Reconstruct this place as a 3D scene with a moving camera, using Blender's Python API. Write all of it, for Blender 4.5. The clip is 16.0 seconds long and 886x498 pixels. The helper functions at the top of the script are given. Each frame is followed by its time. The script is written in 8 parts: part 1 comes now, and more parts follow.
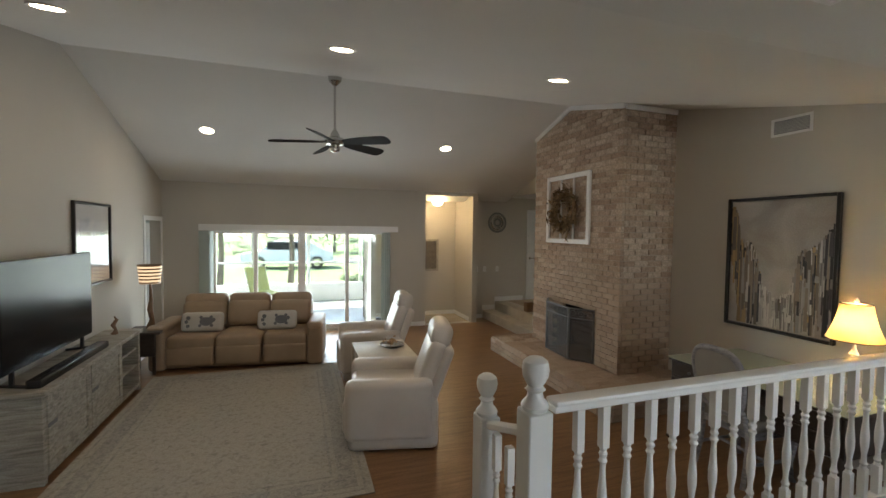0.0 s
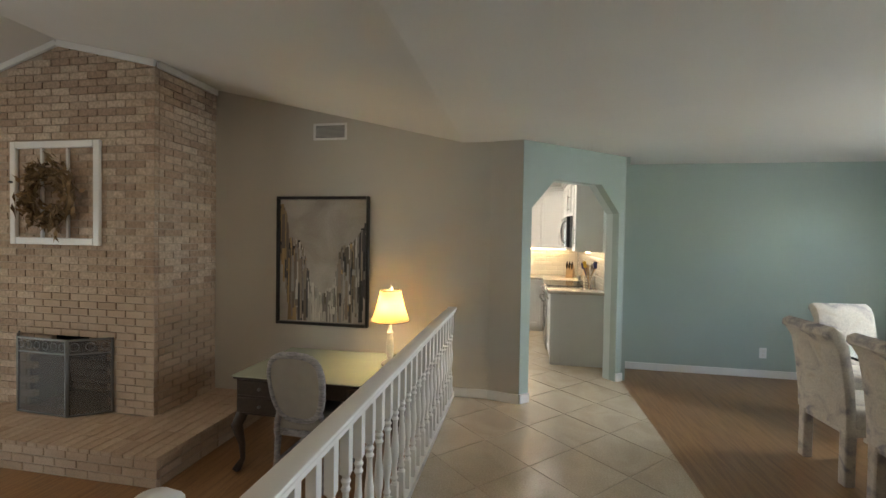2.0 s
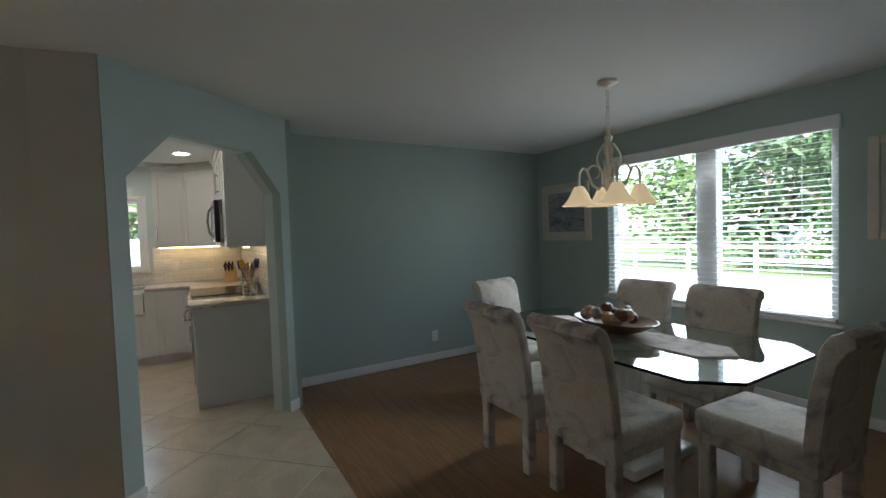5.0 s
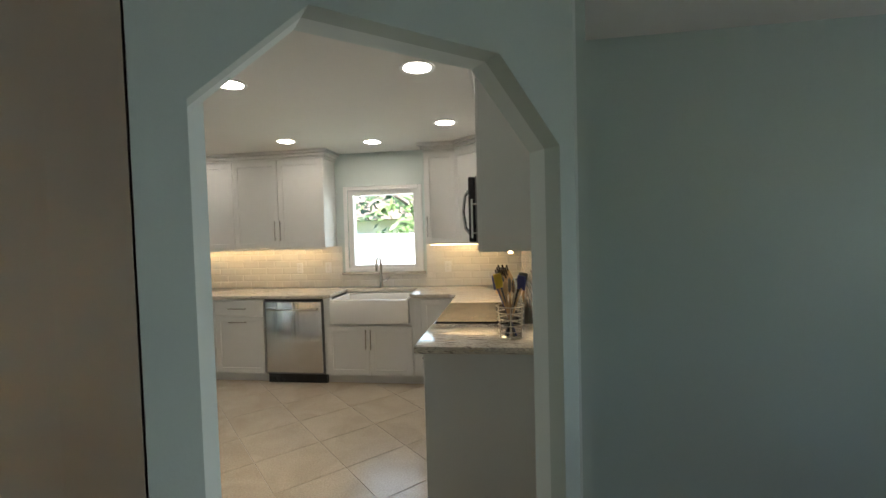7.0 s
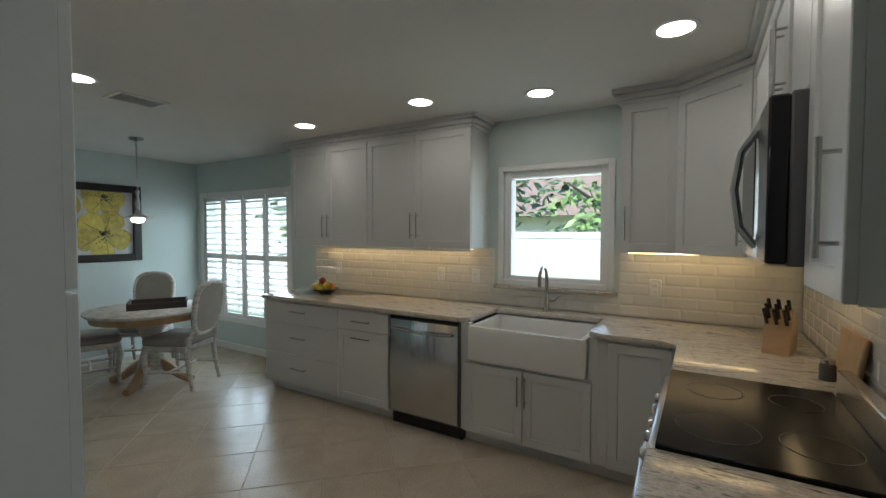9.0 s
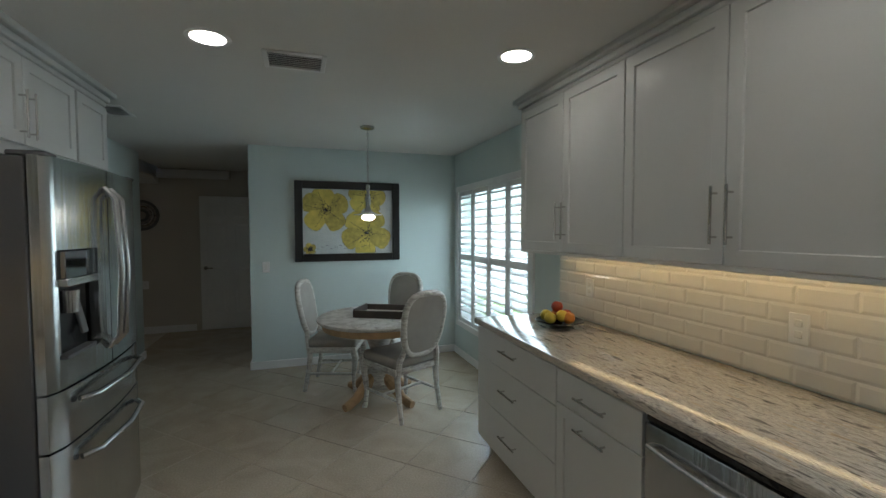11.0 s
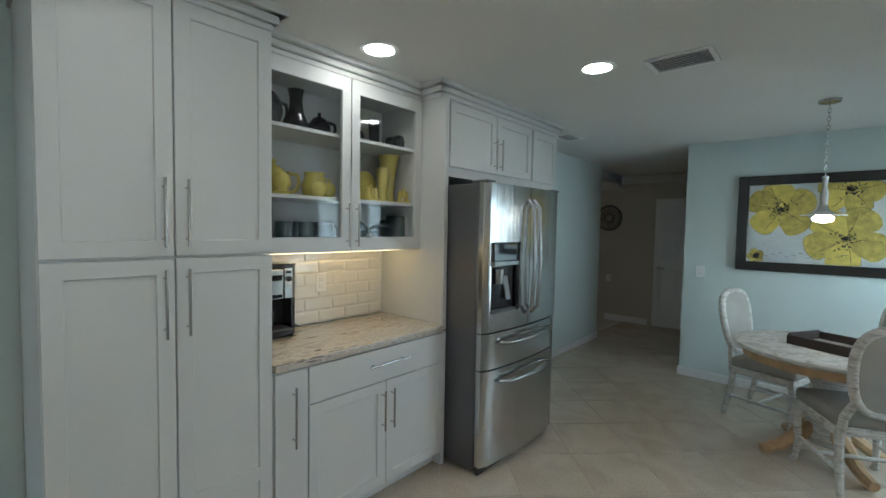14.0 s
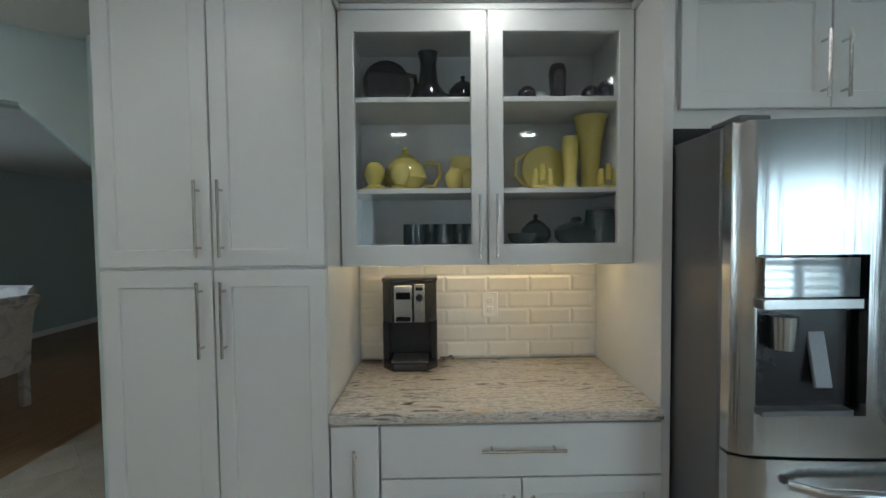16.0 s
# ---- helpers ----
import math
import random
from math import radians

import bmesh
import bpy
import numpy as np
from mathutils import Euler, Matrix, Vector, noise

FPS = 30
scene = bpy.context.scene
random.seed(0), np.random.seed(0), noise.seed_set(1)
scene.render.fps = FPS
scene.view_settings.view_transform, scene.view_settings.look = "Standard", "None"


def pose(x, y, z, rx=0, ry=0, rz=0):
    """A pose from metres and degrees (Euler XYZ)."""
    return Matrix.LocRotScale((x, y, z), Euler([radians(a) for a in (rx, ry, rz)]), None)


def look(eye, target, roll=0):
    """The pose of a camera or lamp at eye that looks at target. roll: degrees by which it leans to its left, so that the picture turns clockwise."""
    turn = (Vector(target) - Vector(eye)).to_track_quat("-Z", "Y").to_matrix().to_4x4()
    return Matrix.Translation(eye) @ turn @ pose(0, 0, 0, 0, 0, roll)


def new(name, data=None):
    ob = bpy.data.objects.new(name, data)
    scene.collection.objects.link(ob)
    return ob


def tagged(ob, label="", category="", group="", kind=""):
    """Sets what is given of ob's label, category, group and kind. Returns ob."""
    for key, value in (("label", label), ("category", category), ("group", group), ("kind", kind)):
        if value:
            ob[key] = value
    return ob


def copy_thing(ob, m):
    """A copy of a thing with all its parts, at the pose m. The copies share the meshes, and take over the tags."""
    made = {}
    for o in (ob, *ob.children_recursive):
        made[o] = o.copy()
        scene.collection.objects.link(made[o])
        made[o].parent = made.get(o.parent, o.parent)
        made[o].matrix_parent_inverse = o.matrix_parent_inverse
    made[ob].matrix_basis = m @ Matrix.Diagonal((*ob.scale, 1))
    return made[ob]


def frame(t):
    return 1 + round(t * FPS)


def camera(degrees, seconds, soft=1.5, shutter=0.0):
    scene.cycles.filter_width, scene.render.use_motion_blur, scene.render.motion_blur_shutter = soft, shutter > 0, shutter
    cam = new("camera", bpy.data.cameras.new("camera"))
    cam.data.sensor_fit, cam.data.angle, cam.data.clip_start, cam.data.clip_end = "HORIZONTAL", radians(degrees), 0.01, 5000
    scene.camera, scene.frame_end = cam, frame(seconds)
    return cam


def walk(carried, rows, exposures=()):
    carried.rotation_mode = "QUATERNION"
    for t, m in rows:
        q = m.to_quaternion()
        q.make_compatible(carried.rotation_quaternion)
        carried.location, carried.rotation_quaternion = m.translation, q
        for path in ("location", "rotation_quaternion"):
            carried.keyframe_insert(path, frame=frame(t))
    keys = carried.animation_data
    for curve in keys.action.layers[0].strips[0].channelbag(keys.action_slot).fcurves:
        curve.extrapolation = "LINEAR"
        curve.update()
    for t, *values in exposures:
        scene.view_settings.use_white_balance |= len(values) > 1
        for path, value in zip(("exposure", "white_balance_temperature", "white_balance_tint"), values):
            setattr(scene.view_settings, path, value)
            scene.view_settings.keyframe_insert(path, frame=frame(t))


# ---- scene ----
cam = camera(91.7, 16.0)
PATH = [
    (0, (-0.163, -0.075, 1.562), (0.478, 1.818, 1.475), 0.7),
    (0.5, (-0.142, 0.261, 1.568), (0.884, 1.976, 1.489), 1.0),
    (1, (-0.089, 0.546, 1.552), (1.35, 1.933, 1.484), 1.0),
    (1.5, (-0.049, 0.744, 1.533), (1.735, 1.646, 1.48), 1.2),
    (2, (0.107, 0.809, 1.515), (2.075, 1.165, 1.469), 1.0),
    (2.5, (0.301, 0.834, 1.441), (2.292, 0.651, 1.417), 0.3),
    (3, (0.488, 0.777, 1.425), (2.368, 0.097, 1.396), -0.2),
    (3.2, (0.566, 0.803, 1.459), (2.359, -0.082, 1.408), -0.4),
    (5.3, (1.503, 0.315, 1.449), (3.227, -0.696, 1.374), -2.0),
    (5.5, (1.682, 0.238, 1.452), (3.482, -0.631, 1.378), -1.9),
    (6, (2.222, 0.085, 1.456), (4.157, -0.413, 1.382), -1.8),
    (6.5, (2.758, 0.001, 1.472), (4.755, -0.087, 1.398), -2.1),
    (7, (3.29, -0.005, 1.491), (5.269, 0.277, 1.422), -1.6),
    (7.5, (3.724, 0.009, 1.503), (5.647, 0.557, 1.439), -1.1),
    (8, (4.116, 0.066, 1.51), (5.972, 0.808, 1.448), -0.5),
    (8.2, (4.207, 0.107, 1.509), (6.046, 0.89, 1.447), -0.3),
    (10.3, (5.767, 0.932, 1.51), (6.908, 2.573, 1.424), -0.0),
    (10.5, (5.91, 1.032, 1.508), (6.912, 2.761, 1.424), -0.0),
    (11, (6.225, 1.246, 1.52), (6.852, 3.144, 1.433), -0.1),
    (11.5, (6.496, 1.36, 1.536), (6.574, 3.357, 1.455), -0.2),
    (12, (6.71, 1.368, 1.549), (6.261, 3.316, 1.474), 0.1),
    (12.5, (6.823, 1.244, 1.533), (6.025, 3.076, 1.469), 0.3),
    (13, (6.878, 1.143, 1.536), (5.819, 2.838, 1.46), 0.7),
    (13.5, (6.877, 1.101, 1.54), (5.696, 2.713, 1.453), 1.0),
    (14, (6.822, 1.178, 1.529), (5.494, 2.671, 1.43), 1.0),
    (14.5, (6.711, 1.457, 1.541), (5.149, 2.7, 1.419), 0.7),
    (15, (6.614, 1.812, 1.511), (4.848, 2.743, 1.401), -0.0),
    (15.5, (6.512, 2.151, 1.511), (4.592, 2.704, 1.424), -0.3),
    (16, (6.466, 2.444, 1.516), (4.467, 2.471, 1.436), -0.6),
]
EXPOSURES = [(0.0, 3.4, 6650, 13), (1.0, 3.25, 6700, 11), (2.0, 3.6, 6800, 12), (2.5, 3.6, 6700, 11), (3.0, 3.25, 6550, 11), (5.5, 2.25, 6200, 12), (7.0, 2.65, 6550, 11), (8.0, 2.25, 6350, 10), (10.3, 1.15, 5750, 7), (10.5, 1.15, 5750, 7), (11.0, 1.55, 5900, 7), (12.0, 1.95, 5750, 6), (13.0, 2.2, 5650, 4), (14.0, 2.2, 5550, 4), (15.0, 2.2, 5600, 5), (16.0, 2.08, 5500, 5)]
walk(cam, [(t, look(eye, target, roll)) for t, eye, target, roll in PATH], EXPOSURES)

# ---- world, sun, daylight at the openings ----
world = bpy.data.worlds.new("world")
scene.world = world
world.use_nodes = True
wn = world.node_tree
sky = wn.nodes.new("ShaderNodeTexSky")
sky.sky_type, sky.sun_disc = "NISHITA", False
sky.sun_elevation, sky.sun_rotation = radians(48), math.atan2(-7, 9)
wn.links.new(sky.outputs[0], wn.nodes["Background"].inputs[0])
wn.nodes["Background"].inputs[1].default_value = 0.15


def lamp(name, kind, power, m, color=(1, 1, 1), **kw):
    data = bpy.data.lights.new(name, kind)
    data.energy, data.color = power, color
    for key, value in kw.items():
        if key == "size":
            data.size = value
        elif key == "size_y":
            data.shape, data.size_y = "RECTANGLE", value
        elif key == "radius":
            data.shadow_soft_size = value
        elif key == "angle":
            data.angle = value
        elif key == "spread":
            data.spread = value
    ob = new(name, data)
    ob.matrix_basis = m
    return ob


lamp("sun", "SUN", 5.0, look((0, 0, 13), (7, -9, 0)), (1, 0.95, 0.88), angle=radians(0.5))
DAY = (0.86, 0.95, 1.0)
lamp("slider_daylight", "AREA", 8, look((0, 8.75, 0.5), (0, 4, 0.0)), DAY, size=2.8, size_y=1.8)
lamp("dining_daylight", "AREA", 7.0, look((3.48, -3.79, 1.43), (2.4, 0, -0.5)), DAY, size=1.8, size_y=1.36, spread=radians(100))
lamp("kitchen_daylight", "AREA", 1.0, look((8.3, 1.36, 1.55), (5, 1.36, 1.2)), DAY, size=0.8, size_y=0.85)
lamp("breakfast_daylight", "AREA", 14.5, look((8.32, 5.2, 1.3), (5, 5.0, 1.0)), DAY, size=1.6, size_y=1.3)


# ---- materials ----
def mat(name, col, rough=0.5, metal=0.0, var=0.06, scale=3.0, bump=0.0, bscale=80.0, coat=0.0, rnd=0.0, island=0.0, stretch=(1, 1, 1), spec=0.5, emit=0.0, sheen=0.0):
    m = bpy.data.materials.new(name)
    m.use_nodes = True
    nt = m.node_tree
    N, L = nt.nodes, nt.links
    p = N["Principled BSDF"]
    p.inputs["Roughness"].default_value, p.inputs["Metallic"].default_value = rough, metal
    p.inputs["Coat Weight"].default_value, p.inputs["Specular IOR Level"].default_value = coat, spec
    p.inputs["Sheen Weight"].default_value = sheen
    tc, mp = N.new("ShaderNodeTexCoord"), N.new("ShaderNodeMapping")
    mp.inputs["Scale"].default_value = stretch
    L.new(tc.outputs["Object"], mp.inputs[0])
    a, b = N.new("ShaderNodeTexNoise"), N.new("ShaderNodeTexNoise")
    a.inputs["Scale"].default_value, a.inputs["Detail"].default_value = scale, 5
    b.inputs["Scale"].default_value, b.inputs["Detail"].default_value = bscale, 4
    L.new(mp.outputs[0], a.inputs[0]), L.new(mp.outputs[0], b.inputs[0])
    add = N.new("ShaderNodeMath")
    add.operation = "MULTIPLY_ADD"
    L.new(b.outputs[0], add.inputs[0])
    add.inputs[1].default_value = 0.4
    L.new(a.outputs[0], add.inputs[2])
    mr = N.new("ShaderNodeMapRange")
    mr.inputs[1].default_value, mr.inputs[2].default_value = 0.45, 0.95
    mr.inputs[3].default_value, mr.inputs[4].default_value = 1 - var, 1 + var
    L.new(add.outputs[0], mr.inputs[0])
    val = mr.outputs[0]
    if rnd or island:
        src = N.new("ShaderNodeObjectInfo").outputs["Random"] if rnd else N.new("ShaderNodeNewGeometry").outputs["Random Per Island"]
        r2 = N.new("ShaderNodeMapRange")
        r2.inputs[3].default_value, r2.inputs[4].default_value = 1 - (rnd or island), 1 + (rnd or island)
        L.new(src, r2.inputs[0])
        mul = N.new("ShaderNodeMath")
        mul.operation = "MULTIPLY"
        L.new(val, mul.inputs[0]), L.new(r2.outputs[0], mul.inputs[1])
        val = mul.outputs[0]
    mix = N.new("ShaderNodeVectorMath")
    mix.operation = "SCALE"
    mix.inputs[0].default_value = col
    L.new(val, mix.inputs["Scale"])
    L.new(mix.outputs[0], p.inputs["Base Color"])
    if bump:
        bp = N.new("ShaderNodeBump")
        bp.inputs["Strength"].default_value, bp.inputs["Distance"].default_value = bump, 0.004
        L.new(b.outputs[0], bp.inputs["Height"])
        L.new(bp.outputs[0], p.inputs["Normal"])
    if emit:
        p.inputs["Emission Color"].default_value, p.inputs["Emission Strength"].default_value = (*col, 1), emit
    return m


def ramp_mat(name, stops, rough, kind="noise", scale=4.0, stretch=(1, 1, 1), distort=0.0, bump=0.0, coat=0.0, detail=6, rnd=False, rot=0.0):
    """A patterned surface: noise, wave or voronoi through a colour ramp."""
    m = bpy.data.materials.new(name)
    m.use_nodes = True
    N, L = m.node_tree.nodes, m.node_tree.links
    p = N["Principled BSDF"]
    p.inputs["Roughness"].default_value, p.inputs["Coat Weight"].default_value = rough, coat
    tc, mp = N.new("ShaderNodeTexCoord"), N.new("ShaderNodeMapping")
    mp.inputs["Scale"].default_value = stretch
    mp.inputs["Rotation"].default_value = (0, 0, rot)
    L.new(tc.outputs["Object"], mp.inputs[0])
    vec = mp.outputs[0]
    if rnd:
        oi, ad = N.new("ShaderNodeObjectInfo"), N.new("ShaderNodeVectorMath")
        sc = N.new("ShaderNodeMath")
        sc.operation = "MULTIPLY"
        sc.inputs[1].default_value = 37.0
        L.new(oi.outputs["Random"], sc.inputs[0])
        L.new(vec, ad.inputs[0]), L.new(sc.outputs[0], ad.inputs[1])
        vec = ad.outputs[0]
    if kind == "wave":
        t = N.new("ShaderNodeTexWave")
        t.inputs["Distortion"].default_value, t.inputs["Detail"].default_value, t.inputs["Detail Scale"].default_value = distort, 5, 1.6
    elif kind == "voronoi":
        t = N.new("ShaderNodeTexVoronoi")
    else:
        t = N.new("ShaderNodeTexNoise")
        t.inputs["Detail"].default_value, t.inputs["Distortion"].default_value = detail, distort
    t.inputs["Scale"].default_value = scale
    L.new(vec, t.inputs[0])
    rp = N.new("ShaderNodeValToRGB")
    el = rp.color_ramp.elements
    el[0].position, el[0].color = stops[0][0], (*stops[0][1], 1)
    el[1].position, el[1].color = stops[-1][0], (*stops[-1][1], 1)
    for pos, c in stops[1:-1]:
        e = el.new(pos)
        e.color = (*c, 1)
    L.new(t.outputs[0], rp.inputs[0])
    fine = N.new("ShaderNodeTexNoise")
    fine.inputs["Scale"].default_value, fine.inputs["Detail"].default_value = 90, 3
    L.new(tc.outputs["Object"], fine.inputs[0])
    mr = N.new("ShaderNodeMapRange")
    mr.inputs[1].default_value, mr.inputs[2].default_value, mr.inputs[3].default_value, mr.inputs[4].default_value = 0.3, 0.7, 0.88, 1.1
    L.new(fine.outputs[0], mr.inputs[0])
    sv = N.new("ShaderNodeVectorMath")
    sv.operation = "SCALE"
    L.new(rp.outputs[0], sv.inputs[0]), L.new(mr.outputs[0], sv.inputs["Scale"])
    L.new(sv.outputs[0], p.inputs["Base Color"])
    if bump:
        bp = N.new("ShaderNodeBump")
        bp.inputs["Strength"].default_value, bp.inputs["Distance"].default_value = bump, 0.004
        L.new(t.outputs[0], bp.inputs["Height"])
        L.new(bp.outputs[0], p.inputs["Normal"])
    return m


def glass_mat(name, tint=(1, 1, 1), gloss=0.0, base=0.04):
    """A thin pane: clear, with mirror gloss that grows towards grazing view."""
    m = bpy.data.materials.new(name)
    m.use_nodes = True
    N, L = m.node_tree.nodes, m.node_tree.links
    N.remove(N["Principled BSDF"])
    tr, gl, mx, lw = N.new("ShaderNodeBsdfTransparent"), N.new("ShaderNodeBsdfGlossy"), N.new("ShaderNodeMixShader"), N.new("ShaderNodeLayerWeight")
    tr.inputs[0].default_value = (*tint, 1)
    gl.inputs["Roughness"].default_value = gloss
    pw, ma = N.new("ShaderNodeMath"), N.new("ShaderNodeMath")
    pw.operation, ma.operation = "POWER", "MULTIPLY_ADD"
    pw.inputs[1].default_value, ma.inputs[1].default_value, ma.inputs[2].default_value = 5.0, 0.9, base
    L.new(lw.outputs["Facing"], pw.inputs[0]), L.new(pw.outputs[0], ma.inputs[0])
    L.new(ma.outputs[0], mx.inputs[0]), L.new(tr.outputs[0], mx.inputs[1]), L.new(gl.outputs[0], mx.inputs[2])
    L.new(mx.outputs[0], N["Material Output"].inputs[0])
    return m


def glow(name, col, strength):
    m = bpy.data.materials.new(name)
    m.use_nodes = True
    p = m.node_tree.nodes["Principled BSDF"]
    p.inputs["Base Color"].default_value = (*col, 1)
    p.inputs["Emission Color"].default_value, p.inputs["Emission Strength"].default_value = (*col, 1), strength
    return m


M_BEIGE = mat("beige_wall_paint", (0.53, 0.50, 0.445), 0.75, var=0.03, scale=1.2, bump=0.12, bscale=140)
M_AQUA = mat("aqua_wall_paint", (0.395, 0.475, 0.445), 0.7, var=0.03, scale=1.2, bump=0.12, bscale=140)
M_PALE = mat("pale_aqua_wall_paint", (0.585, 0.66, 0.64), 0.7, var=0.03, scale=1.2, bump=0.12, bscale=140)
M_CEIL = mat("ceiling_paint", (0.72, 0.71, 0.68), 0.9, var=0.03, scale=1.0, bump=0.25, bscale=110)
M_TRIM = mat("white_trim_paint", (0.80, 0.80, 0.79), 0.35, var=0.02, scale=6)
M_CAB = mat("white_cabinet_paint", (0.63, 0.63, 0.61), 0.38, var=0.015, scale=5)
M_FLOOR = ramp_mat("laminate_floor", [(0.25, (0.17, 0.085, 0.035)), (0.5, (0.25, 0.135, 0.06)), (0.75, (0.31, 0.175, 0.085))], 0.32, scale=2.2, stretch=(1.2, 14, 1), distort=0.8)
M_TILE = ramp_mat("beige_floor_tile", [(0.3, (0.47, 0.395, 0.30)), (0.55, (0.53, 0.455, 0.355)), (0.8, (0.575, 0.50, 0.40))], 0.24, scale=3.0, distort=1.2, rnd=True)
M_GROUT = mat("floor_grout", (0.49, 0.43, 0.35), 0.9, var=0.1, bscale=200)
M_BRICK = ramp_mat("blond_brick", [(0.2, (0.335, 0.24, 0.175)), (0.42, (0.42, 0.31, 0.225)), (0.58, (0.465, 0.355, 0.265)), (0.8, (0.53, 0.43, 0.335))], 0.85, scale=1.2, rnd=True, bump=0.2)
M_MORTAR = mat("brick_mortar", (0.40, 0.34, 0.27), 0.95, var=0.15, bump=0.5, bscale=120)
M_GRAN = ramp_mat("streaked_granite", [(0.28, (0.10, 0.09, 0.085)), (0.37, (0.27, 0.245, 0.22)), (0.43, (0.55, 0.50, 0.43)), (0.50, (0.66, 0.615, 0.54)), (0.545, (0.36, 0.33, 0.29)), (0.59, (0.62, 0.57, 0.49)), (0.70, (0.50, 0.40, 0.28)), (0.80, (0.30, 0.25, 0.20))], 0.14, scale=9.0, stretch=(6.0, 0.9, 6.0), distort=1.1, coat=0.15, detail=10, rot=0.28)
M_SUBWAY = mat("white_subway_tile", (0.76, 0.74, 0.69), 0.12, var=0.02, rnd=0.03, coat=0.3)
M_STEEL = mat("brushed_steel", (0.46, 0.46, 0.46), 0.27, 1.0, var=0.05, scale=2, bump=0.02, bscale=60, stretch=(1, 1, 25))
M_FRIDGE = mat("brushed_steel_door", (0.52, 0.52, 0.515), 0.2, 1.0, var=0.04, scale=2, bump=0.5, bscale=12, stretch=(2.6, 2.6, 0.07))
M_MIRROR = mat("mirrored_black_panel", (0.30, 0.30, 0.31), 0.06, 1.0, var=0.05)
M_STEELD = mat("dark_steel_side", (0.16, 0.16, 0.165), 0.45, 0.6, var=0.05)
M_NICKEL = mat("satin_nickel", (0.55, 0.54, 0.52), 0.25, 1.0, var=0.03)
M_BLACK = mat("black_plastic", (0.015, 0.015, 0.017), 0.25, var=0.1)
M_SCREEN = mat("black_screen", (0.006, 0.007, 0.009), 0.2, var=0.05, spec=0.12)
M_GLOSS = mat("black_glass_panel", (0.02, 0.021, 0.023), 0.05, var=0.05)
M_PORC = mat("white_porcelain", (0.80, 0.79, 0.76), 0.12, var=0.02, coat=0.4)
M_TAN = mat("tan_leather", (0.36, 0.265, 0.18), 0.42, var=0.12, scale=4, bump=0.25, bscale=160)
M_CREAM = mat("cream_leather", (0.60, 0.55, 0.50), 0.33, var=0.06, scale=4, bump=0.2, bscale=160)
M_RUG = ramp_mat("faded_woven_rug", [(0.3, (0.30, 0.285, 0.245)), (0.45, (0.40, 0.375, 0.325)), (0.58, (0.45, 0.425, 0.37)), (0.75, (0.34, 0.325, 0.29))], 0.95, scale=24.0, distort=0.7, bump=0.5, detail=12)
M_FABRIC = ramp_mat("faded_floral_fabric", [(0.3, (0.27, 0.25, 0.27)), (0.42, (0.50, 0.45, 0.40)), (0.55, (0.60, 0.55, 0.48)), (0.68, (0.57, 0.50, 0.42)), (0.8, (0.40, 0.33, 0.27))], 0.9, scale=4.5, distort=1.8, bump=0.15)
M_LINEN = mat("grey_linen", (0.34, 0.32, 0.285), 0.9, var=0.08, scale=8, bump=0.4, bscale=220)
M_WASHED = ramp_mat("whitewashed_wood", [(0.3, (0.34, 0.315, 0.28)), (0.5, (0.56, 0.54, 0.50)), (0.75, (0.67, 0.655, 0.62))], 0.6, scale=7, stretch=(2, 2, 9), distort=0.8, bump=0.15)
M_WEATHER = ramp_mat("weathered_grey_wood", [(0.3, (0.22, 0.205, 0.17)), (0.5, (0.35, 0.325, 0.275)), (0.75, (0.46, 0.435, 0.38))], 0.7, scale=5, stretch=(3, 0.8, 9), distort=0.8, bump=0.2)
M_BLADE = mat("dark_fan_blade_wood", (0.016, 0.011, 0.009), 0.6, var=0.25, scale=8, stretch=(1, 6, 6), spec=0.05)
M_DARKW = mat("dark_stained_wood", (0.045, 0.032, 0.025), 0.45, var=0.25, scale=8, stretch=(1, 6, 6))
M_MIDW = mat("brown_wood", (0.17, 0.095, 0.045), 0.4, var=0.25, scale=6, stretch=(6, 1, 6))
M_PALEW = mat("pale_wood", (0.45, 0.30, 0.16), 0.45, var=0.2, scale=6, stretch=(1, 6, 1))
M_CARPET = mat("cream_carpet", (0.50, 0.46, 0.39), 0.97, var=0.1, scale=8, bump=0.7, bscale=220)
M_IRON = mat("grey_iron", (0.17, 0.17, 0.17), 0.5, 0.7, var=0.15)
M_SOOT = mat("sooty_brick", (0.02, 0.018, 0.016), 0.95, var=0.4, bump=0.4)
M_FRAMEB = mat("black_picture_frame", (0.014, 0.013, 0.012), 0.3, var=0.15)
M_CREAMP = mat("cream_enamel", (0.66, 0.61, 0.52), 0.4, var=0.06, scale=20)
M_BROWNLEAF = mat("dried_leaves", (0.22, 0.145, 0.07), 0.85, var=0.25, scale=20, island=0.5)
M_YELLOWC = mat("yellow_glazed_china", (0.62, 0.52, 0.13), 0.16, var=0.05, coat=0.4)
M_BLACKC = mat("black_glazed_china", (0.012, 0.012, 0.015), 0.12, var=0.1, coat=0.4)
M_TEALC = mat("dark_teal_china", (0.03, 0.05, 0.055), 0.15, var=0.1, coat=0.4)
M_PANE = glass_mat("window_glass", (0.95, 0.98, 0.97))
M_CABGLASS = glass_mat("seeded_cabinet_glass", (0.98, 0.985, 0.985), 0.03, 0.025)
M_PICGLASS = glass_mat("picture_glass", (0.97, 0.97, 0.97))
M_LEAF = mat("green_leaves", (0.09, 0.16, 0.04), 0.5, var=0.2, island=0.5)
M_LEAFD = mat("dark_green_leaves", (0.04, 0.085, 0.025), 0.5, var=0.2, island=0.5)
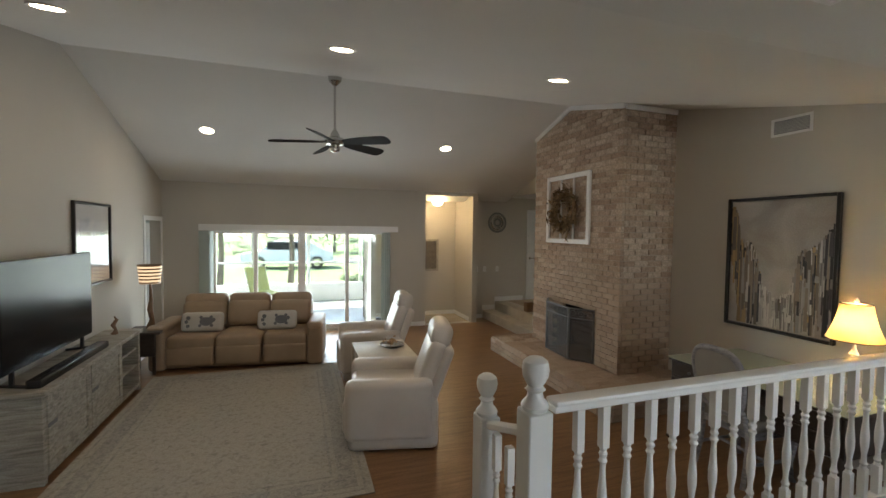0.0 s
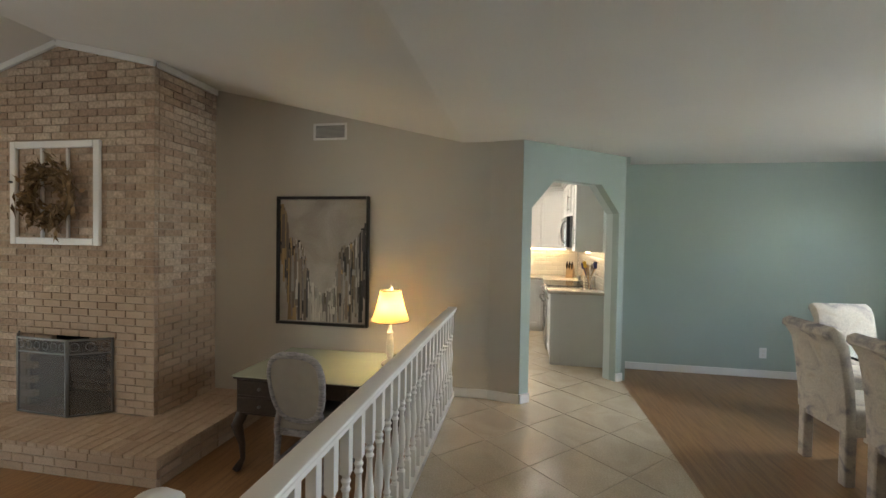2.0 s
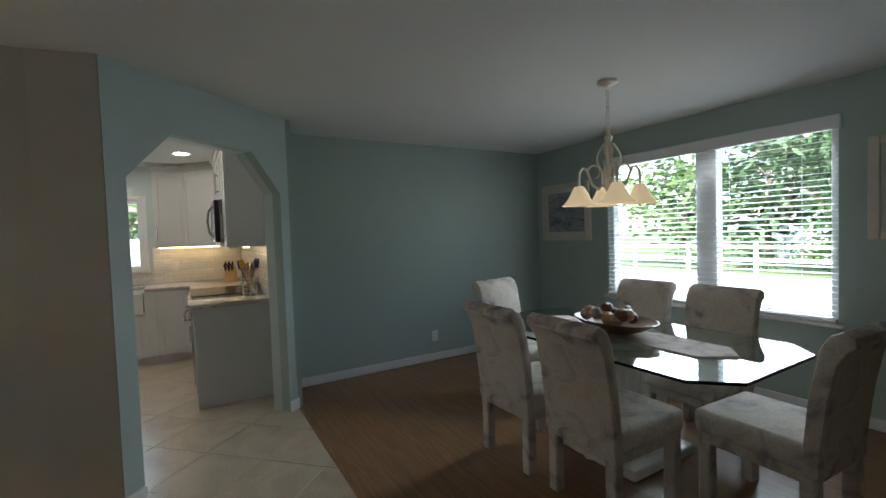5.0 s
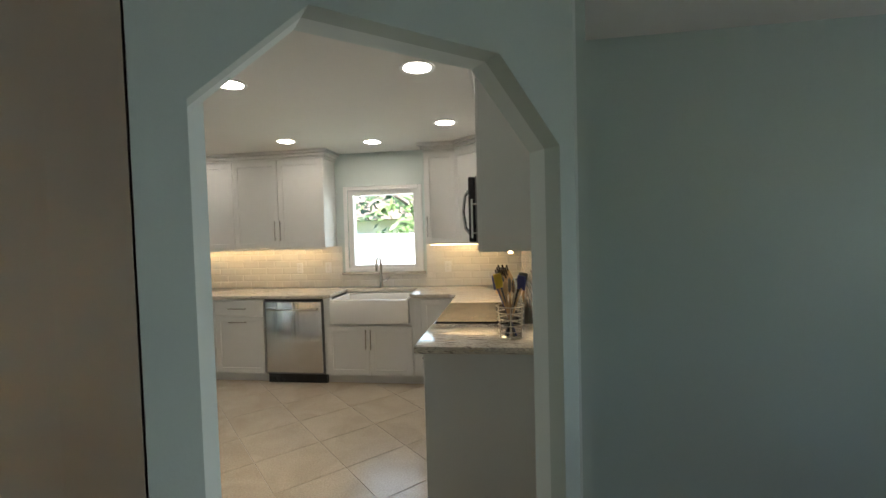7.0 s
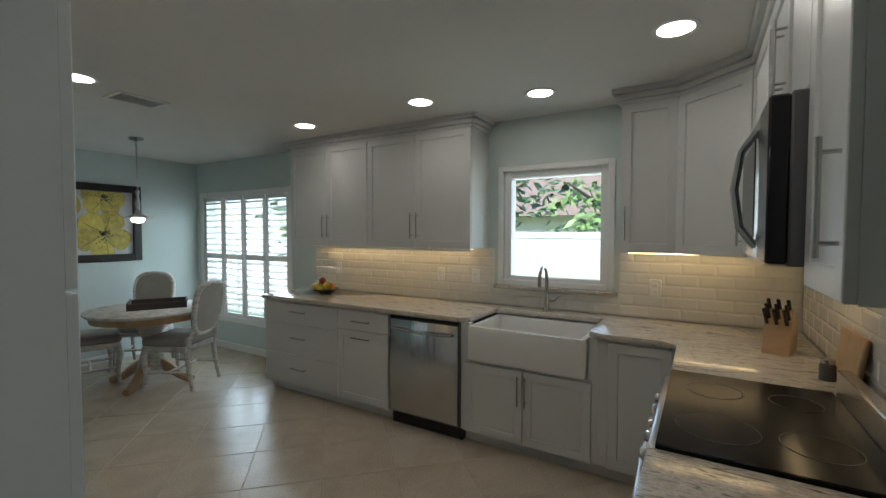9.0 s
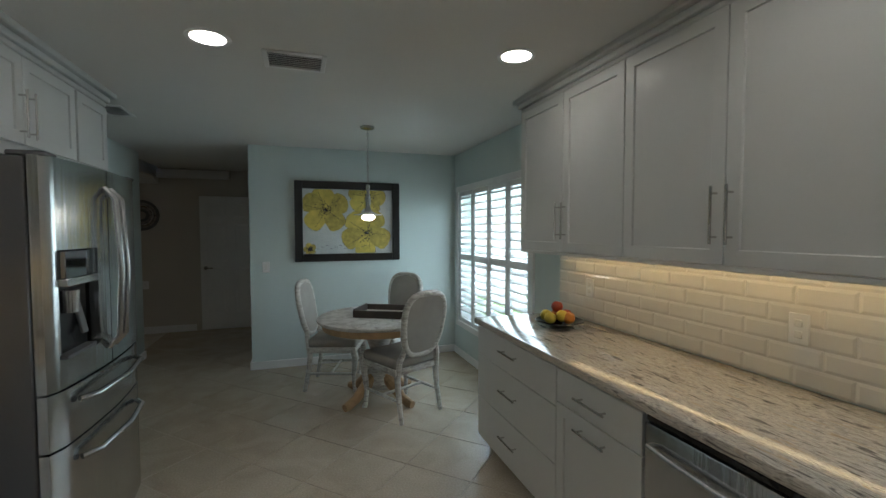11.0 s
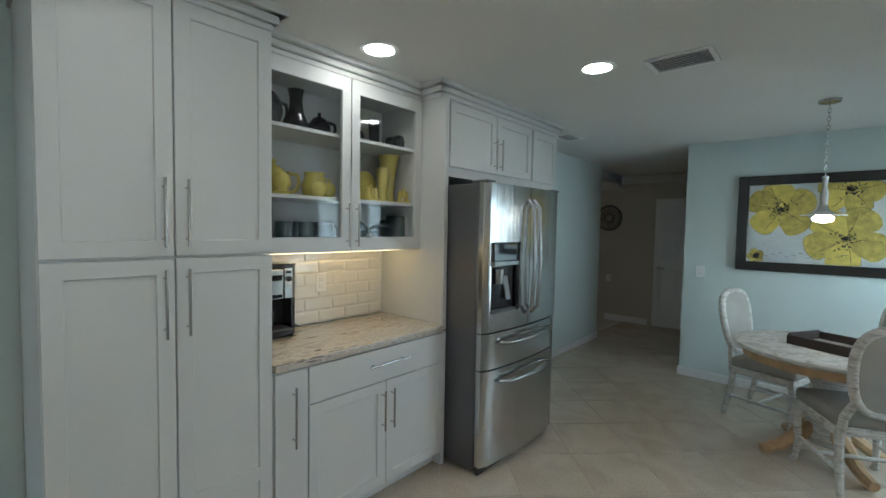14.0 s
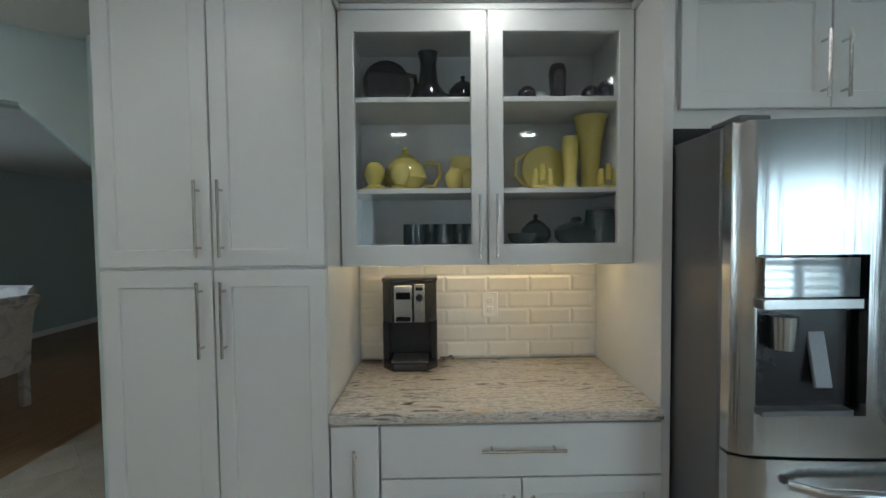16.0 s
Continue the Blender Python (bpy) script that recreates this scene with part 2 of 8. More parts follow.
M_BARK = mat("tree_bark", (0.16, 0.12, 0.09), 0.9, var=0.3, bump=0.6, bscale=30)
M_GRASS = mat("lawn_grass", (0.11, 0.17, 0.05), 0.9, var=0.25, scale=2, bump=0.5, bscale=60)
M_PATIO = ramp_mat("patio_pavers", [(0.3, (0.36, 0.38, 0.39)), (0.6, (0.46, 0.48, 0.49)), (0.8, (0.55, 0.56, 0.56))], 0.25, scale=2.0, distort=0.5)
M_STUCCO = mat("pale_stucco", (0.62, 0.60, 0.55), 0.9, var=0.08, bump=0.5)
M_ROOF = mat("brown_roof_shingle", (0.14, 0.10, 0.085), 0.9, var=0.2, bscale=30, bump=0.5)
M_FENCE = mat("white_vinyl_fence", (0.80, 0.80, 0.79), 0.4, var=0.02)
M_LIGHT = glow("lit_downlight", (1.0, 0.80, 0.56), 8.0)
M_LIGHTK = glow("lit_kitchen_downlight", (1.0, 0.90, 0.78), 9.0)
M_WARM = glow("lit_warm_globe", (1.0, 0.74, 0.40), 6.0)


# ---- building blocks ----
def box(bm, x0, y0, z0, x1, y1, z1, bev=0.0, seg=1):
    """An upright box, its edges rounded by bev."""
    t = bmesh.new()
    vs = [t.verts.new(p) for p in ((x0, y0, z0), (x1, y0, z0), (x1, y1, z0), (x0, y1, z0), (x0, y0, z1), (x1, y0, z1), (x1, y1, z1), (x0, y1, z1))]
    for f in ((3, 2, 1, 0), (4, 5, 6, 7), (0, 1, 5, 4), (1, 2, 6, 5), (2, 3, 7, 6), (3, 0, 4, 7)):
        t.faces.new([vs[i] for i in f])
    if bev:
        bmesh.ops.bevel(t, geom=t.edges[:] + t.verts[:], offset=min(bev, 0.49 * min(abs(x1 - x0), abs(y1 - y0), abs(z1 - z0))), segments=seg, profile=0.5, affect="EDGES")
    return merge(bm, t)


def merge(bm, t, m=None):
    if m is not None:
        bmesh.ops.transform(t, matrix=m, verts=t.verts)
    me = bpy.data.meshes.new("tmp")
    t.to_mesh(me)
    t.free()
    bm.from_mesh(me)
    bpy.data.meshes.remove(me)
    return bm


def tbox(bm, size, m, bev=0.0, seg=1):
    """A box of that size about the origin, moved by the pose m."""
    t = bmesh.new()
    w, d, h = (s / 2 for s in size)
    box(t, -w, -d, -h, w, d, h, bev, seg)
    return merge(bm, t, m)


def prism(bm, pts, z0, z1):
    """A flat polygon raised from z0 to z1."""
    lo, hi = [bm.verts.new((x, y, z0)) for x, y in pts], [bm.verts.new((x, y, z1)) for x, y in pts]
    n = len(pts)
    bm.faces.new(lo[::-1]), bm.faces.new(hi)
    for i in range(n):
        bm.faces.new((lo[i], lo[(i + 1) % n], hi[(i + 1) % n], hi[i]))
    return bm


def lathe(bm, prof, n=20, m=None, lobes=0, depth=0.0):
    """A turned shape: (radius, height) pairs about z; lobes flute it."""
    t = bmesh.new()
    rings = []
    for r, z in prof:
        ring = []
        for i in range(n):
            a = 2 * math.pi * i / n
            rr = max(r, 0.0004) * (1 + depth * math.cos(lobes * a))
            ring.append(t.verts.new((rr * math.cos(a), rr * math.sin(a), z)))
        rings.append(ring)
    for a, b in zip(rings, rings[1:]):
        for i in range(n):
            t.faces.new((a[i], a[(i + 1) % n], b[(i + 1) % n], b[i]))
    if len(prof) > 3 and abs(prof[0][0] - prof[-1][0]) < 0.006 and abs(prof[0][1] - prof[-1][1]) < 0.012 and prof[0][0] > 0.01:
        for i in range(n):
            t.faces.new((rings[-1][i], rings[-1][(i + 1) % n], rings[0][(i + 1) % n], rings[0][i]))
    else:
        t.faces.new(rings[0][::-1]), t.faces.new(rings[-1])
    bmesh.ops.recalc_face_normals(t, faces=t.faces)
    return merge(bm, t, m)


def tube(bm, pts, r, n=8, closed=False):
    """A round bar swept along points; r may be a list."""
    pts = [Vector(p) for p in pts]
    rs = r if isinstance(r, (list, tuple)) else [r] * len(pts)
    t = bmesh.new()
    rings = []
    k = len(pts)
    ref = None
    for i, p in enumerate(pts):
        a, b = (pts[(i - 1) % k], pts[(i + 1) % k]) if closed else (pts[max(i - 1, 0)], pts[min(i + 1, k - 1)])
        d = (b - a).normalized()
        if ref is None:
            ref = d.orthogonal().normalized()
        u = (ref - d * ref.dot(d)).normalized()
        ref = u
        v = d.cross(u)
        rings.append([t.verts.new(p + rs[i] * (math.cos(2 * math.pi * j / n) * u + math.sin(2 * math.pi * j / n) * v)) for j in range(n)])
    loop = list(zip(rings, rings[1:])) + ([(rings[-1], rings[0])] if closed else [])
    for a, b in loop:
        for j in range(n):
            t.faces.new((a[j], a[(j + 1) % n], b[(j + 1) % n], b[j]))
    if not closed:
        t.faces.new(rings[0][::-1]), t.faces.new(rings[-1])
    bmesh.ops.recalc_face_normals(t, faces=t.faces)
    return merge(bm, t)


def part(name, bm, material, parent=None, label="", m=None):
    """Links a bmesh as one mesh object, under a thing or a part."""
    me = bpy.data.meshes.new(name)
    bm.to_mesh(me)
    bm.free()
    me.materials.append(material)
    me.shade_smooth()
    me.set_sharp_from_angle(angle=radians(38))
    ob = new(name, me)
    if parent is not None:
        ob.parent = parent
    if m is not None:
        ob.matrix_basis = m
    return tagged(ob, label)


def thing(name, m, label, category, group="", kind=""):
    ob = new(name)
    ob.empty_display_size = 0.1
    ob.matrix_basis = m
    return tagged(ob, label, category, group, kind)


def solo(name, bm, material, label, category, m=None, group="", kind=""):
    return tagged(part(name, bm, material, None, "", m), label, category, group, kind)


def structure(name, bm, material, label, category):
    return solo(name, bm, material, label, category, kind="structure")


def bx(*a, **k):
    return box(bmesh.new(), *a, **k)


def turned(*a, **k):
    return lathe(bmesh.new(), *a, **k)


def bar(*a, **k):
    return tube(bmesh.new(), *a, **k)


def wall_x(name, x0, x1, ya, yb, z0, z1, holes, material, label):
    """A wall that runs along y, with holes (y0, y1, z0, z1)."""
    bm = bmesh.new()
    y = ya
    for h0, h1, hz0, hz1 in sorted(holes):
        if h0 > y:
            box(bm, x0, y, z0, x1, h0, z1)
        if hz0 > z0:
            box(bm, x0, h0, z0, x1, h1, hz0)
        if hz1 < z1:
            box(bm, x0, h0, hz1, x1, h1, z1)
        y = h1
    if y < yb:
        box(bm, x0, y, z0, x1, yb, z1)
    return structure(name, bm, material, label, "wall")


def wall_y(name, y0, y1, xa, xb, z0, z1, holes, material, label):
    """A wall that runs along x, with holes (x0, x1, z0, z1)."""
    bm = bmesh.new()
    x = xa
    for h0, h1, hz0, hz1 in sorted(holes):
        if h0 > x:
            box(bm, x, y0, z0, h0, y1, z1)
        if hz0 > z0:
            box(bm, h0, y0, z0, h1, y1, hz0)
        if hz1 < z1:
            box(bm, h0, y0, hz1, h1, y1, z1)
        x = h1
    if x < xb:
        box(bm, x, y0, z0, xb, y1, z1)
    return structure(name, bm, material, label, "wall")


def facing(x, y, z, dx, dy):
    """The pose of a thing whose front, -y of its own, looks along (dx, dy)."""
    return pose(x, y, z, 0, 0, math.degrees(math.atan2(dx, -dy)))


# ---- the large structure ----
LF = -0.36            # living room floor
H = 2.44              # flat ceilings
XW, XE = -2.3, 4.2    # living room, west and east walls
YH = 8.6               # foyer, wall of the front door
YF = 8.2              # living room, far wall
YS = -3.56            # dining room, window wall
XB = 5.56             # dining room, east wall
XK = 8.05             # kitchen, window wall
YC, YR, ZR, ZF = 1.37, 5.05, 3.29, 2.33   # vault: near crease, ridge, its height, far eave

structure("floor_living", bx(XW - 0.2, 1.46, LF - 0.12, 4.2, YF, LF), M_FLOOR, "warm brown laminate plank floor of the sunken living room", "floor")
structure("floor_dining", bx(XW - 0.2, YS - 0.2, -0.12, XB + 0.1, -0.30, 0), M_FLOOR, "brown laminate plank floor of the dining area", "floor")
bm = bx(XW - 0.2, -0.30, -0.14, 5.0, 1.46, -0.003)
box(bm, 5.0, -0.42, -0.14, XK + 0.2, 6.4, -0.003)
box(bm, 4.3, 1.46, -0.14, 5.0, 9.6, -0.003)
box(bm, 5.0, 6.4, -0.14, 5.9, 9.6, -0.003)
floor_tiled = structure("floor_tiled", bm, M_GROUT, "large beige ceramic tiles laid on the diagonal", "floor")
structure("floor_hall", bx(2.2, YF, LF - 0.12, 4.2, 9.6, LF - 0.001), M_TILE, "beige tiled floor of the hall alcove", "floor")
structure("floor_foyer", bx(4.2, 7.2, -0.3, 4.3, YH, 0), M_CARPET, "cream carpeted landing by the front door", "floor")

# ceilings
# 0.9 m past the outer walls: an unseen eave, added to keep sun off the windows
bm = bx(XW - 0.2, YS - 0.9, H, XK + 0.9, YC, H + 0.1)
box(bm, 4.28, YC, H, XK + 0.9, 9.8, H + 0.1)
structure("ceiling_flat", bm, M_CEIL, "flat white textured ceiling, run past the walls as an added eave", "ceiling")
bm = bmesh.new()
for (ya, za), (yb, zb) in (((YC, H), (YR, ZR)), ((YR, ZR), (YF + 0.5, ZF - 0.15))):
    vs = [bm.verts.new(p) for p in ((XW - 0.2, ya, za), (4.25, ya, za), (4.25, yb, zb), (XW - 0.2, yb, zb), (XW - 0.2, ya, za + 0.1), (4.25, ya, za + 0.1), (4.25, yb, zb + 0.1), (XW - 0.2, yb, zb + 0.1))]
    for f in ((0, 1, 2, 3), (7, 6, 5, 4), (0, 4, 5, 1), (1, 5, 6, 2), (2, 6, 7, 3), (3, 7, 4, 0)):
        bm.faces.new([vs[i] for i in f])
bmesh.ops.recalc_face_normals(bm, faces=bm.faces)
structure("ceiling_vaulted", bm, M_CEIL, "vaulted off-white ceiling with a low ridge", "ceiling")

# walls
wall_x("wall_living_west", XW - 0.15, XW, YS, YF + 0.15, LF, 3.5, [(7.35, 8.12, LF, 1.66)], M_BEIGE, "greige painted wall behind the television")
wall_y("wall_living_north", YF, YF + 0.15, XW - 0.15, 3.29, LF - 0.1, 3.2, [(-1.62, 1.56, LF, 1.58), (2.27, 3.285, LF, 2.27)], M_BEIGE, "greige painted wall with sliding door")
wall_y("wall_foyer_north", YH, YH + 0.15, 3.40, 5.82, LF - 0.1, 3.2, [], M_BEIGE, "greige painted foyer wall beside the front door")
structure("wall_alcove_header", bx(3.29, YF, 2.27, 3.40, YH, 3.2), M_BEIGE, "greige painted wall end beside the alcove", "wall")
wall_x("wall_living_east", XE, XE + 0.05, 0.757, YH, LF, 3.5, [(7.2, YH, LF, 2.3)], M_BEIGE, "greige painted wall beside the fireplace")
wall_x("wall_kitchen_west", XE + 0.05, XE + 0.23, 0.84, 7.2, 0, H, [], M_PALE, "pale aqua wall behind the kitchen units")
wall_x("wall_hall_alcove_east", 3.29, 3.4, YF, 9.4, LF, 2.27, [], M_BEIGE, "cream wall of the lit alcove")
wall_y("wall_hall_alcove_north", 9.25, 9.4, 1.2, 3.29, LF, 2.6, [], M_BEIGE, "cream back wall of the lit alcove")
wall_x("wall_hall_alcove_west", 1.2, 1.3, YF + 0.15, 9.4, LF, 2.6, [], M_BEIGE, "cream side wall of the lit alcove")
structure("ceiling_alcove", bx(1.2, YF + 0.15, 2.27, 3.4, 9.4, 2.35), M_CEIL, "low white ceiling of the alcove", "ceiling")
wall_y("wall_dining_south", YS - 0.15, YS, XW - 0.15, XB + 0.12, 0, H, [(2.50, 4.46, 0.70, 2.16)], M_AQUA, "aqua painted dining wall with window")
wall_x("wall_dining_east", XB, XB + 0.12, YS, -0.34, 0, H, [], M_AQUA, "plain aqua painted dining wall")
structure("wall_corner_filler", prism(bmesh.new(), [(4.1284, 0.802), (4.2, 0.8648), (4.2, 1.1)], LF, H), M_BEIGE, "greige painted wall corner beside the archway", "wall")
structure("wall_post_arch", bx(5.075, -0.34, 0, XB + 0.1, -0.302, H), M_AQUA, "aqua painted wall end beside the archway", "wall")
wall_y("wall_kitchen_south", -0.30, -0.19, 5.06, XK + 0.15, 0, H, [], M_PALE, "pale wall behind the range")
wall_x("wall_kitchen_east", XK, XK + 0.15, -0.42, 6.45, 0, H, [(0.94, 1.77, 1.10, 2.02), (4.42, 6.12, 0.42, 1.98)], M_PALE, "pale wall with sink window and shuttered window")
wall_y("wall_breakfast_north", 6.3, 6.45, 5.70, XK + 0.15, 0, H, [], M_PALE, "pale aqua breakfast wall")
wall_x("wall_hall_east", 5.70, 5.82, 6.45, 9.6, 0, H, [], M_BEIGE, "hall wall in shade")

# the diagonal archway with clipped corners
A, Bp = Vector((4.205, 0.715)), Vector((5.005, -0.225))
dvec = (Bp - A).normalized()
nvec = Vector((-dvec.y, dvec.x))
if nvec.x < 0:
    nvec = -nvec
W = (Bp - A).length


def diag(name, spans, material, label, category="wall"):
    """Upright slabs on the diagonal: polygons in (along, height)."""
    bm = bmesh.new()
    for poly, n0, n1 in spans:
        fr, bk = [], []
        for s, z in poly:
            p = A + dvec * s
            fr.append(bm.verts.new((*(p + nvec * n0), z)))
            bk.append(bm.verts.new((*(p + nvec * n1), z)))
        k = len(poly)
        bm.faces.new(fr), bm.faces.new(bk[::-1])
        for i in range(k):
            bm.faces.new((fr[i], bk[i], bk[(i + 1) % k], fr[(i + 1) % k]))
    bmesh.ops.recalc_face_normals(bm, faces=bm.faces)
    return structure(name, bm, material, label, category)


CH, ZA, ZT = 0.29, 1.82, 2.11
header = [[(0, ZA), (CH, ZT), (CH, H), (0, H)], [(CH, ZT), (W - CH, ZT), (W - CH, H), (CH, H)], [(W - CH, ZT), (W, ZA), (W, H), (W - CH, H)]]
diag("wall_arch_header", [(p, 0, 0.08) for p in header] + [([(-0.11, 0), (0, 0), (0, H), (-0.11, H)], 0, 0.08), ([(W, 0), (W + 0.10, 0), (W + 0.10, H), (W, H)], 0, 0.08)], M_AQUA, "aqua wall with a clipped-corner archway")
diag("wall_arch_kitchen_face", [(p, 0.08, 0.165) for p in header] + [([(-0.09, 0), (0, 0), (0, H), (-0.09, H)], 0.08, 0.165), ([(W, 0), (W + 0.05, 0), (W + 0.05, H), (W, H)], 0.08, 0.165)], M_PALE, "pale kitchen side of the archway")

# baseboards
def baseboard(name, x0, y0, x1, y1, z=0.0):
    bm = bmesh.new()
    box(bm, x0, y0, z, x1, y1, z + 0.085, 0.004)
    return structure(name, bm, M_TRIM, "white painted baseboard", "baseboard")


baseboard("baseboard_east", XE - 0.018, 1.1, XE, 1.44)
structure("baseboard_corner", prism(bmesh.new(), [(4.1104, 0.802), (4.1284, 0.802), (4.2, 1.1), (4.182, 1.1)], 0, 0.085), M_TRIM, "white painted baseboard", "baseboard")
diag("baseboard_arch", [([(-0.11, 0), (0, 0), (0, 0.085), (-0.11, 0.085)], -0.018, 0), ([(W, 0), (W + 0.10, 0), (W + 0.10, 0.085), (W, 0.085)], -0.018, 0)], M_TRIM, "white painted baseboard", "baseboard")
baseboard("baseboard_dining_east", XB - 0.018, YS + 0.018, XB, -0.34)
baseboard("baseboard_dining_south", XW, YS, XB, YS + 0.018)
baseboard("baseboard_breakfast", 5.70, 6.282, XK, 6.3)
baseboard("baseboard_breakfast_end", 5.682, 6.282, 5.70, 8.18)
baseboard("baseboard_kitchen_east", XK - 0.018, 4.0, XK, 6.28)
baseboard("baseboard_kitchen_west", XE + 0.23, 4.72, XE + 0.248, 7.2)
baseboard("baseboard_foyer", 5.64, YH - 0.018, 5.70, YH)
baseboard("baseboard_north_a", 1.75, YF - 0.018, 2.27, YF, LF)
baseboard("baseboard_north_b", 3.40, YH - 0.018, 3.7, YH, LF)
baseboard("baseboard_alcove", 1.3, 9.232, 3.29, 9.25, LF)
baseboard("baseboard_alcove_east", 3.272, YF + 0.15, 3.29, 9.232, LF)
baseboard("baseboard_living_east", XE - 0.018, 1.5, XE, 3.5, LF)
baseboard("baseboard_west", XW, 1.5, XW + 0.018, 7.28, LF)
bm = bx(XW, 1.44, LF, 4.2, 1.475, -0.006)
structure("trim_step_edge", bm, M_TRIM, "white painted face of the floor step", "trim")

# two carpeted steps down to the living room, and two up to the foyer
for i, (ya, z) in enumerate(((1.475, -0.18),)):
    solo("step_down", bx(-0.6, ya, LF, 0.74, ya + 0.32, z, 0.01), M_CARPET, "cream carpeted step down to the living room", "step")
solo("step_up", bx(3.7, 6.3, LF, 4.0, YH - 0.02, -0.18, 0.015, seg=2), M_CARPET, "low cream carpeted step below the front door", "step", group="foyer steps")
solo("step_up", bx(4.0, 6.3, LF, 4.2, YH - 0.02, 0.0, 0.015, seg=2), M_CARPET, "upper cream carpeted step below the front door", "step", group="foyer steps")
bm = bx(3.7, YH - 0.02, LF, 4.0, YH, -0.08, 0.004)
box(bm, 4.0, YH - 0.02, LF, 4.7, YH, 0.1, 0.004)
structure("trim_steps", bm, M_TRIM, "white stepped skirting along the foyer steps", "trim")


# ---- doors and windows ----
def six_panel_door(name, m, w, h, label, handle_side=1):
    door = thing(name, m, label, "door", kind="structure")
    bm = bx(0, -0.02, 0, w, 0.02, h, 0.003)
    leaf = part("leaf", bm, M_TRIM, door)
    for cx in (0.27, 0.73):
        for za, zb in ((0.12, 0.46), (0.51, 0.80), (0.845, 0.95)):
            bm = bmesh.new()
            x0, x1, z0, z1 = (cx - 0.17) * w, (cx + 0.17) * w, za * h, zb * h
            for (a, b, c, d) in ((x0, z0, x1, z0 + 0.02), (x0, z1 - 0.02, x1, z1), (x0, z0 + 0.02, x0 + 0.02, z1 - 0.02), (x1 - 0.02, z0 + 0.02, x1, z1 - 0.02)):
                box(bm, a, -0.028, b, c, -0.018, d, 0.004)
            box(bm, x0 + 0.05, -0.027, z0 + 0.05, x1 - 0.05, -0.018, z1 - 0.05, 0.005)
            part("panel", bm, M_TRIM, door)
    hx = w - 0.07 if handle_side > 0 else 0.07
    bm = turned([(0.028, -0.01), (0.028, 0.0), (0.012, 0.004), (0.012, 0.045)], 16, pose(hx, -0.02, 0.94, 90))
    tube(bm, [(hx, -0.06, 0.94), (hx - 0.1 * handle_side, -0.06, 0.94)], 0.009)
    part("door_handle", bm, M_NICKEL, door, "satin nickel lever handle")
    return door


six_panel_door("door_front", pose(4.78, YH - 0.025, 0.012), 0.84, 2.03, "white panelled front door with deadbolt", -1)
six_panel_door("door_bedroom", pose(XW - 0.9, 8.9, LF + 0.01, 0, 0, 30), 0.76, 1.98, "dark brown door beyond the opening")
bm = bmesh.new()
for a, b, c, d in ((7.28, LF, 7.35, 1.73), (8.12, LF, 8.19, 1.73), (7.35, 1.66, 8.12, 1.73)):
    box(bm, XW - 0.002, a, b, XW + 0.016, c, d, 0.004)
structure("trim_door_casing", bm, M_TRIM, "white casing round the bedroom opening", "trim")
structure("wall_bedroom", bx(XW - 2.2, 5.5, LF, XW - 2.05, 10.2, 2.4), M_PALE, "pale blue wall of the room beyond", "wall")
structure("wall_bedroom_side", bx(XW - 2.2, 10.05, LF, XW - 0.15, 10.2, 2.4), M_PALE, "pale blue wall of the room beyond", "wall")
structure("wall_bedroom_near", bx(XW - 2.2, 5.35, LF, XW - 0.15, 5.5, 2.4), M_PALE, "pale blue wall of the room beyond", "wall")
structure("floor_bedroom", bx(XW - 2.2, 5.35, LF - 0.1, XW, 10.2, LF), M_FLOOR, "brown laminate floor of the room beyond", "floor")
structure("ceiling_bedroom", bx(XW - 2.2, 5.35, 2.1, XW - 0.15, 10.2, 2.2), M_CEIL, "white ceiling of the room beyond", "ceiling")


def frame_ring(bm, x0, z0, x1, z1, y0, y1, w, bev=0.004):
    for a, b, c, d in ((x0, z0, x0 + w, z1), (x1 - w, z0, x1, z1), (x0 + w, z0, x1 - w, z0 + w), (x0 + w, z1 - w, x1 - w, z1)):
        box(bm, a, y0, b, c, y1, d, bev)
    return bm


def pane(x0, z0, x1, z1, y, parent):
    ob = part("pane", bx(x0, y - 0.003, z0, x1, y + 0.003, z1), M_PANE, parent)
    ob.visible_shadow = False
    return ob


slider = thing("sliding_door", pose(0, YF, LF), "white four-panel sliding glass door to the lanai", "sliding door", kind="structure")
part("frame", frame_ring(bmesh.new(), -1.62, 0, 1.56, 1.94, 0.03, 0.13, 0.05), M_TRIM, slider)
for x0, x1, y in ((-1.57, -0.84, 0.06), (-0.90, -0.09, 0.09), (-0.09, 0.76, 0.09), (0.70, 1.51, 0.06)):
    sash = part("sash", frame_ring(bmesh.new(), x0, 0.05, x1, 1.89, y - 0.015, y + 0.015, 0.065), M_TRIM, slider)
    pane(x0 + 0.06, 0.11, x1 - 0.06, 1.83, y, sash)
blinds = thing("vertical_blind", pose(0, YF - 0.06, LF), "pale grey vertical blind drawn open at both ends", "blind")
part("valance", bx(-1.74, -0.05, 1.87, 1.68, 0.055, 1.98, 0.004), M_TRIM, blinds, "white valance board")
for k in range(14):
    x = (-1.72 + 0.021 * k) if k < 9 else (1.38 + 0.035 * (k - 9))
    part("slat", tbox(bmesh.new(), (0.088, 0.002, 1.82), pose(x, 0, 0.95, 0, 0, 62)), M_PALE, blinds)

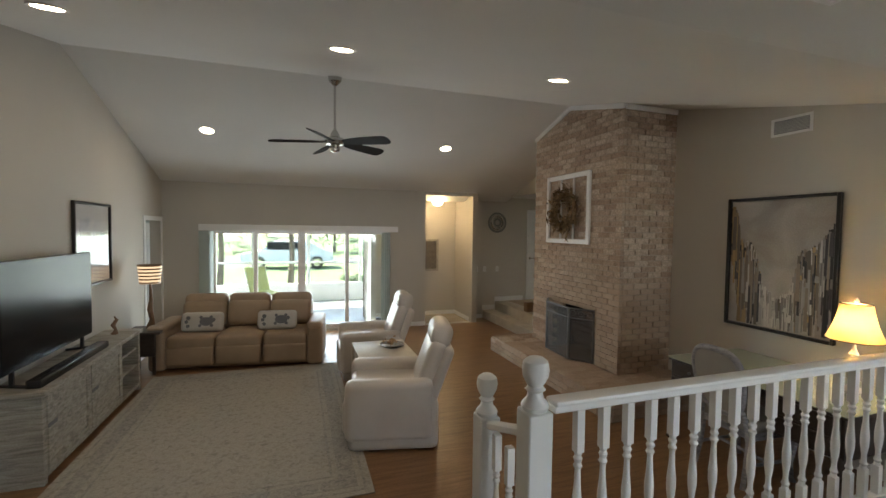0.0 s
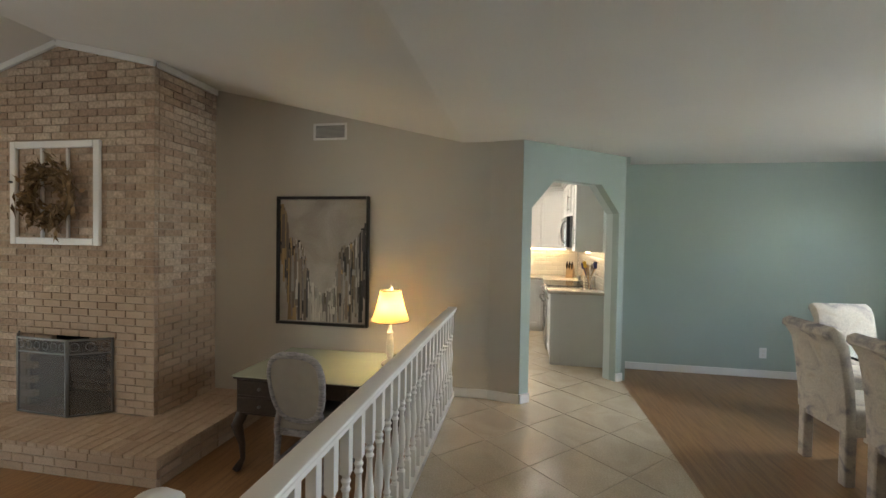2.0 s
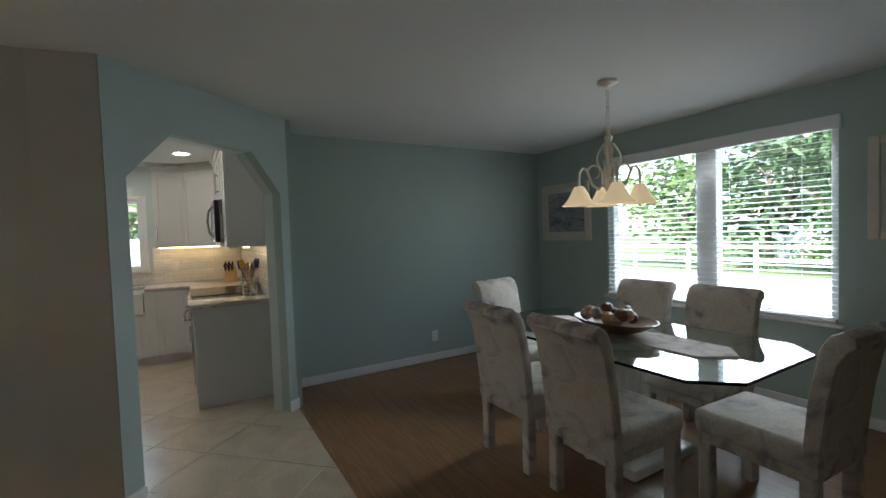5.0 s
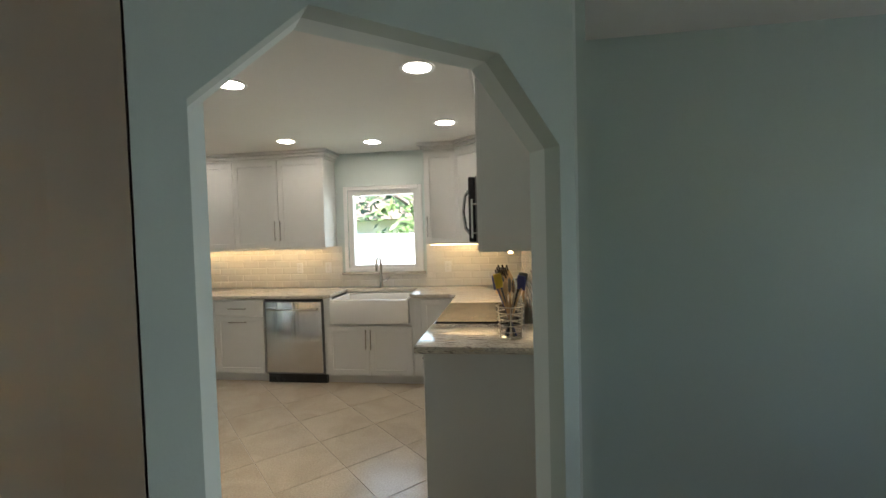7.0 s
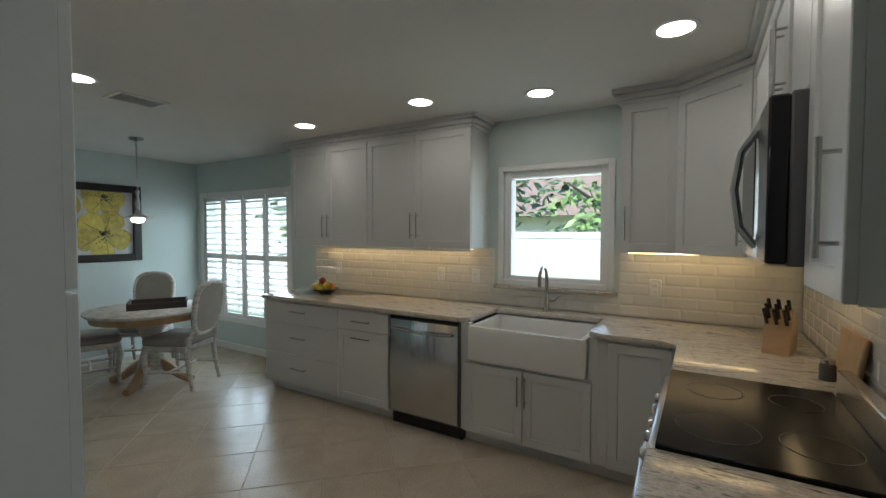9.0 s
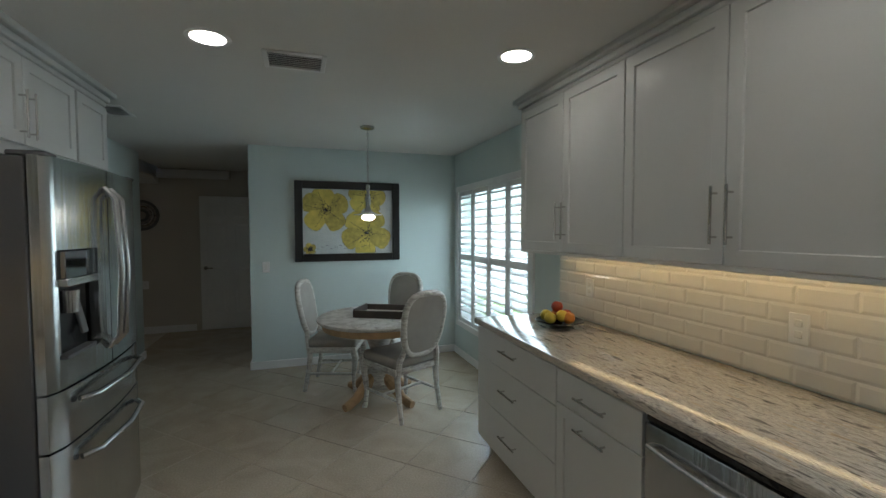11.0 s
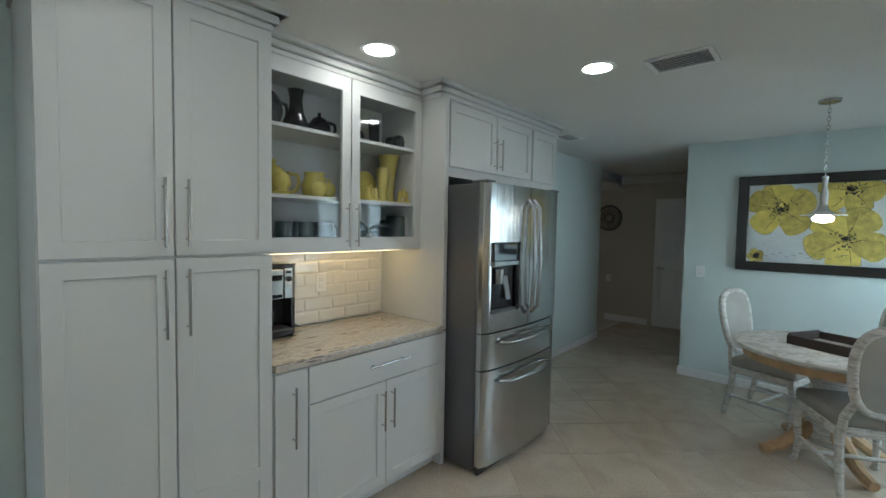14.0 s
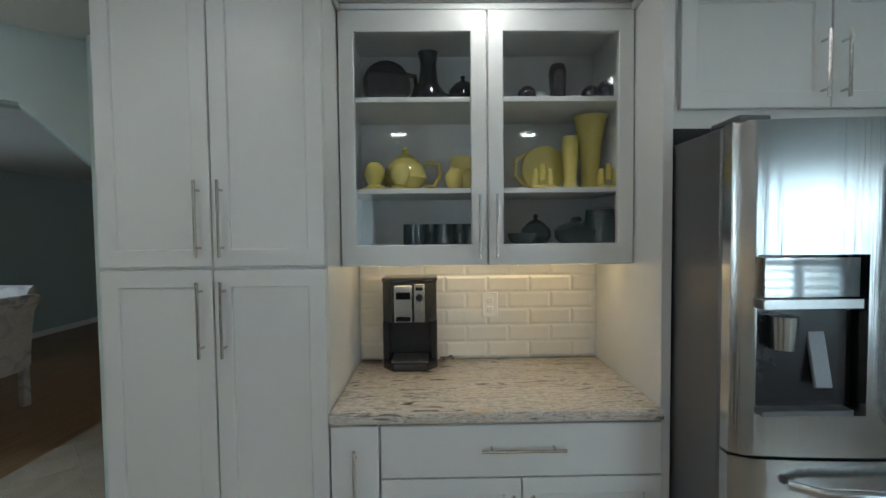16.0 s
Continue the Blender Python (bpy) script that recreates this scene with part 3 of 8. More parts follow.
dwin = thing("window_dining", pose(0, YS, 0, 0, 0, 180), "wide white dining window in two lights", "window", kind="structure")
bm = frame_ring(bmesh.new(), -4.46, 0.70, -2.50, 2.16, 0.03, 0.13, 0.05)
box(bm, -3.52, 0.03, 0.75, -3.34, 0.13, 2.11, 0.004)
part("window_frame", bm, M_TRIM, dwin)
part("window_sill", bx(-4.50, -0.05, 0.67, -2.46, 0.12, 0.70, 0.006), M_TRIM, dwin)
pane(-4.41, 0.75, -3.52, 2.11, 0.09, dwin)
pane(-3.34, 0.75, -2.55, 2.11, 0.09, dwin)
dbl = thing("venetian_blind", pose(0, YS, 0, 0, 0, 180), "white slatted blind with open slats in the dining window", "blind")
part("headrail", bx(-4.48, -0.045, 2.09, -2.48, 0.012, 2.19, 0.006), M_TRIM, dbl)
for k in range(30):
    z = 0.74 + 0.0455 * k
    for xa, xb in ((-4.455, -3.44), (-3.42, -2.505)):
        part("slat", tbox(bmesh.new(), (xb - xa, 0.046, 0.003), pose((xa + xb) / 2, -0.012, z, 6)), M_TRIM, dbl)
for x in (-4.25, -3.65, -3.2, -2.7):
    part("ladder_cord", bar([(x, -0.035, 0.75), (x, -0.035, 2.1)], 0.0015, 5), M_TRIM, dbl)
part("bottom_rail", bx(-4.455, -0.035, 0.705, -3.44, 0.012, 0.725, 0.003), M_TRIM, dbl)
part("bottom_rail", bx(-3.42, -0.035, 0.705, -2.505, 0.012, 0.725, 0.003), M_TRIM, dbl)

kwin = thing("window_sink", pose(XK, 0, 0, 0, 0, -90), "white sink window with stone sill", "window", kind="structure")
part("window_frame", frame_ring(bmesh.new(), -1.77, 1.10, -0.94, 2.02, 0.02, 0.12, 0.06), M_TRIM, kwin)
part("casing", frame_ring(bmesh.new(), -1.815, 1.085, -0.895, 2.06, -0.012, 0.001, 0.045), M_TRIM, kwin)
pane(-1.715, 1.155, -0.995, 1.965, 0.08, kwin)
part("window_sill", bx(-1.84, -0.055, 1.055, -0.87, 0.1, 1.085, 0.006), M_GRAN, kwin)
part("crank", tbox(bmesh.new(), (0.11, 0.03, 0.02), pose(-1.12, 0.005, 1.12), 0.008), M_NICKEL, kwin)

swin = thing("window_shutter", pose(XK, 0, 0, 0, 0, -90), "white plantation shutters with open louvres", "window", kind="structure")
part("casing", frame_ring(bmesh.new(), -6.20, 0.36, -4.36, 2.04, -0.02, 0.03, 0.065), M_TRIM, swin)
pane(-6.12, 0.42, -4.42, 1.98, 0.12, swin)
for k in range(4):
    x0 = -6.135 + 0.428 * k
    sh = part("shutter_panel", frame_ring(bmesh.new(), x0, 0.425, x0 + 0.42, 1.975, 0.0, 0.03, 0.05), M_TRIM, swin)
    part("rail", bx(x0 + 0.05, 0.0, 1.17, x0 + 0.37, 0.03, 1.24, 0.003), M_TRIM, sh)
    for z0, n in ((0.515, 9), (1.285, 9)):
        for j in range(n):
            part("louvre", tbox(bmesh.new(), (0.318, 0.072, 0.009), pose(x0 + 0.21, 0.015, z0 + 0.077 * j, 30), 0.004), M_TRIM, sh)


# ---- fireplace ----
BX, BY0, BY1, HT = 3.42, 4.02, 5.95, -0.13      # chimney front, its sides, hearth top
HX, HY0, HY1 = 2.80, 3.40, 6.20
fire = thing("fireplace", pose(0, 0, 0), "tall blond brick chimney breast with raised brick hearth", "fireplace", kind="structure")


def roof_z(y):
    return H + (ZR - H) * (y - YC) / (YR - YC) if y < YR else ZR - (ZR - ZF) * (y - YR) / (YF - YR)


OY0, OY1, OZ = 4.50, 5.42, 0.40                 # firebox opening
bm = bmesh.new()
for ya, yb, za in ((BY0 + 0.01, OY0, HT), (OY0, OY1, OZ + 0.22), (OY1, BY1 - 0.01, HT)):
    n = 4
    for i in range(n):
        a, b = ya + (yb - ya) * i / n, ya + (yb - ya) * (i + 1) / n
        vs = [bm.verts.new(p) for p in ((BX + 0.01, a, za), (4.2, a, za), (4.2, b, za), (BX + 0.01, b, za), (BX + 0.01, a, roof_z(a)), (4.2, a, roof_z(a)), (4.2, b, roof_z(b)), (BX + 0.01, b, roof_z(b)))]
        for f in ((3, 2, 1, 0), (4, 5, 6, 7), (0, 1, 5, 4), (1, 2, 6, 5), (2, 3, 7, 6), (3, 0, 4, 7)):
            bm.faces.new([vs[j] for j in f])
part("core", bm, M_MORTAR, fire, "mortar between the bricks")
part("hearth_core", bx(HX + 0.008, HY0 + 0.008, LF, 4.19, HY1 - 0.008, HT - 0.008), M_MORTAR, fire)
bm = bx(4.0, OY0, HT, 4.18, OY1, OZ + 0.22)
box(bm, BX + 0.02, OY0 - 0.01, HT - 0.005, 4.0, OY0 + 0.02, OZ + 0.22)
box(bm, BX + 0.02, OY1 - 0.02, HT - 0.005, 4.0, OY1 + 0.01, OZ + 0.22)
part("firebox", bm, M_SOOT, fire, "soot-black firebox lining")
bm = bmesh.new()
for k in range(4):
    tube(bm, [(3.68 + 0.05 * (k % 2), 4.68 + 0.02 * k, HT + 0.10 + 0.07 * k), (3.72, 5.22 + 0.02 * k, HT + 0.11 + 0.07 * k)], 0.045, 9)
part("log", bm, M_BARK, fire, "split logs in the firebox")
bm = bmesh.new()
for (ya, yb) in ((BY0 - 0.02, YR), (YR, BY1)):
    za, zb = roof_z(ya) - 0.03, roof_z(yb) - 0.03
    L2 = math.hypot(yb - ya, zb - za)
    tbox(bm, (0.03, L2, 0.06), Matrix.Translation((BX - 0.018, (ya + yb) / 2, (za + zb) / 2)) @ pose(0, 0, 0, math.degrees(math.atan2(zb - za, yb - ya))), 0.006)
tbox(bm, (0.76, 0.03, 0.06), pose((BX + 4.17) / 2, BY0 - 0.03, roof_z(BY0) - 0.04), 0.006)
structure("trim_chimney", bm, M_TRIM, "white moulding where chimney meets ceiling", "trim")

# bricks: the front, the near side, the hearth
brick_meshes = {}


def brick_mesh(l, d, h):
    key = (round(l, 3), round(d, 3), round(h, 3))
    if key not in brick_meshes:
        bm = bx(-l / 2, -d / 2, -h / 2, l / 2, d / 2, h / 2, 0.003)
        me = bpy.data.meshes.new("brick")
        bm.to_mesh(me)
        bm.free()
        me.materials.append(M_BRICK)
        brick_meshes[key] = me
    return brick_meshes[key]


rng = random.Random(5)
CO, BL = 0.0677, 0.203
bricks = []            # centre, size along x, y, z
z, row = HT, 0
while z < ZR:
    zc = z + CO / 2
    off = (row % 2) * BL / 2
    y = BY0 - off
    while y < BY1:
        a, b = max(y, BY0), min(y + BL - 0.009, BY1)
        if b - a > 0.03:
            yc = (a + b) / 2
            cut = (yc - (OY0 + OY1) / 2) / ((OY1 - OY0) / 2)
            arch = OZ + 0.14 * math.sqrt(max(0, 1 - cut * cut))
            if zc + CO / 2 < min(roof_z(a), roof_z(b)) and not (OY0 < yc < OY1 and zc < arch):
                bricks.append((BX + 0.02 - rng.random() * 0.004, yc, zc, 0.045, b - a, CO - 0.009))
        y += BL
    x = BX + 0.005 - ((row + 1) % 2) * BL / 2
    while x < 4.2:
        a, b = max(x, BX + 0.045), min(x + BL - 0.009, 4.195)
        if b - a > 0.03 and zc + CO / 2 < roof_z(BY0):
            bricks.append(((a + b) / 2, BY0 + 0.018 - rng.random() * 0.004, zc, b - a, 0.04, CO - 0.009))
        x += BL
    z += CO
    row += 1
hearth = []
for row in range(3):
    zc = LF + 0.004 + CO * row + CO / 2
    y = HY0 - (row % 2) * BL / 2
    while y < HY1:
        a, b = max(y, HY0), min(y + BL - 0.009, HY1)
        if b - a > 0.03:
            hearth.append((HX + 0.02 - rng.random() * 0.003, (a + b) / 2, zc, 0.04, b - a, CO - 0.009))
        y += BL
    x = HX + 0.045
    while x < 4.2:
        b = min(x + BL - 0.009, 4.18)
        hearth.append(((x + b) / 2, HY0 + 0.02 - rng.random() * 0.003, zc, b - x, 0.04, CO - 0.009))
        x += BL
x = HX
while x < 4.15:
    y = HY0
    step = 0.0985
    while y < HY1 - 0.05:
        w = BL - 0.009
        if not (x > BX - 0.05 and BY0 < y < BY1):
            hearth.append((x + w / 2, y + step / 2 - 0.004, HT - 0.014 + rng.random() * 0.002, w, step - 0.009, 0.034))
        y += step
    x += BL
near = [b for b in bricks if b[2] < 0.95] + hearth
near.sort(key=lambda b: (b[1] - 2.5) ** 2 + (b[0] - 1.5) ** 2 + 0.3 * b[2] ** 2)
single, joined = near[:300], near[300:] + [b for b in bricks if b[2] >= 0.95]
for cx, cy, cz, sx, sy, sz in single:
    ob = new("brick", brick_mesh(sx, sy, sz))
    ob.parent = fire
    ob.location = (cx, cy, cz)
verts, faces = [], []
for cx, cy, cz, sx, sy, sz in joined:
    n = len(verts)
    for dz in (-1, 1):
        for dx, dy in ((-1, -1), (1, -1), (1, 1), (-1, 1)):
            verts.append((cx + dx * sx / 2, cy + dy * sy / 2, cz + dz * sz / 2))
    faces += [(n + 3, n + 2, n + 1, n), (n + 4, n + 5, n + 6, n + 7)] + [(n + i, n + (i + 1) % 4, n + 4 + (i + 1) % 4, n + 4 + i) for i in range(4)]
me = bpy.data.meshes.new("brick_courses")
me.from_pydata(verts, [], faces)
M_BRICKI = bpy.data.materials.new("blond_brick_by_piece")
M_BRICKI.use_nodes = True
N, L = M_BRICKI.node_tree.nodes, M_BRICKI.node_tree.links
geo, rp = N.new("ShaderNodeNewGeometry"), N.new("ShaderNodeValToRGB")
for i, (pos, c) in enumerate(((0.0, (0.345, 0.245, 0.18)), (0.35, (0.42, 0.31, 0.225)), (0.65, (0.465, 0.355, 0.265)), (1.0, (0.54, 0.435, 0.34)))):
    e = rp.color_ramp.elements[i] if i < 2 else rp.color_ramp.elements.new(pos)
    e.position, e.color = pos, (*c, 1)
L.new(geo.outputs["Random Per Island"], rp.inputs[0])
nz = N.new("ShaderNodeTexNoise")
nz.inputs["Scale"].default_value, nz.inputs["Detail"].default_value = 38, 5
tcc = N.new("ShaderNodeTexCoord")
L.new(tcc.outputs["Object"], nz.inputs[0])
mr = N.new("ShaderNodeMapRange")
mr.inputs[1].default_value, mr.inputs[2].default_value, mr.inputs[3].default_value, mr.inputs[4].default_value = 0.3, 0.7, 0.72, 1.2
sv = N.new("ShaderNodeVectorMath")
sv.operation = "SCALE"
L.new(nz.outputs[0], mr.inputs[0]), L.new(rp.outputs[0], sv.inputs[0]), L.new(mr.outputs[0], sv.inputs["Scale"])
L.new(sv.outputs[0], N["Principled BSDF"].inputs["Base Color"])
bpn = N.new("ShaderNodeBump")
bpn.inputs["Strength"].default_value, bpn.inputs["Distance"].default_value = 0.4, 0.004
L.new(nz.outputs[0], bpn.inputs["Height"]), L.new(bpn.outputs[0], N["Principled BSDF"].inputs["Normal"])
N["Principled BSDF"].inputs["Roughness"].default_value = 0.85
me.materials.append(M_BRICKI)
ob = new("brick_courses", me)
ob.parent = fire
tagged(ob, "upper courses of blond brick", kind="stuff")

# ---- railing ----
RZ, RY = 0.87, 1.44


def newel(h):
    bm = bx(-0.055, -0.055, 0, 0.055, 0.055, h - 0.22, 0.006)
    lathe(bm, [(0.05, h - 0.22), (0.058, h - 0.20), (0.05, h - 0.185), (0.035, h - 0.17), (0.03, h - 0.145), (0.042, h - 0.135), (0.03, h - 0.12), (0.04, h - 0.105), (0.052, h - 0.08), (0.056, h - 0.05), (0.05, h - 0.02), (0.03, h - 0.004), (0.004, h)], 20)
    return bm


def baluster(h):
    bm = bx(-0.019, -0.019, 0, 0.019, 0.019, 0.17, 0.002)
    lathe(bm, [(0.019, 0.17), (0.013, 0.185), (0.02, 0.2), (0.013, 0.215), (0.012, 0.25), (0.02, 0.31), (0.021, 0.36), (0.014, 0.44), (0.012, 0.5), (0.02, 0.515), (0.013, 0.53), (0.02, 0.548), (0.013, 0.56), (0.019, 0.575)], 10)
    box(bm, -0.019, -0.019, 0.575, 0.019, 0.019, h, 0.002)
    return bm


rail = thing("railing", pose(0, RY, 0), "white painted wooden railing with turned balusters", "railing")
part("newel_post", newel(1.055), M_TRIM, rail, "", pose(0.755, 0.0, 0))
bm = bx(0.83, -0.032, RZ - 0.055, 4.18, 0.032, RZ - 0.02, 0.006)
box(bm, 0.83, -0.045, RZ - 0.025, 4.18, 0.045, RZ, 0.012, seg=2)
part("handrail", bm, M_TRIM, rail)
part("bottom_rail", bx(0.83, -0.03, 0.0, 4.18, 0.03, 0.05, 0.004), M_TRIM, rail)
b0 = part("baluster", baluster(RZ - 0.10), M_TRIM, rail, "", pose(0.97, 0, 0.05))
nb = 25
for k in range(1, nb):
    ob = new("baluster", b0.data)
    ob.parent = rail
    ob.matrix_basis = pose(0.97 + (4.10 - 0.97) * k / (nb - 1), 0, 0.05)
rail2 = thing("stair_railing", pose(0.785, RY, 0), "short white stair railing down to the living room", "railing")
part("newel_post", newel(1.17), M_TRIM, rail2, "", pose(0, 0.53, LF))
tb = math.degrees(math.atan2(-0.16, 0.45))
part("handrail", tbox(bmesh.new(), (0.06, 0.44, 0.04), pose(0, 0.27, 0.63, tb), 0.01), M_TRIM, rail2)
for k in range(3):
    ob = new("baluster", b0.data)
    ob.parent = rail2
    ob.matrix_basis = Matrix.Translation((0, 0.13 + 0.135 * k, -0.18)) @ Matrix.Diagonal((1, 1, 0.94, 1))


# ---- kitchen ----
def handle(bm, x, y, z, length, upright):
    """A bar pull that stands off the face at y."""
    d = Vector((0, 0, length / 2)) if upright else Vector((length / 2, 0, 0))
    c = Vector((x, y - 0.032, z))
    tube(bm, [c - d, c + d], 0.0055, 8)
    for s in (-0.75, 0.75):
        tube(bm, [c + d * s, c + d * s + Vector((0, 0.034, 0))], 0.0045, 6)
    return bm


def shaker(x0, z0, x1, z1, flat=False, pane_hole=False):
    """A shaker front in one piece: frame round a recessed panel, or round a pane; its face at y = -0.02."""
    bm = bmesh.new()
    if flat:
        return box(bm, x0, -0.02, z0, x1, 0.0, z1, 0.003)
    w, h = (0.058, 0.078) if pane_hole else (0.058, 0.058)
    e = 0.0025

    def loop(dx, dz, y):
        return [bm.verts.new(p) for p in ((x0 + dx, y, z0 + dz), (x1 - dx, y, z0 + dz), (x1 - dx, y, z1 - dz), (x0 + dx, y, z1 - dz))]
    rings = [loop(0, 0, 0.0), loop(0, 0, -0.02 + e), loop(e, e, -0.02), loop(w - e, h - e, -0.02), loop(w, h, -0.02 + e), loop(w + 0.001, h + 0.001, -0.011 if not pane_hole else 0.0)]
    for a, b in zip(rings, rings[1:]):
        for i in range(4):
            bm.faces.new((a[i], a[(i + 1) % 4], b[(i + 1) % 4], b[i]))
    if pane_hole:
        for i in range(4):
            bm.faces.new((rings[-1][i], rings[-1][(i + 1) % 4], rings[0][(i + 1) % 4], rings[0][i]))
    else:
        bm.faces.new(rings[-1]), bm.faces.new(rings[0][::-1])
    bmesh.ops.recalc_face_normals(bm, faces=bm.faces)
    return bm


def front(unit, name, x0, z0, x1, z1, pull=None, flat=False, hl=0.16):
    g = 0.0025
    ob = part(name, shaker(x0 + g, z0 + g, x1 - g, z1 - g, flat), M_CAB, unit)
    if pull:
        hx, hz, up = pull
        part("handle", handle(bmesh.new(), hx, -0.02, hz, hl, up), M_NICKEL, ob, "brushed nickel bar pull")
    return ob


def unit(name, m, w, d, z0, z1, label, toe=0.0, category="cabinet", group="kitchen cabinets"):
    u = thing(name, m, label, category, group)
    bm = bx(0, 0.001, z0 + toe, w, d, z1, 0.001)
    if toe:
        box(bm, 0, 0.07, z0, w, d, z0 + toe)
    part("body", bm, M_CAB, u)
    return u


def crown(bm, pts, z, out=0.06):
    """A stepped crown moulding; pts run with the outside on their right."""
    for (xa, ya), (xb, yb) in zip(pts, pts[1:]):
        d = Vector((xb - xa, yb - ya, 0))
        L2 = d.length
        ang = math.degrees(math.atan2(d.y, d.x))
        for o, za, zb in ((0.012, 0.0, 0.03), (0.03, 0.03, 0.065), (out, 0.065, 0.1)):
            t = bmesh.new()
            box(t, -o * 0.98, -o, z + za, L2 + o * 0.98, 0.03, z + zb, 0.006)
            merge(bm, t, pose(xa, ya, 0, 0, 0, ang))
    return bm


TOP, TK = 0.875, 0.04
# base run under the window: fronts at x = 7.40, facing -x; u runs from the far end
BF = 7.40
BD = XK - 0.001 - BF


def east(y, z=0.0):
    return pose(BF, y, z, 0, 0, -90)


u = unit("base_cabinet", east(3.97), 0.96, BD, 0, TOP, "white three-drawer base cabinet with bar pulls", 0.1)
for za, zb in ((0.10, 0.38), (0.38, 0.67), (0.67, 0.865)):
    front(u, "drawer", 0.0, za, 0.96, zb, (0.48, (za + zb) / 2 + 0.02, False), True, 0.2)
u = unit("base_cabinet", east(3.01), 0.55, BD, 0, TOP, "white base cabinet with drawer over door", 0.1)
front(u, "drawer", 0.0, 0.70, 0.55, 0.865, (0.275, 0.78, False), True, 0.2)
front(u, "door", 0.0, 0.10, 0.55, 0.70, (0.275, 0.64, False), False, 0.2)
dw = thing("dishwasher", east(2.455), "stainless steel dishwasher under the granite counter", "dishwasher")
part("body", bx(0.0, 0.0, 0.10, 0.635, BD, 0.872), M_STEELD, dw)
part("door", bx(0.012, -0.028, 0.12, 0.623, 0.0, 0.845, 0.006, seg=2), M_FRIDGE, dw)
part("control_strip", bx(0.012, -0.02, 0.848, 0.623, 0.0, 0.87, 0.003), M_BLACK, dw)
bm = bar([(0.05, -0.05, 0.775), (0.15, -0.062, 0.772), (0.32, -0.066, 0.77), (0.49, -0.062, 0.772), (0.585, -0.05, 0.775)], 0.011, 10)
tube(bm, [(0.05, -0.05, 0.775), (0.05, -0.02, 0.775)], 0.009)
tube(bm, [(0.585, -0.05, 0.775), (0.585, -0.02, 0.775)], 0.009)
part("handle", bm, M_STEEL, dw)
part("toe_kick", bx(0.0, 0.03, 0.0, 0.635, 0.08, 0.12), M_BLACK, dw)
u = unit("sink_cabinet", east(1.815), 0.94, BD, 0, 0.62, "white sink base with two doors", 0.1)
front(u, "door", 0.03, 0.10, 0.47, 0.60, (0.445, 0.47, True), False, 0.2)
front(u, "door", 0.47, 0.10, 0.91, 0.60, (0.495, 0.47, True), False, 0.2)
part("stile", bx(0.0, -0.001, 0.62, 0.07, 0.05, TOP), M_CAB, u)
part("stile", bx(0.885, -0.001, 0.62, 0.94, 0.05, TOP), M_CAB, u)
sink = thing("farm_sink", east(1.74, 0.62), "white porcelain apron-front farmhouse sink", "sink")
part("apron", bx(0, -0.045, 0, 0.80, -0.02, 0.245, 0.012, seg=2), M_PORC, sink)
for a in ((0.0, -0.022, 0, 0.03, 0.48, 0.245), (0.77, -0.022, 0, 0.80, 0.48, 0.245), (0.03, 0.45, 0, 0.77, 0.48, 0.245)):
    part("basin_side", bx(*a, 0.004), M_PORC, sink)
part("basin_bottom", bx(0.03, -0.022, 0, 0.77, 0.45, 0.03, 0.004), M_PORC, sink)
part("drain", turned([(0.045, 0.03), (0.045, 0.036), (0.02, 0.036)], 16, pose(0.4, 0.24, 0)), M_NICKEL, sink)
u = unit("base_cabinet", east(0.875), 0.445, BD, 0, TOP, "white corner base cabinet beside the sink", 0.1)
front(u, "door", 0.06, 0.10, 0.40, 0.865, None)
# base run of the range: fronts at y = 0.42, facing +y
SF, SB = 0.42, -0.188


def south(x, z=0.0):
    return pose(x, SF, z, 0, 0, 180)


unit("base_cabinet", south(XK - 0.002), XK - 0.002 - 6.79, SF - SB, 0, TOP, "white corner base cabinet below the granite", 0.1)
u = unit("base_cabinet", south(6.03), 0.50, SF - SB, 0, TOP, "white end base cabinet by the archway", 0.1)
front(u, "drawer", 0.02, 0.70, 0.48, 0.865, (0.25, 0.78, False), True)
front(u, "door", 0.02, 0.10, 0.48, 0.70, (0.07, 0.58, True))
part("end_panel", bx(0.498, -0.012, 0.0, 0.516, SF - SB, TOP, 0.002), M_CAB, u)
rg = thing("range", south(6.79), "slide-in steel range with black glass cooktop", "range")
part("body", bx(0.003, 0.0, 0.03, 0.757, SF - SB - 0.06, 0.90), M_STEELD, rg)
part("cooktop", bx(-0.005, -0.03, 0.90, 0.765, 0.50, 0.925, 0.004), M_SCREEN, rg, "black glass cooktop")
part("oven_door", bx(0.01, -0.04, 0.22, 0.75, 0.0, 0.74, 0.008, seg=2), M_STEEL, rg)
part("oven_window", bx(0.14, -0.043, 0.33, 0.62, -0.039, 0.60, 0.001), M_SCREEN, rg)
bm = bar([(0.06, -0.085, 0.70), (0.38, -0.10, 0.70), (0.70, -0.085, 0.70)], 0.013, 10)
tube(bm, [(0.06, -0.085, 0.70), (0.06, -0.03, 0.70)], 0.01)
tube(bm, [(0.70, -0.085, 0.70), (0.70, -0.03, 0.70)], 0.01)
part("handle", bm, M_STEEL, rg)
part("drawer", bx(0.01, -0.035, 0.05, 0.75, 0.0, 0.21, 0.006), M_STEEL, rg)
part("control_panel", bx(0.0, -0.055, 0.76, 0.76, 0.0, 0.90, 0.012, seg=2), M_STEEL, rg)
for k in range(5):
    part("knob", turned([(0.02, 0.0), (0.02, 0.02), (0.016, 0.026)], 14, pose(0.12 + 0.13 * k, -0.055, 0.83, 90)), M_NICKEL, rg)
part("rear_vent", bx(0.02, 0.50, 0.90, 0.74, 0.545, 1.02, 0.006), M_STEEL, rg)
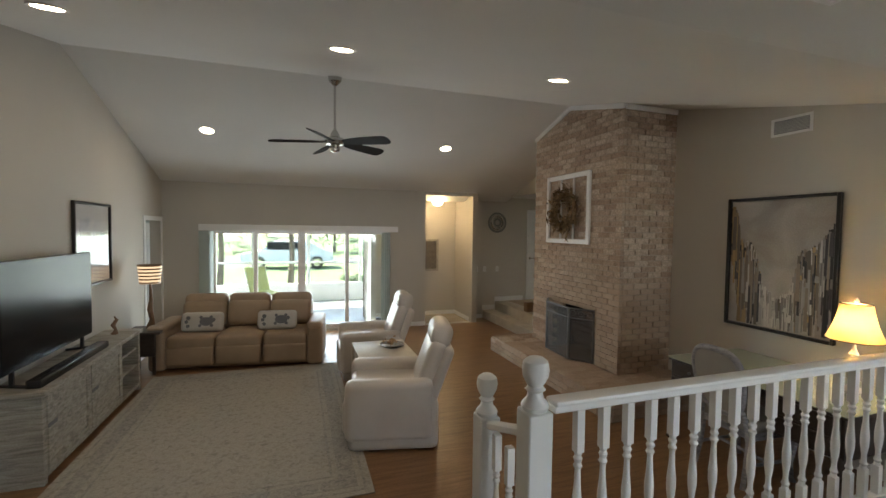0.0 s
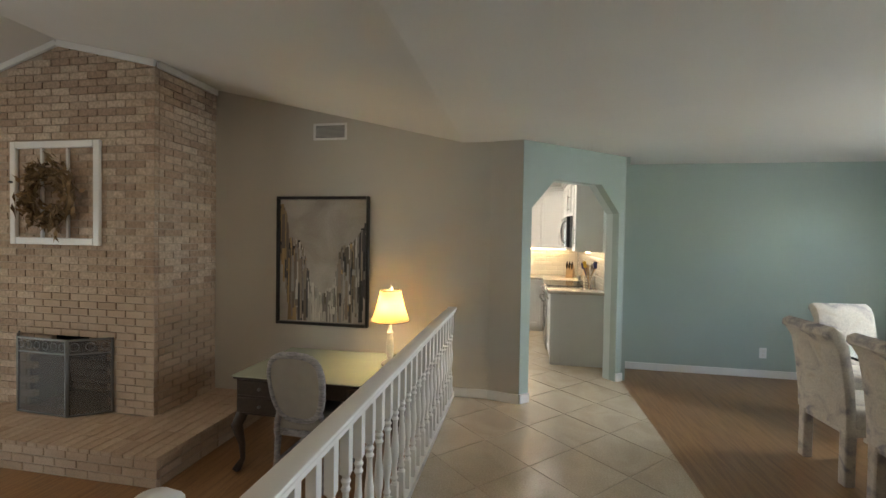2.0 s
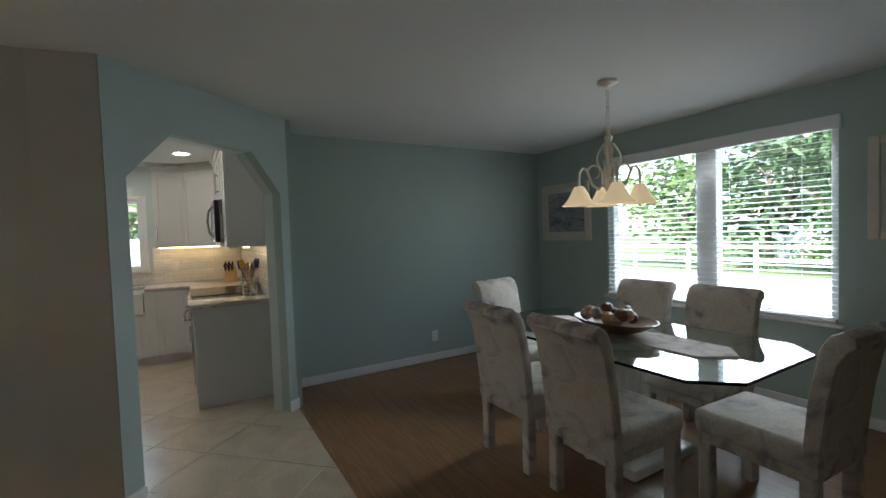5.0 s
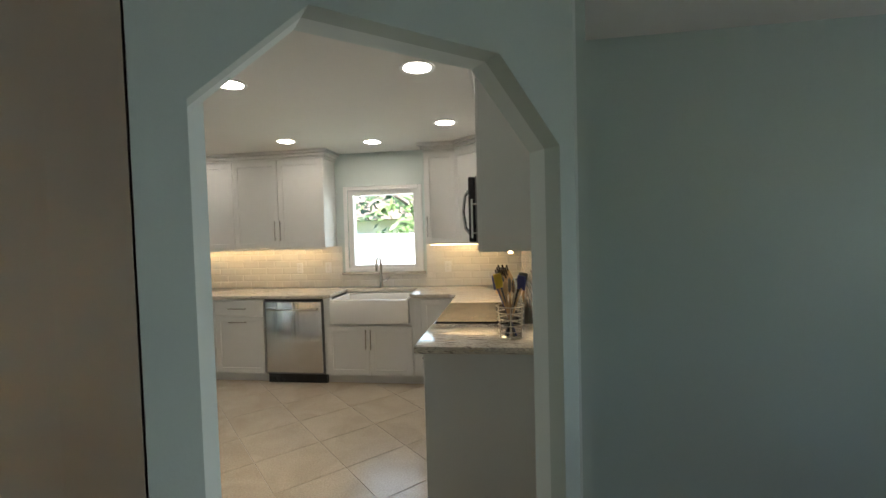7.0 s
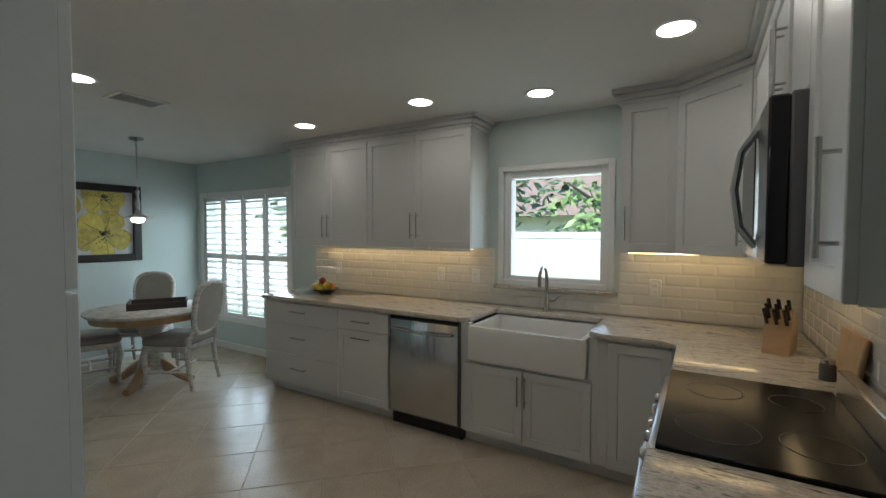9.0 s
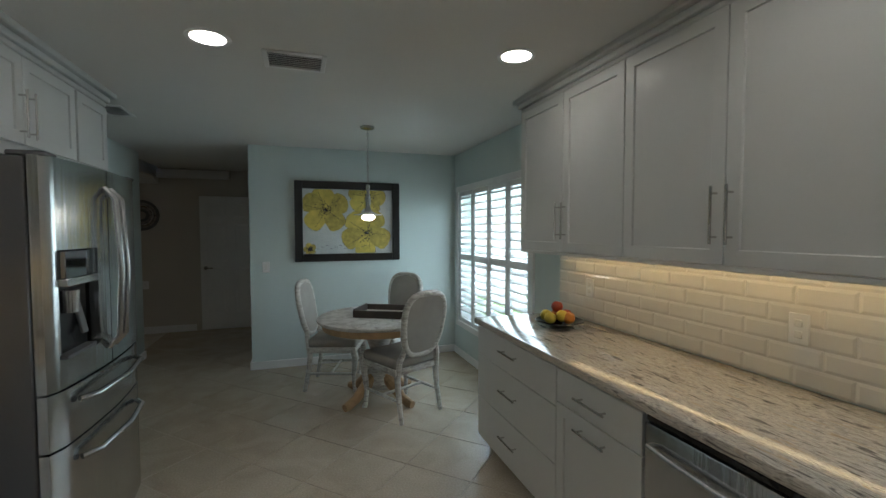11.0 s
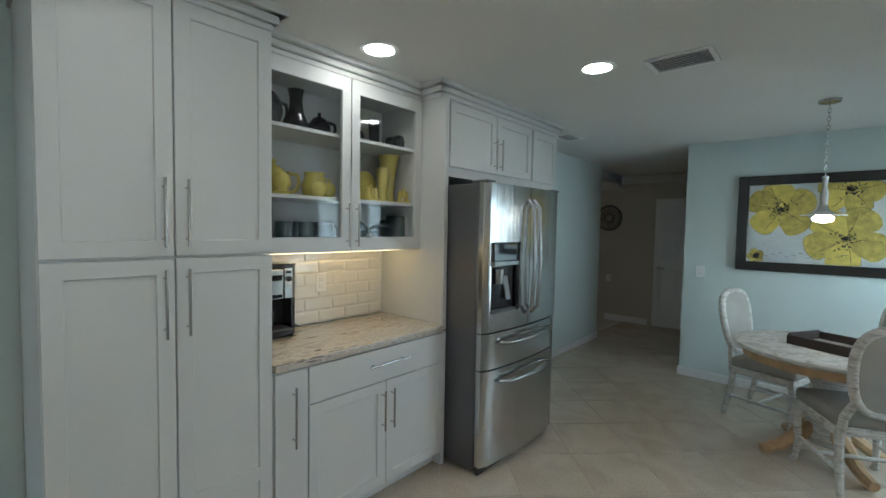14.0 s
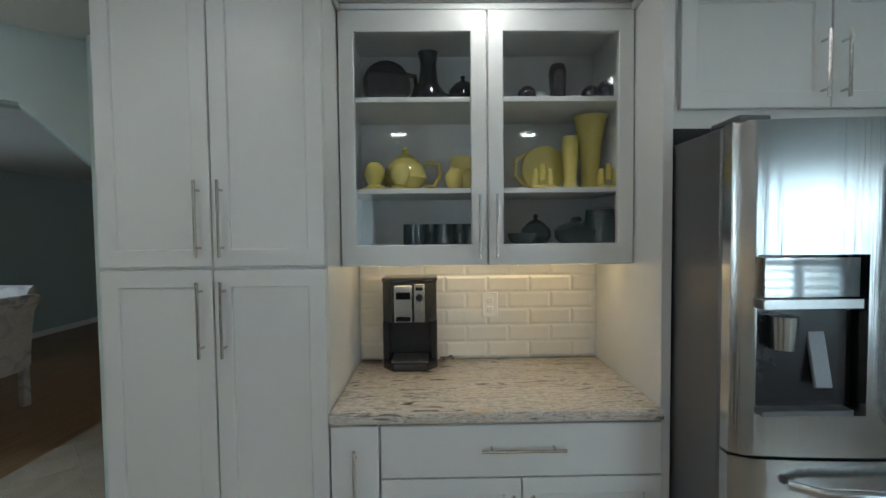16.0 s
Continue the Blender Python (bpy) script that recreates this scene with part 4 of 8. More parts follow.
for cx, cy, r in ((0.2, 0.12, 0.09), (0.56, 0.12, 0.11), (0.2, 0.36, 0.075), (0.56, 0.36, 0.09)):
    part("burner_ring", bar([(cx + r * math.cos(a * 0.262), cy + r * math.sin(a * 0.262), 0.9252) for a in range(24)], 0.0012, 4, closed=True), M_STEELD, rg)

# the granite tops: a mesh each
GZ0, GZ1 = 0.876, 0.915


def slab(name, pts, label):
    bm = prism(bmesh.new(), pts, GZ0, GZ1)
    bmesh.ops.recalc_face_normals(bm, faces=bm.faces)
    bmesh.ops.bevel(bm, geom=[e for e in bm.edges if abs(e.verts[0].co.z - e.verts[1].co.z) < 1e-5], offset=0.006, segments=2, profile=0.5, affect="EDGES")
    return solo(name, bm, M_GRAN, label, "countertop")


CF = 7.365
slab("granite_countertop", [(CF, 4.00), (XK - 0.01, 4.00), (XK - 0.01, -0.18), (6.80, -0.18), (6.80, 0.455), (7.30, 0.455), (CF, 0.52), (CF, 0.86), (CF + 0.05, 0.93), (CF + 0.50, 0.93), (CF + 0.50, 1.75), (CF + 0.05, 1.75), (CF, 1.82)], "streaked beige granite worktop with sink cutout")
slab("granite_countertop", [(6.02, 0.47), (6.02, -0.18), (5.45, -0.18), (5.45, 0.47)], "streaked granite worktop end beside the archway")

# faucet
fa = thing("faucet", pose(7.93, 1.36, GZ1, 0, 0, -90), "brushed nickel gooseneck kitchen faucet", "faucet")
pts = [(0, 0, 0.0), (0, 0, 0.26)] + [(0, -0.085 + 0.085 * math.cos(a), 0.26 + 0.085 * math.sin(a)) for a in (0.4, 0.8, 1.2, 1.57, 2.0, 2.4, 2.8, 3.14)] + [(0, -0.17, 0.20)]
part("spout", bar(pts, [0.014] * 10 + [0.016], 10), M_NICKEL, fa)
part("base", turned([(0.027, 0), (0.027, 0.01), (0.02, 0.03), (0.019, 0.12), (0.014, 0.13)], 16), M_NICKEL, fa)
part("lever", bar([(0.015, 0, 0.08), (0.06, 0, 0.085), (0.1, 0, 0.12)], [0.011, 0.008, 0.006], 8), M_NICKEL, fa)

# upper cabinets
UZ0, UZ1 = 1.385, 2.345


def upper(m, w, d, n, label, z0=UZ0, z1=UZ1, name="wall_cabinet", side=None):
    u = unit(name, m, w, d, z0, z1, label)
    dw2 = w / n
    for k in range(n):
        left = side == "l" or (side is None and k % 2 == 0 and n > 1)
        hx = (k + 1) * dw2 - 0.032 if left else k * dw2 + 0.032
        front(u, "door", k * dw2, z0, (k + 1) * dw2, z1, (hx, z0 + 0.19, True), False, 0.22)
    return u


UF = 7.74
UD = XK - 0.001 - UF
upper(pose(UF, 4.00, 0, 0, 0, -90), 1.03, UD, 2, "white two-door shaker wall cabinet")
upper(pose(UF, 2.97, 0, 0, 0, -90), 1.06, UD, 2, "white two-door shaker wall cabinet beside the sink window")
upper(pose(UF, 0.81, 0, 0, 0, -90), 0.33, UD, 1, "narrow white shaker wall cabinet by the window", side="r")
cu = thing("corner_wall_cabinet", pose(0, 0, 0), "white angled corner wall cabinet", "cabinet", "kitchen cabinets")
part("body", prism(bmesh.new(), [(XK - 0.001, 0.478), (UF + 0.002, 0.478), (7.42, 0.13), (7.42, -0.188), (XK - 0.001, -0.188)][::-1], UZ0, UZ1), M_CAB, cu)
dl = math.hypot(UF - 7.42, 0.35)
cd = part("door", shaker(0.003, UZ0 + 0.003, dl - 0.003, UZ1 - 0.003), M_CAB, cu, "", pose(UF, 0.48, 0, 0, 0, math.degrees(math.atan2(-0.35, 7.42 - UF))))
part("handle", handle(bmesh.new(), dl - 0.04, -0.02, UZ0 + 0.16, 0.2, True), M_NICKEL, cd)
# over the range: microwave between two wall cabinets; fronts at y = 0.12
VF = 0.12
VD = VF + 0.188
upper(pose(7.415, VF, 0, 0, 0, 180), 0.625, VD, 1, "white shaker wall cabinet beside the microwave", side="l")
upper(pose(6.79, VF, 0, 0, 0, 180), 0.76, VD, 2, "short white wall cabinet over the microwave", 1.86)
u = upper(pose(6.03, VF, 0, 0, 0, 180), 0.33, VD, 1, "white shaker end wall cabinet by the archway", side="l")
mw = thing("microwave", pose(6.785, VF, 0, 0, 0, 180), "stainless over-the-range microwave with curved handle", "microwave")
part("body", bx(0, -0.05, 1.43, 0.75, VD, 1.855, 0.004), M_STEELD, mw)
part("door", bx(0.0, -0.095, 1.435, 0.56, -0.05, 1.85, 0.008, seg=2), M_STEEL, mw)
part("window", bx(0.05, -0.098, 1.50, 0.47, -0.094, 1.79, 0.001), M_SCREEN, mw)
part("control_panel", bx(0.563, -0.095, 1.435, 0.75, -0.05, 1.85, 0.006), M_BLACK, mw)
part("handle", bar([(0.52, -0.095, 1.47), (0.52, -0.135, 1.53), (0.52, -0.15, 1.64), (0.52, -0.135, 1.75), (0.52, -0.095, 1.81)], 0.011, 8), M_STEEL, mw)
bm = bmesh.new()
crown(bm, [(UF, 4.00), (UF, 1.91), (XK, 1.91)], UZ1)
crown(bm, [(XK, 0.81), (UF, 0.81), (UF, 0.48), (7.42, VF), (5.70, VF), (5.70, -0.19)], UZ1)
bm2 = bmesh.new()
crown(bm2, [(XK, 4.00), (UF, 4.00)][::1], UZ1)
merge(bm, bm2)
structure("trim_crown_east", bm, M_CAB, "white stepped crown moulding on the wall cabinets", "trim")
structure("trim_light_rail", bx(UF - 0.018, 1.91, UZ0 - 0.02, UF, 4.00, UZ0, 0.003), M_CAB, "white light rail under the wall cabinets", "trim")

# ---- fridge wall: fronts at x = 4.99, facing +x ----
WX = XE + 0.231


def west(y, x=4.99, z=0.0):
    return pose(x, y, z, 0, 0, 90)


PD = 4.99 - WX
u = unit("pantry_cabinet", west(1.33, 5.02), 0.745, PD + 0.03, 0, 2.345, "tall white four-door shaker pantry", 0.1, "cabinet", "pantry wall")
for x0, x1, hx in ((0.0, 0.3725, 0.335), (0.3725, 0.745, 0.41)):
    front(u, "door", x0, 1.405, x1, 2.34, (hx, 1.565, True), False, 0.25)
    d = front(u, "door", x0, 0.10, x1, 1.40, (hx, 1.235, True), False, 0.25)
    part("mid_rail", bx(x0 + 0.055, -0.0195, 0.42, x1 - 0.055, -0.008, 0.48, 0.002), M_CAB, u)
u = unit("base_cabinet", west(2.078, 5.03), 0.165, PD + 0.04, 0, TOP, "narrow white pull-out base cabinet", 0.1, "cabinet", "pantry wall")
front(u, "door", 0, 0.10, 0.165, 0.87, (0.085, 0.66, True), True, 0.28)
u = unit("base_cabinet", west(2.244, 5.03), 0.955, PD + 0.04, 0, TOP, "white base cabinet with one drawer and two doors", 0.1, "cabinet", "pantry wall")
front(u, "drawer", 0, 0.685, 0.955, 0.87, (0.48, 0.79, False), True, 0.28)
front(u, "door", 0, 0.10, 0.4775, 0.685, (0.445, 0.53, True), False, 0.22)
front(u, "door", 0.4775, 0.10, 0.955, 0.685, (0.51, 0.53, True), False, 0.22)
slab("granite_countertop", [(WX + 0.012, 2.078), (5.06, 2.078), (5.06, 3.198), (WX + 0.012, 3.198)], "streaked granite top of the coffee nook")
GX = 4.81
GD = GX - WX
gc = thing("glass_cabinet", west(2.078, GX), "white wall cabinet with two seeded-glass doors", "cabinet", "pantry wall")
bm = bmesh.new()
for a in ((0, 0.0, UZ0, 0.018, GD, UZ1), (1.102, 0.0, UZ0, 1.12, GD, UZ1), (0.018, 0.0, UZ0, 1.102, GD, UZ0 + 0.06), (0.018, 0.0, UZ1 - 0.02, 1.102, GD, UZ1), (0.018, GD - 0.01, UZ0 + 0.06, 1.102, GD, UZ1 - 0.02), (0.548, 0.0, UZ0 + 0.06, 0.572, 0.018, UZ1 - 0.02)):
    box(bm, *a)
part("body", bm, M_CAB, gc)
SH1, SH2 = 1.685, 2.035
for z in (SH1, SH2):
    part("shelf", bx(0.018, 0.02, z - 0.02, 1.102, GD - 0.01, z, 0.002), M_CAB, gc)
for x0, x1, hx in ((0.0, 0.56, 0.528), (0.56, 1.12, 0.592)):
    d = part("door", shaker(x0 + 0.003, UZ0 + 0.003, x1 - 0.003, UZ1 - 0.003, pane_hole=True), M_CAB, gc)
    g = part("glass", bx(x0 + 0.056, -0.012, UZ0 + 0.076, x1 - 0.056, -0.008, UZ1 - 0.076), M_CABGLASS, d, "clear seeded glass")
    g.visible_shadow = False
    part("handle", handle(bmesh.new(), hx, -0.021, UZ0 + 0.15, 0.24, True), M_NICKEL, d)
# tall panel and cabinets round the refrigerator
solo("tall_board", bx(WX, 3.20, 0, 5.03, 3.235, 2.345, 0.002), M_CAB, "tall white panel beside the refrigerator", "panel")
u = unit("fridge_top_cabinet", west(3.237, 4.99), 1.05, 4.99 - WX, 1.86, 2.345, "white two-door cabinet above the refrigerator", 0, "cabinet", "pantry wall")
front(u, "door", 0.03, 1.92, 0.545, 2.335, (0.51, 2.06, True), False, 0.22)
front(u, "door", 0.545, 1.92, 1.04, 2.335, (0.58, 2.06, True), False, 0.22)
u = unit("narrow_cabinet", west(4.29, 4.99), 0.42, 4.99 - WX, 1.86, 2.345, "narrow white filler cabinet above the refrigerator", 0, "cabinet", "pantry wall")
front(u, "door", 0.01, 1.92, 0.41, 2.335)
solo("tall_board", bx(WX, 4.17, 0, 4.98, 4.20, 1.858, 0.002), M_CAB, "white panel on the far side of the refrigerator", "panel")
bm = bmesh.new()
crown(bm, [(WX, 1.33), (5.02, 1.33), (5.02, 2.075), (GX, 2.078), (GX, 3.198), (4.99, 3.198), (4.99, 4.71), (WX, 4.71)], UZ1)
structure("trim_crown_west", bm, M_CAB, "white stepped crown moulding on the pantry wall", "trim")

fr = thing("refrigerator", west(3.245, 5.26), "stainless french-door refrigerator with water dispenser", "refrigerator")
FW = 0.92
part("body", bx(0.0, 0.0, 0.03, FW, 5.26 - WX - 0.03, 1.80, 0.006), M_STEELD, fr, "dark grey steel side")
hatch = (0.055, 0.325, 1.01, 1.445)


def fridge_door(name, x0, z0, x1, z1, hole=None):
    """A door whose face bows outwards."""
    bm = bmesh.new()
    xs = [x0 + (x1 - x0) * k / 16 for k in range(17)]

    def dep(x):
        s = (x - FW / 2) / (FW / 2)
        return -0.055 - 0.035 * (1 - s * s) + 0.02 * max(0, abs(s) - 0.93) / 0.07
    zs = [z0, z1] if not hole else [z0, hole[2], hole[3], z1]
    grid = {}
    for x in xs:
        for z in zs:
            grid[x, z] = bm.verts.new((x, dep(x), z))
    for a, b in zip(xs, xs[1:]):
        for c, d in zip(zs, zs[1:]):
            if hole and hole[2] <= c < hole[3] and a > hole[0] - 0.01 and b < hole[1] + 0.02:
                continue
            bm.faces.new((grid[a, c], grid[b, c], grid[b, d], grid[a, d]))
    edge = [e for e in bm.edges if e.is_boundary]
    r = bmesh.ops.extrude_edge_only(bm, edges=edge)
    for v in r["geom"]:
        if isinstance(v, bmesh.types.BMVert):
            v.co.y = -0.005 if not (hole and hole[0] - 0.03 < v.co.x < hole[1] + 0.03 and hole[2] - 0.01 < v.co.z < hole[3] + 0.01) else v.co.y + 0.05
    return part(name, bm, M_FRIDGE, fr)


d1 = fridge_door("door", 0.004, 0.895, FW / 2 - 0.004, 1.805, hatch)
fridge_door("door", FW / 2 + 0.004, 0.895, FW - 0.004, 1.805)
fridge_door("drawer", 0.004, 0.665, FW - 0.004, 0.885)
fridge_door("drawer", 0.004, 0.06, FW - 0.004, 0.655)
for x in (FW / 2 - 0.036, FW / 2 + 0.036):
    part("handle", bar([(x, -0.09, 0.97), (x, -0.135, 1.02), (x, -0.152, 1.345), (x, -0.135, 1.67), (x, -0.09, 1.72)], 0.013, 10), M_STEEL, fr)
for z in (0.825, 0.58):
    part("handle", bar([(0.14, -0.085, z), (0.2, -0.13, z), (0.455, -0.155, z), (0.71, -0.13, z), (0.77, -0.085, z)], 0.013, 10), M_STEEL, fr)
dp = part("dispenser", bx(hatch[0], -0.045, hatch[2], hatch[1], -0.02, hatch[3]), M_BLACK, fr, "black water and ice dispenser")
part("display", bx(hatch[0] + 0.005, -0.088, hatch[3] - 0.115, hatch[1] - 0.005, -0.04, hatch[3] - 0.005, 0.003), M_MIRROR, dp)
part("trim_bar", bx(hatch[0], -0.095, hatch[3] - 0.145, hatch[1], -0.04, hatch[3] - 0.115, 0.003), M_STEEL, dp)
part("spout", turned([(0.03, 0), (0.036, 0.09)], 14, pose(hatch[0] + 0.075, -0.065, 1.19)), M_NICKEL, dp)
part("paddle", tbox(bmesh.new(), (0.05, 0.01, 0.16), pose(hatch[0] + 0.185, -0.055, 1.16, -12), 0.003), M_STEELD, dp)
part("drip_tray", bx(hatch[0] + 0.01, -0.085, hatch[2], hatch[1] - 0.01, -0.04, hatch[2] + 0.015, 0.002), M_STEELD, dp)
for x in (0.05, FW - 0.05):
    part("hinge_cover", bx(x - 0.045, -0.06, 1.801, x + 0.045, 0.06, 1.82, 0.005), M_STEELD, fr)
part("toe_grille", bx(0.02, -0.02, 0.0, FW - 0.02, 0.0, 0.055), M_BLACK, fr)

# coffee maker with its cord and socket
cm = thing("coffee_maker", west(2.20, 4.64, GZ1), "black and chrome drip coffee maker on the granite counter", "coffee maker")
OCT = [(0.0, 0.06), (0.05, 0.0), (0.19, 0.0), (0.24, 0.06), (0.24, 0.25), (0.0, 0.25)]


def octo(z0, z1, grow=0.0, bev=0.006):
    """A bow-fronted block of the coffee maker."""
    bm = prism(bmesh.new(), [(0.12 + (x - 0.12) * (1 + grow), 0.14 + (y - 0.14) * (1 + grow)) for x, y in OCT], z0, z1)
    bmesh.ops.recalc_face_normals(bm, faces=bm.faces)
    bmesh.ops.bevel(bm, geom=bm.edges[:], offset=bev, segments=2, profile=0.5, affect="EDGES")
    return bm


part("base", octo(0.0, 0.035), M_BLACK, cm)
part("column", bx(0.0, 0.15, 0.035, 0.24, 0.25, 0.21, 0.006), M_BLACK, cm)
part("side", bx(0.0, 0.062, 0.035, 0.03, 0.16, 0.21, 0.005), M_BLACK, cm)
part("side", bx(0.21, 0.062, 0.035, 0.24, 0.16, 0.21, 0.005), M_BLACK, cm)
part("head", octo(0.21, 0.385, -0.01), M_GLOSS, cm, "glossy black brewing head")
pc = part("chrome_panel", bx(0.058, -0.006, 0.215, 0.135, 0.004, 0.375, 0.004), M_NICKEL, cm, "chrome front panel")
part("display", bx(0.066, -0.009, 0.315, 0.127, -0.004, 0.345, 0.002), M_SCREEN, pc)
part("slot", bx(0.066, -0.009, 0.222, 0.127, -0.004, 0.24, 0.002), M_SCREEN, pc)
kp = part("control_panel", bx(0.142, -0.004, 0.215, 0.188, 0.004, 0.38, 0.003), M_STEEL, cm, "steel control panel")
part("dial", turned([(0.014, 0), (0.014, 0.012), (0.004, 0.014)], 14, pose(0.165, -0.004, 0.322, 90)), M_BLACK, kp)
for z in (0.268, 0.29, 0.352):
    part("button", bx(0.150, -0.008, z, 0.180, -0.003, z + 0.014, 0.003), M_NICKEL if z < 0.3 else M_SCREEN, kp)
part("lid", octo(0.383, 0.40, 0.02, 0.005), M_GLOSS, cm)
part("drip_tray", bx(0.04, 0.012, 0.035, 0.20, 0.14, 0.043, 0.002), M_STEELD, cm)
for k in range(6):
    part("grate_bar", bx(0.05 + 0.024 * k, 0.02, 0.043, 0.058 + 0.024 * k, 0.135, 0.047), M_IRON, cm)
part("power_cord", bar([(0.22, 0.24, 0.02), (0.27, 0.22, 0.008), (0.34, 0.25, 0.008), (0.40, 0.33, 0.02), (0.455, 0.365, 0.08), (0.475, 0.375, 0.16), (0.482, 0.385, 0.225)], 0.0045, 7), M_IRON, cm, "grey power cord")
part("plug", bx(0.466, 0.372, 0.205, 0.498, 0.392, 0.245, 0.006), M_IRON, cm)
part("cord_coil", bar([(0.285 + 0.03 * math.cos(a), 0.16 + 0.02 * math.sin(a * 2), 0.010 + 0.008 * (a % 2)) for a in range(11)], 0.0045, 6), M_IRON, cm)


def plate(m, w, h, label, kind="outlet"):
    p = thing(kind, m, label, kind)
    part("cover", bx(-w / 2, -0.007, -h / 2, w / 2, 0.0, h / 2, 0.003), M_TRIM, p)
    n = max(1, round(w / 0.07))
    for k in range(n):
        x = (k - (n - 1) / 2) * 0.046
        if kind == "outlet":
            for z in (-0.022, 0.022):
                part("socket", bx(x - 0.014, -0.010, z - 0.014, x + 0.014, -0.006, z + 0.014, 0.003), M_PORC, p)
        else:
            part("rocker", bx(x - 0.015, -0.011, -0.032, x + 0.015, -0.006, 0.032, 0.003), M_PORC, p)
    return p


plate(west(2.69, WX + 0.014, 1.17), 0.075, 0.12, "white wall outlet in the coffee nook")
for y in (3.63, 2.37, 2.02):
    plate(pose(XK - 0.012, y, 1.14, 0, 0, -90), 0.075, 0.12, "white outlet on the tiled backsplash")
plate(pose(XK - 0.012, 0.62, 1.13, 0, 0, -90), 0.075, 0.12, "white outlet on the tiled backsplash")
plate(pose(5.86, 6.297, 1.12), 0.075, 0.12, "white light switch on the breakfast wall", "light switch")
plate(pose(XB - 0.002, -1.93, 0.28, 0, 0, -90), 0.075, 0.12, "aqua-side wall outlet near the baseboard")
plate(pose(WX + 0.002, 1.10, 1.16, 0, 0, 90), 0.16, 0.12, "white triple light switch beside the pantry", "light switch")

# crockery in the glass cabinet
CX = 4.63


def crock(name, prof, y, z, material, label, x=CX, n=18, extra=None, group="cabinet crockery", cat="crockery"):
    t = thing(name, pose(x, y + 0.11, z) @ Matrix.Diagonal((1.2, 1.2, 1.2, 1)), label, cat, group)
    part("body", turned(prof, n), material, t)
    if extra:
        for nm, b in extra:
            part(nm, b, material, t)
    return t


BALL = [(0.012, 0), (0.022, 0.006), (0.03, 0.022), (0.034, 0.04), (0.03, 0.058), (0.018, 0.072), (0.003, 0.076)]


def jughandle(r, h, off):
    return bar([(0, off, h * 0.85), (0, off + r, h * 0.8), (0, off + r * 1.15, h * 0.5), (0, off + r * 0.7, h * 0.2), (0, off, h * 0.15)], 0.008, 7)


def pot(s):
    return [(0.035 * s, 0), (0.05 * s, 0.01 * s), (0.075 * s, 0.05 * s), (0.07 * s, 0.085 * s), (0.045 * s, 0.11 * s), (0.045 * s, 0.114 * s), (0.02 * s, 0.13 * s), (0.008 * s, 0.135 * s), (0.014 * s, 0.15 * s), (0.004 * s, 0.16 * s)]


def spout(s):
    return bar([(0, -0.06 * s, 0.04 * s), (0, -0.1 * s, 0.07 * s), (0, -0.12 * s, 0.105 * s)], [0.02 * s, 0.013 * s, 0.009 * s], 8)


VASE = [(0.045, 0), (0.052, 0.01), (0.052, 0.05), (0.034, 0.09), (0.028, 0.15), (0.034, 0.185), (0.038, 0.19)]
disc = turned([(0.045, -0.02), (0.075, -0.014), (0.078, 0.0), (0.075, 0.014), (0.045, 0.02)], 22, pose(0, 0, 0.075, 0, 90, 8))
t = thing("disc_jug", pose(CX, 2.24, SH2) @ Matrix.Diagonal((1.3, 1.3, 1.3, 1)), "black glazed disc-shaped jug on the top shelf", "crockery", "cabinet crockery")
part("body", disc, M_BLACKC, t)
part("handle", jughandle(0.04, 0.13, 0.05), M_BLACKC, t)
crock("vase", VASE, 2.305, SH2, M_BLACKC, "black waisted vase on the top shelf")
crock("teapot", pot(0.72), 2.45, SH2, M_BLACKC, "small black lidded teapot", extra=[("spout", spout(0.72)), ("handle", jughandle(0.035, 0.09, 0.05))])
crock("round_shaker", BALL, 2.72, SH2, M_BLACKC, "small round black shaker")
crock("vase", [(0.022, 0), (0.028, 0.02), (0.028, 0.06), (0.032, 0.12), (0.026, 0.145), (0.02, 0.15)], 2.85, SH2, M_BLACKC, "slim black cylinder vase")
crock("round_shaker", BALL, 2.79, SH2, M_PORC, "small round white shaker", CX - 0.07)
crock("round_shaker", BALL, 2.99, SH2, M_BLACKC, "small round black shaker")
crock("round_vase", [(r * 1.25, z * 1.25) for r, z in BALL], 3.06, SH2, M_BLACKC, "round black bud vase")
for y in (2.08, 2.185):
    crock("candle_holder", [(0.04, 0), (0.04, 0.012), (0.02, 0.02)] + [(r * 1.05, 0.02 + z * 1.05) for r, z in BALL[1:]], y, SH1, M_YELLOWC, "yellow ball candle holder on a square foot", CX + 0.06)
crock("teapot", pot(1.05), 2.20, SH1, M_YELLOWC, "yellow lidded teapot on the middle shelf", CX - 0.05, extra=[("spout", spout(1.05)), ("handle", jughandle(0.05, 0.13, 0.07))])
crock("jug", [(0.035, 0), (0.055, 0.02), (0.062, 0.06), (0.045, 0.10), (0.05, 0.125)], 2.45, SH1, M_YELLOWC, "small yellow cream jug", CX - 0.05, extra=[("handle", jughandle(0.04, 0.12, 0.045))])
for y in (2.41, 2.475):
    crock("round_shaker", BALL, y, SH1, M_YELLOWC, "small round yellow shaker", CX + 0.06)
t = thing("disc_jug", pose(CX - 0.04, 2.91, SH1), "large yellow disc jug on the middle shelf", "crockery", "cabinet crockery")
part("body", turned([(0.07, -0.025), (0.098, -0.016), (0.102, 0.0), (0.098, 0.016), (0.07, 0.025)], 24, pose(0, 0, 0.098, 0, 90, 5)), M_YELLOWC, t)
part("handle", bar([(0, -0.06, 0.17), (0, -0.12, 0.14), (0, -0.125, 0.07), (0, -0.08, 0.03)], 0.009, 7), M_YELLOWC, t)
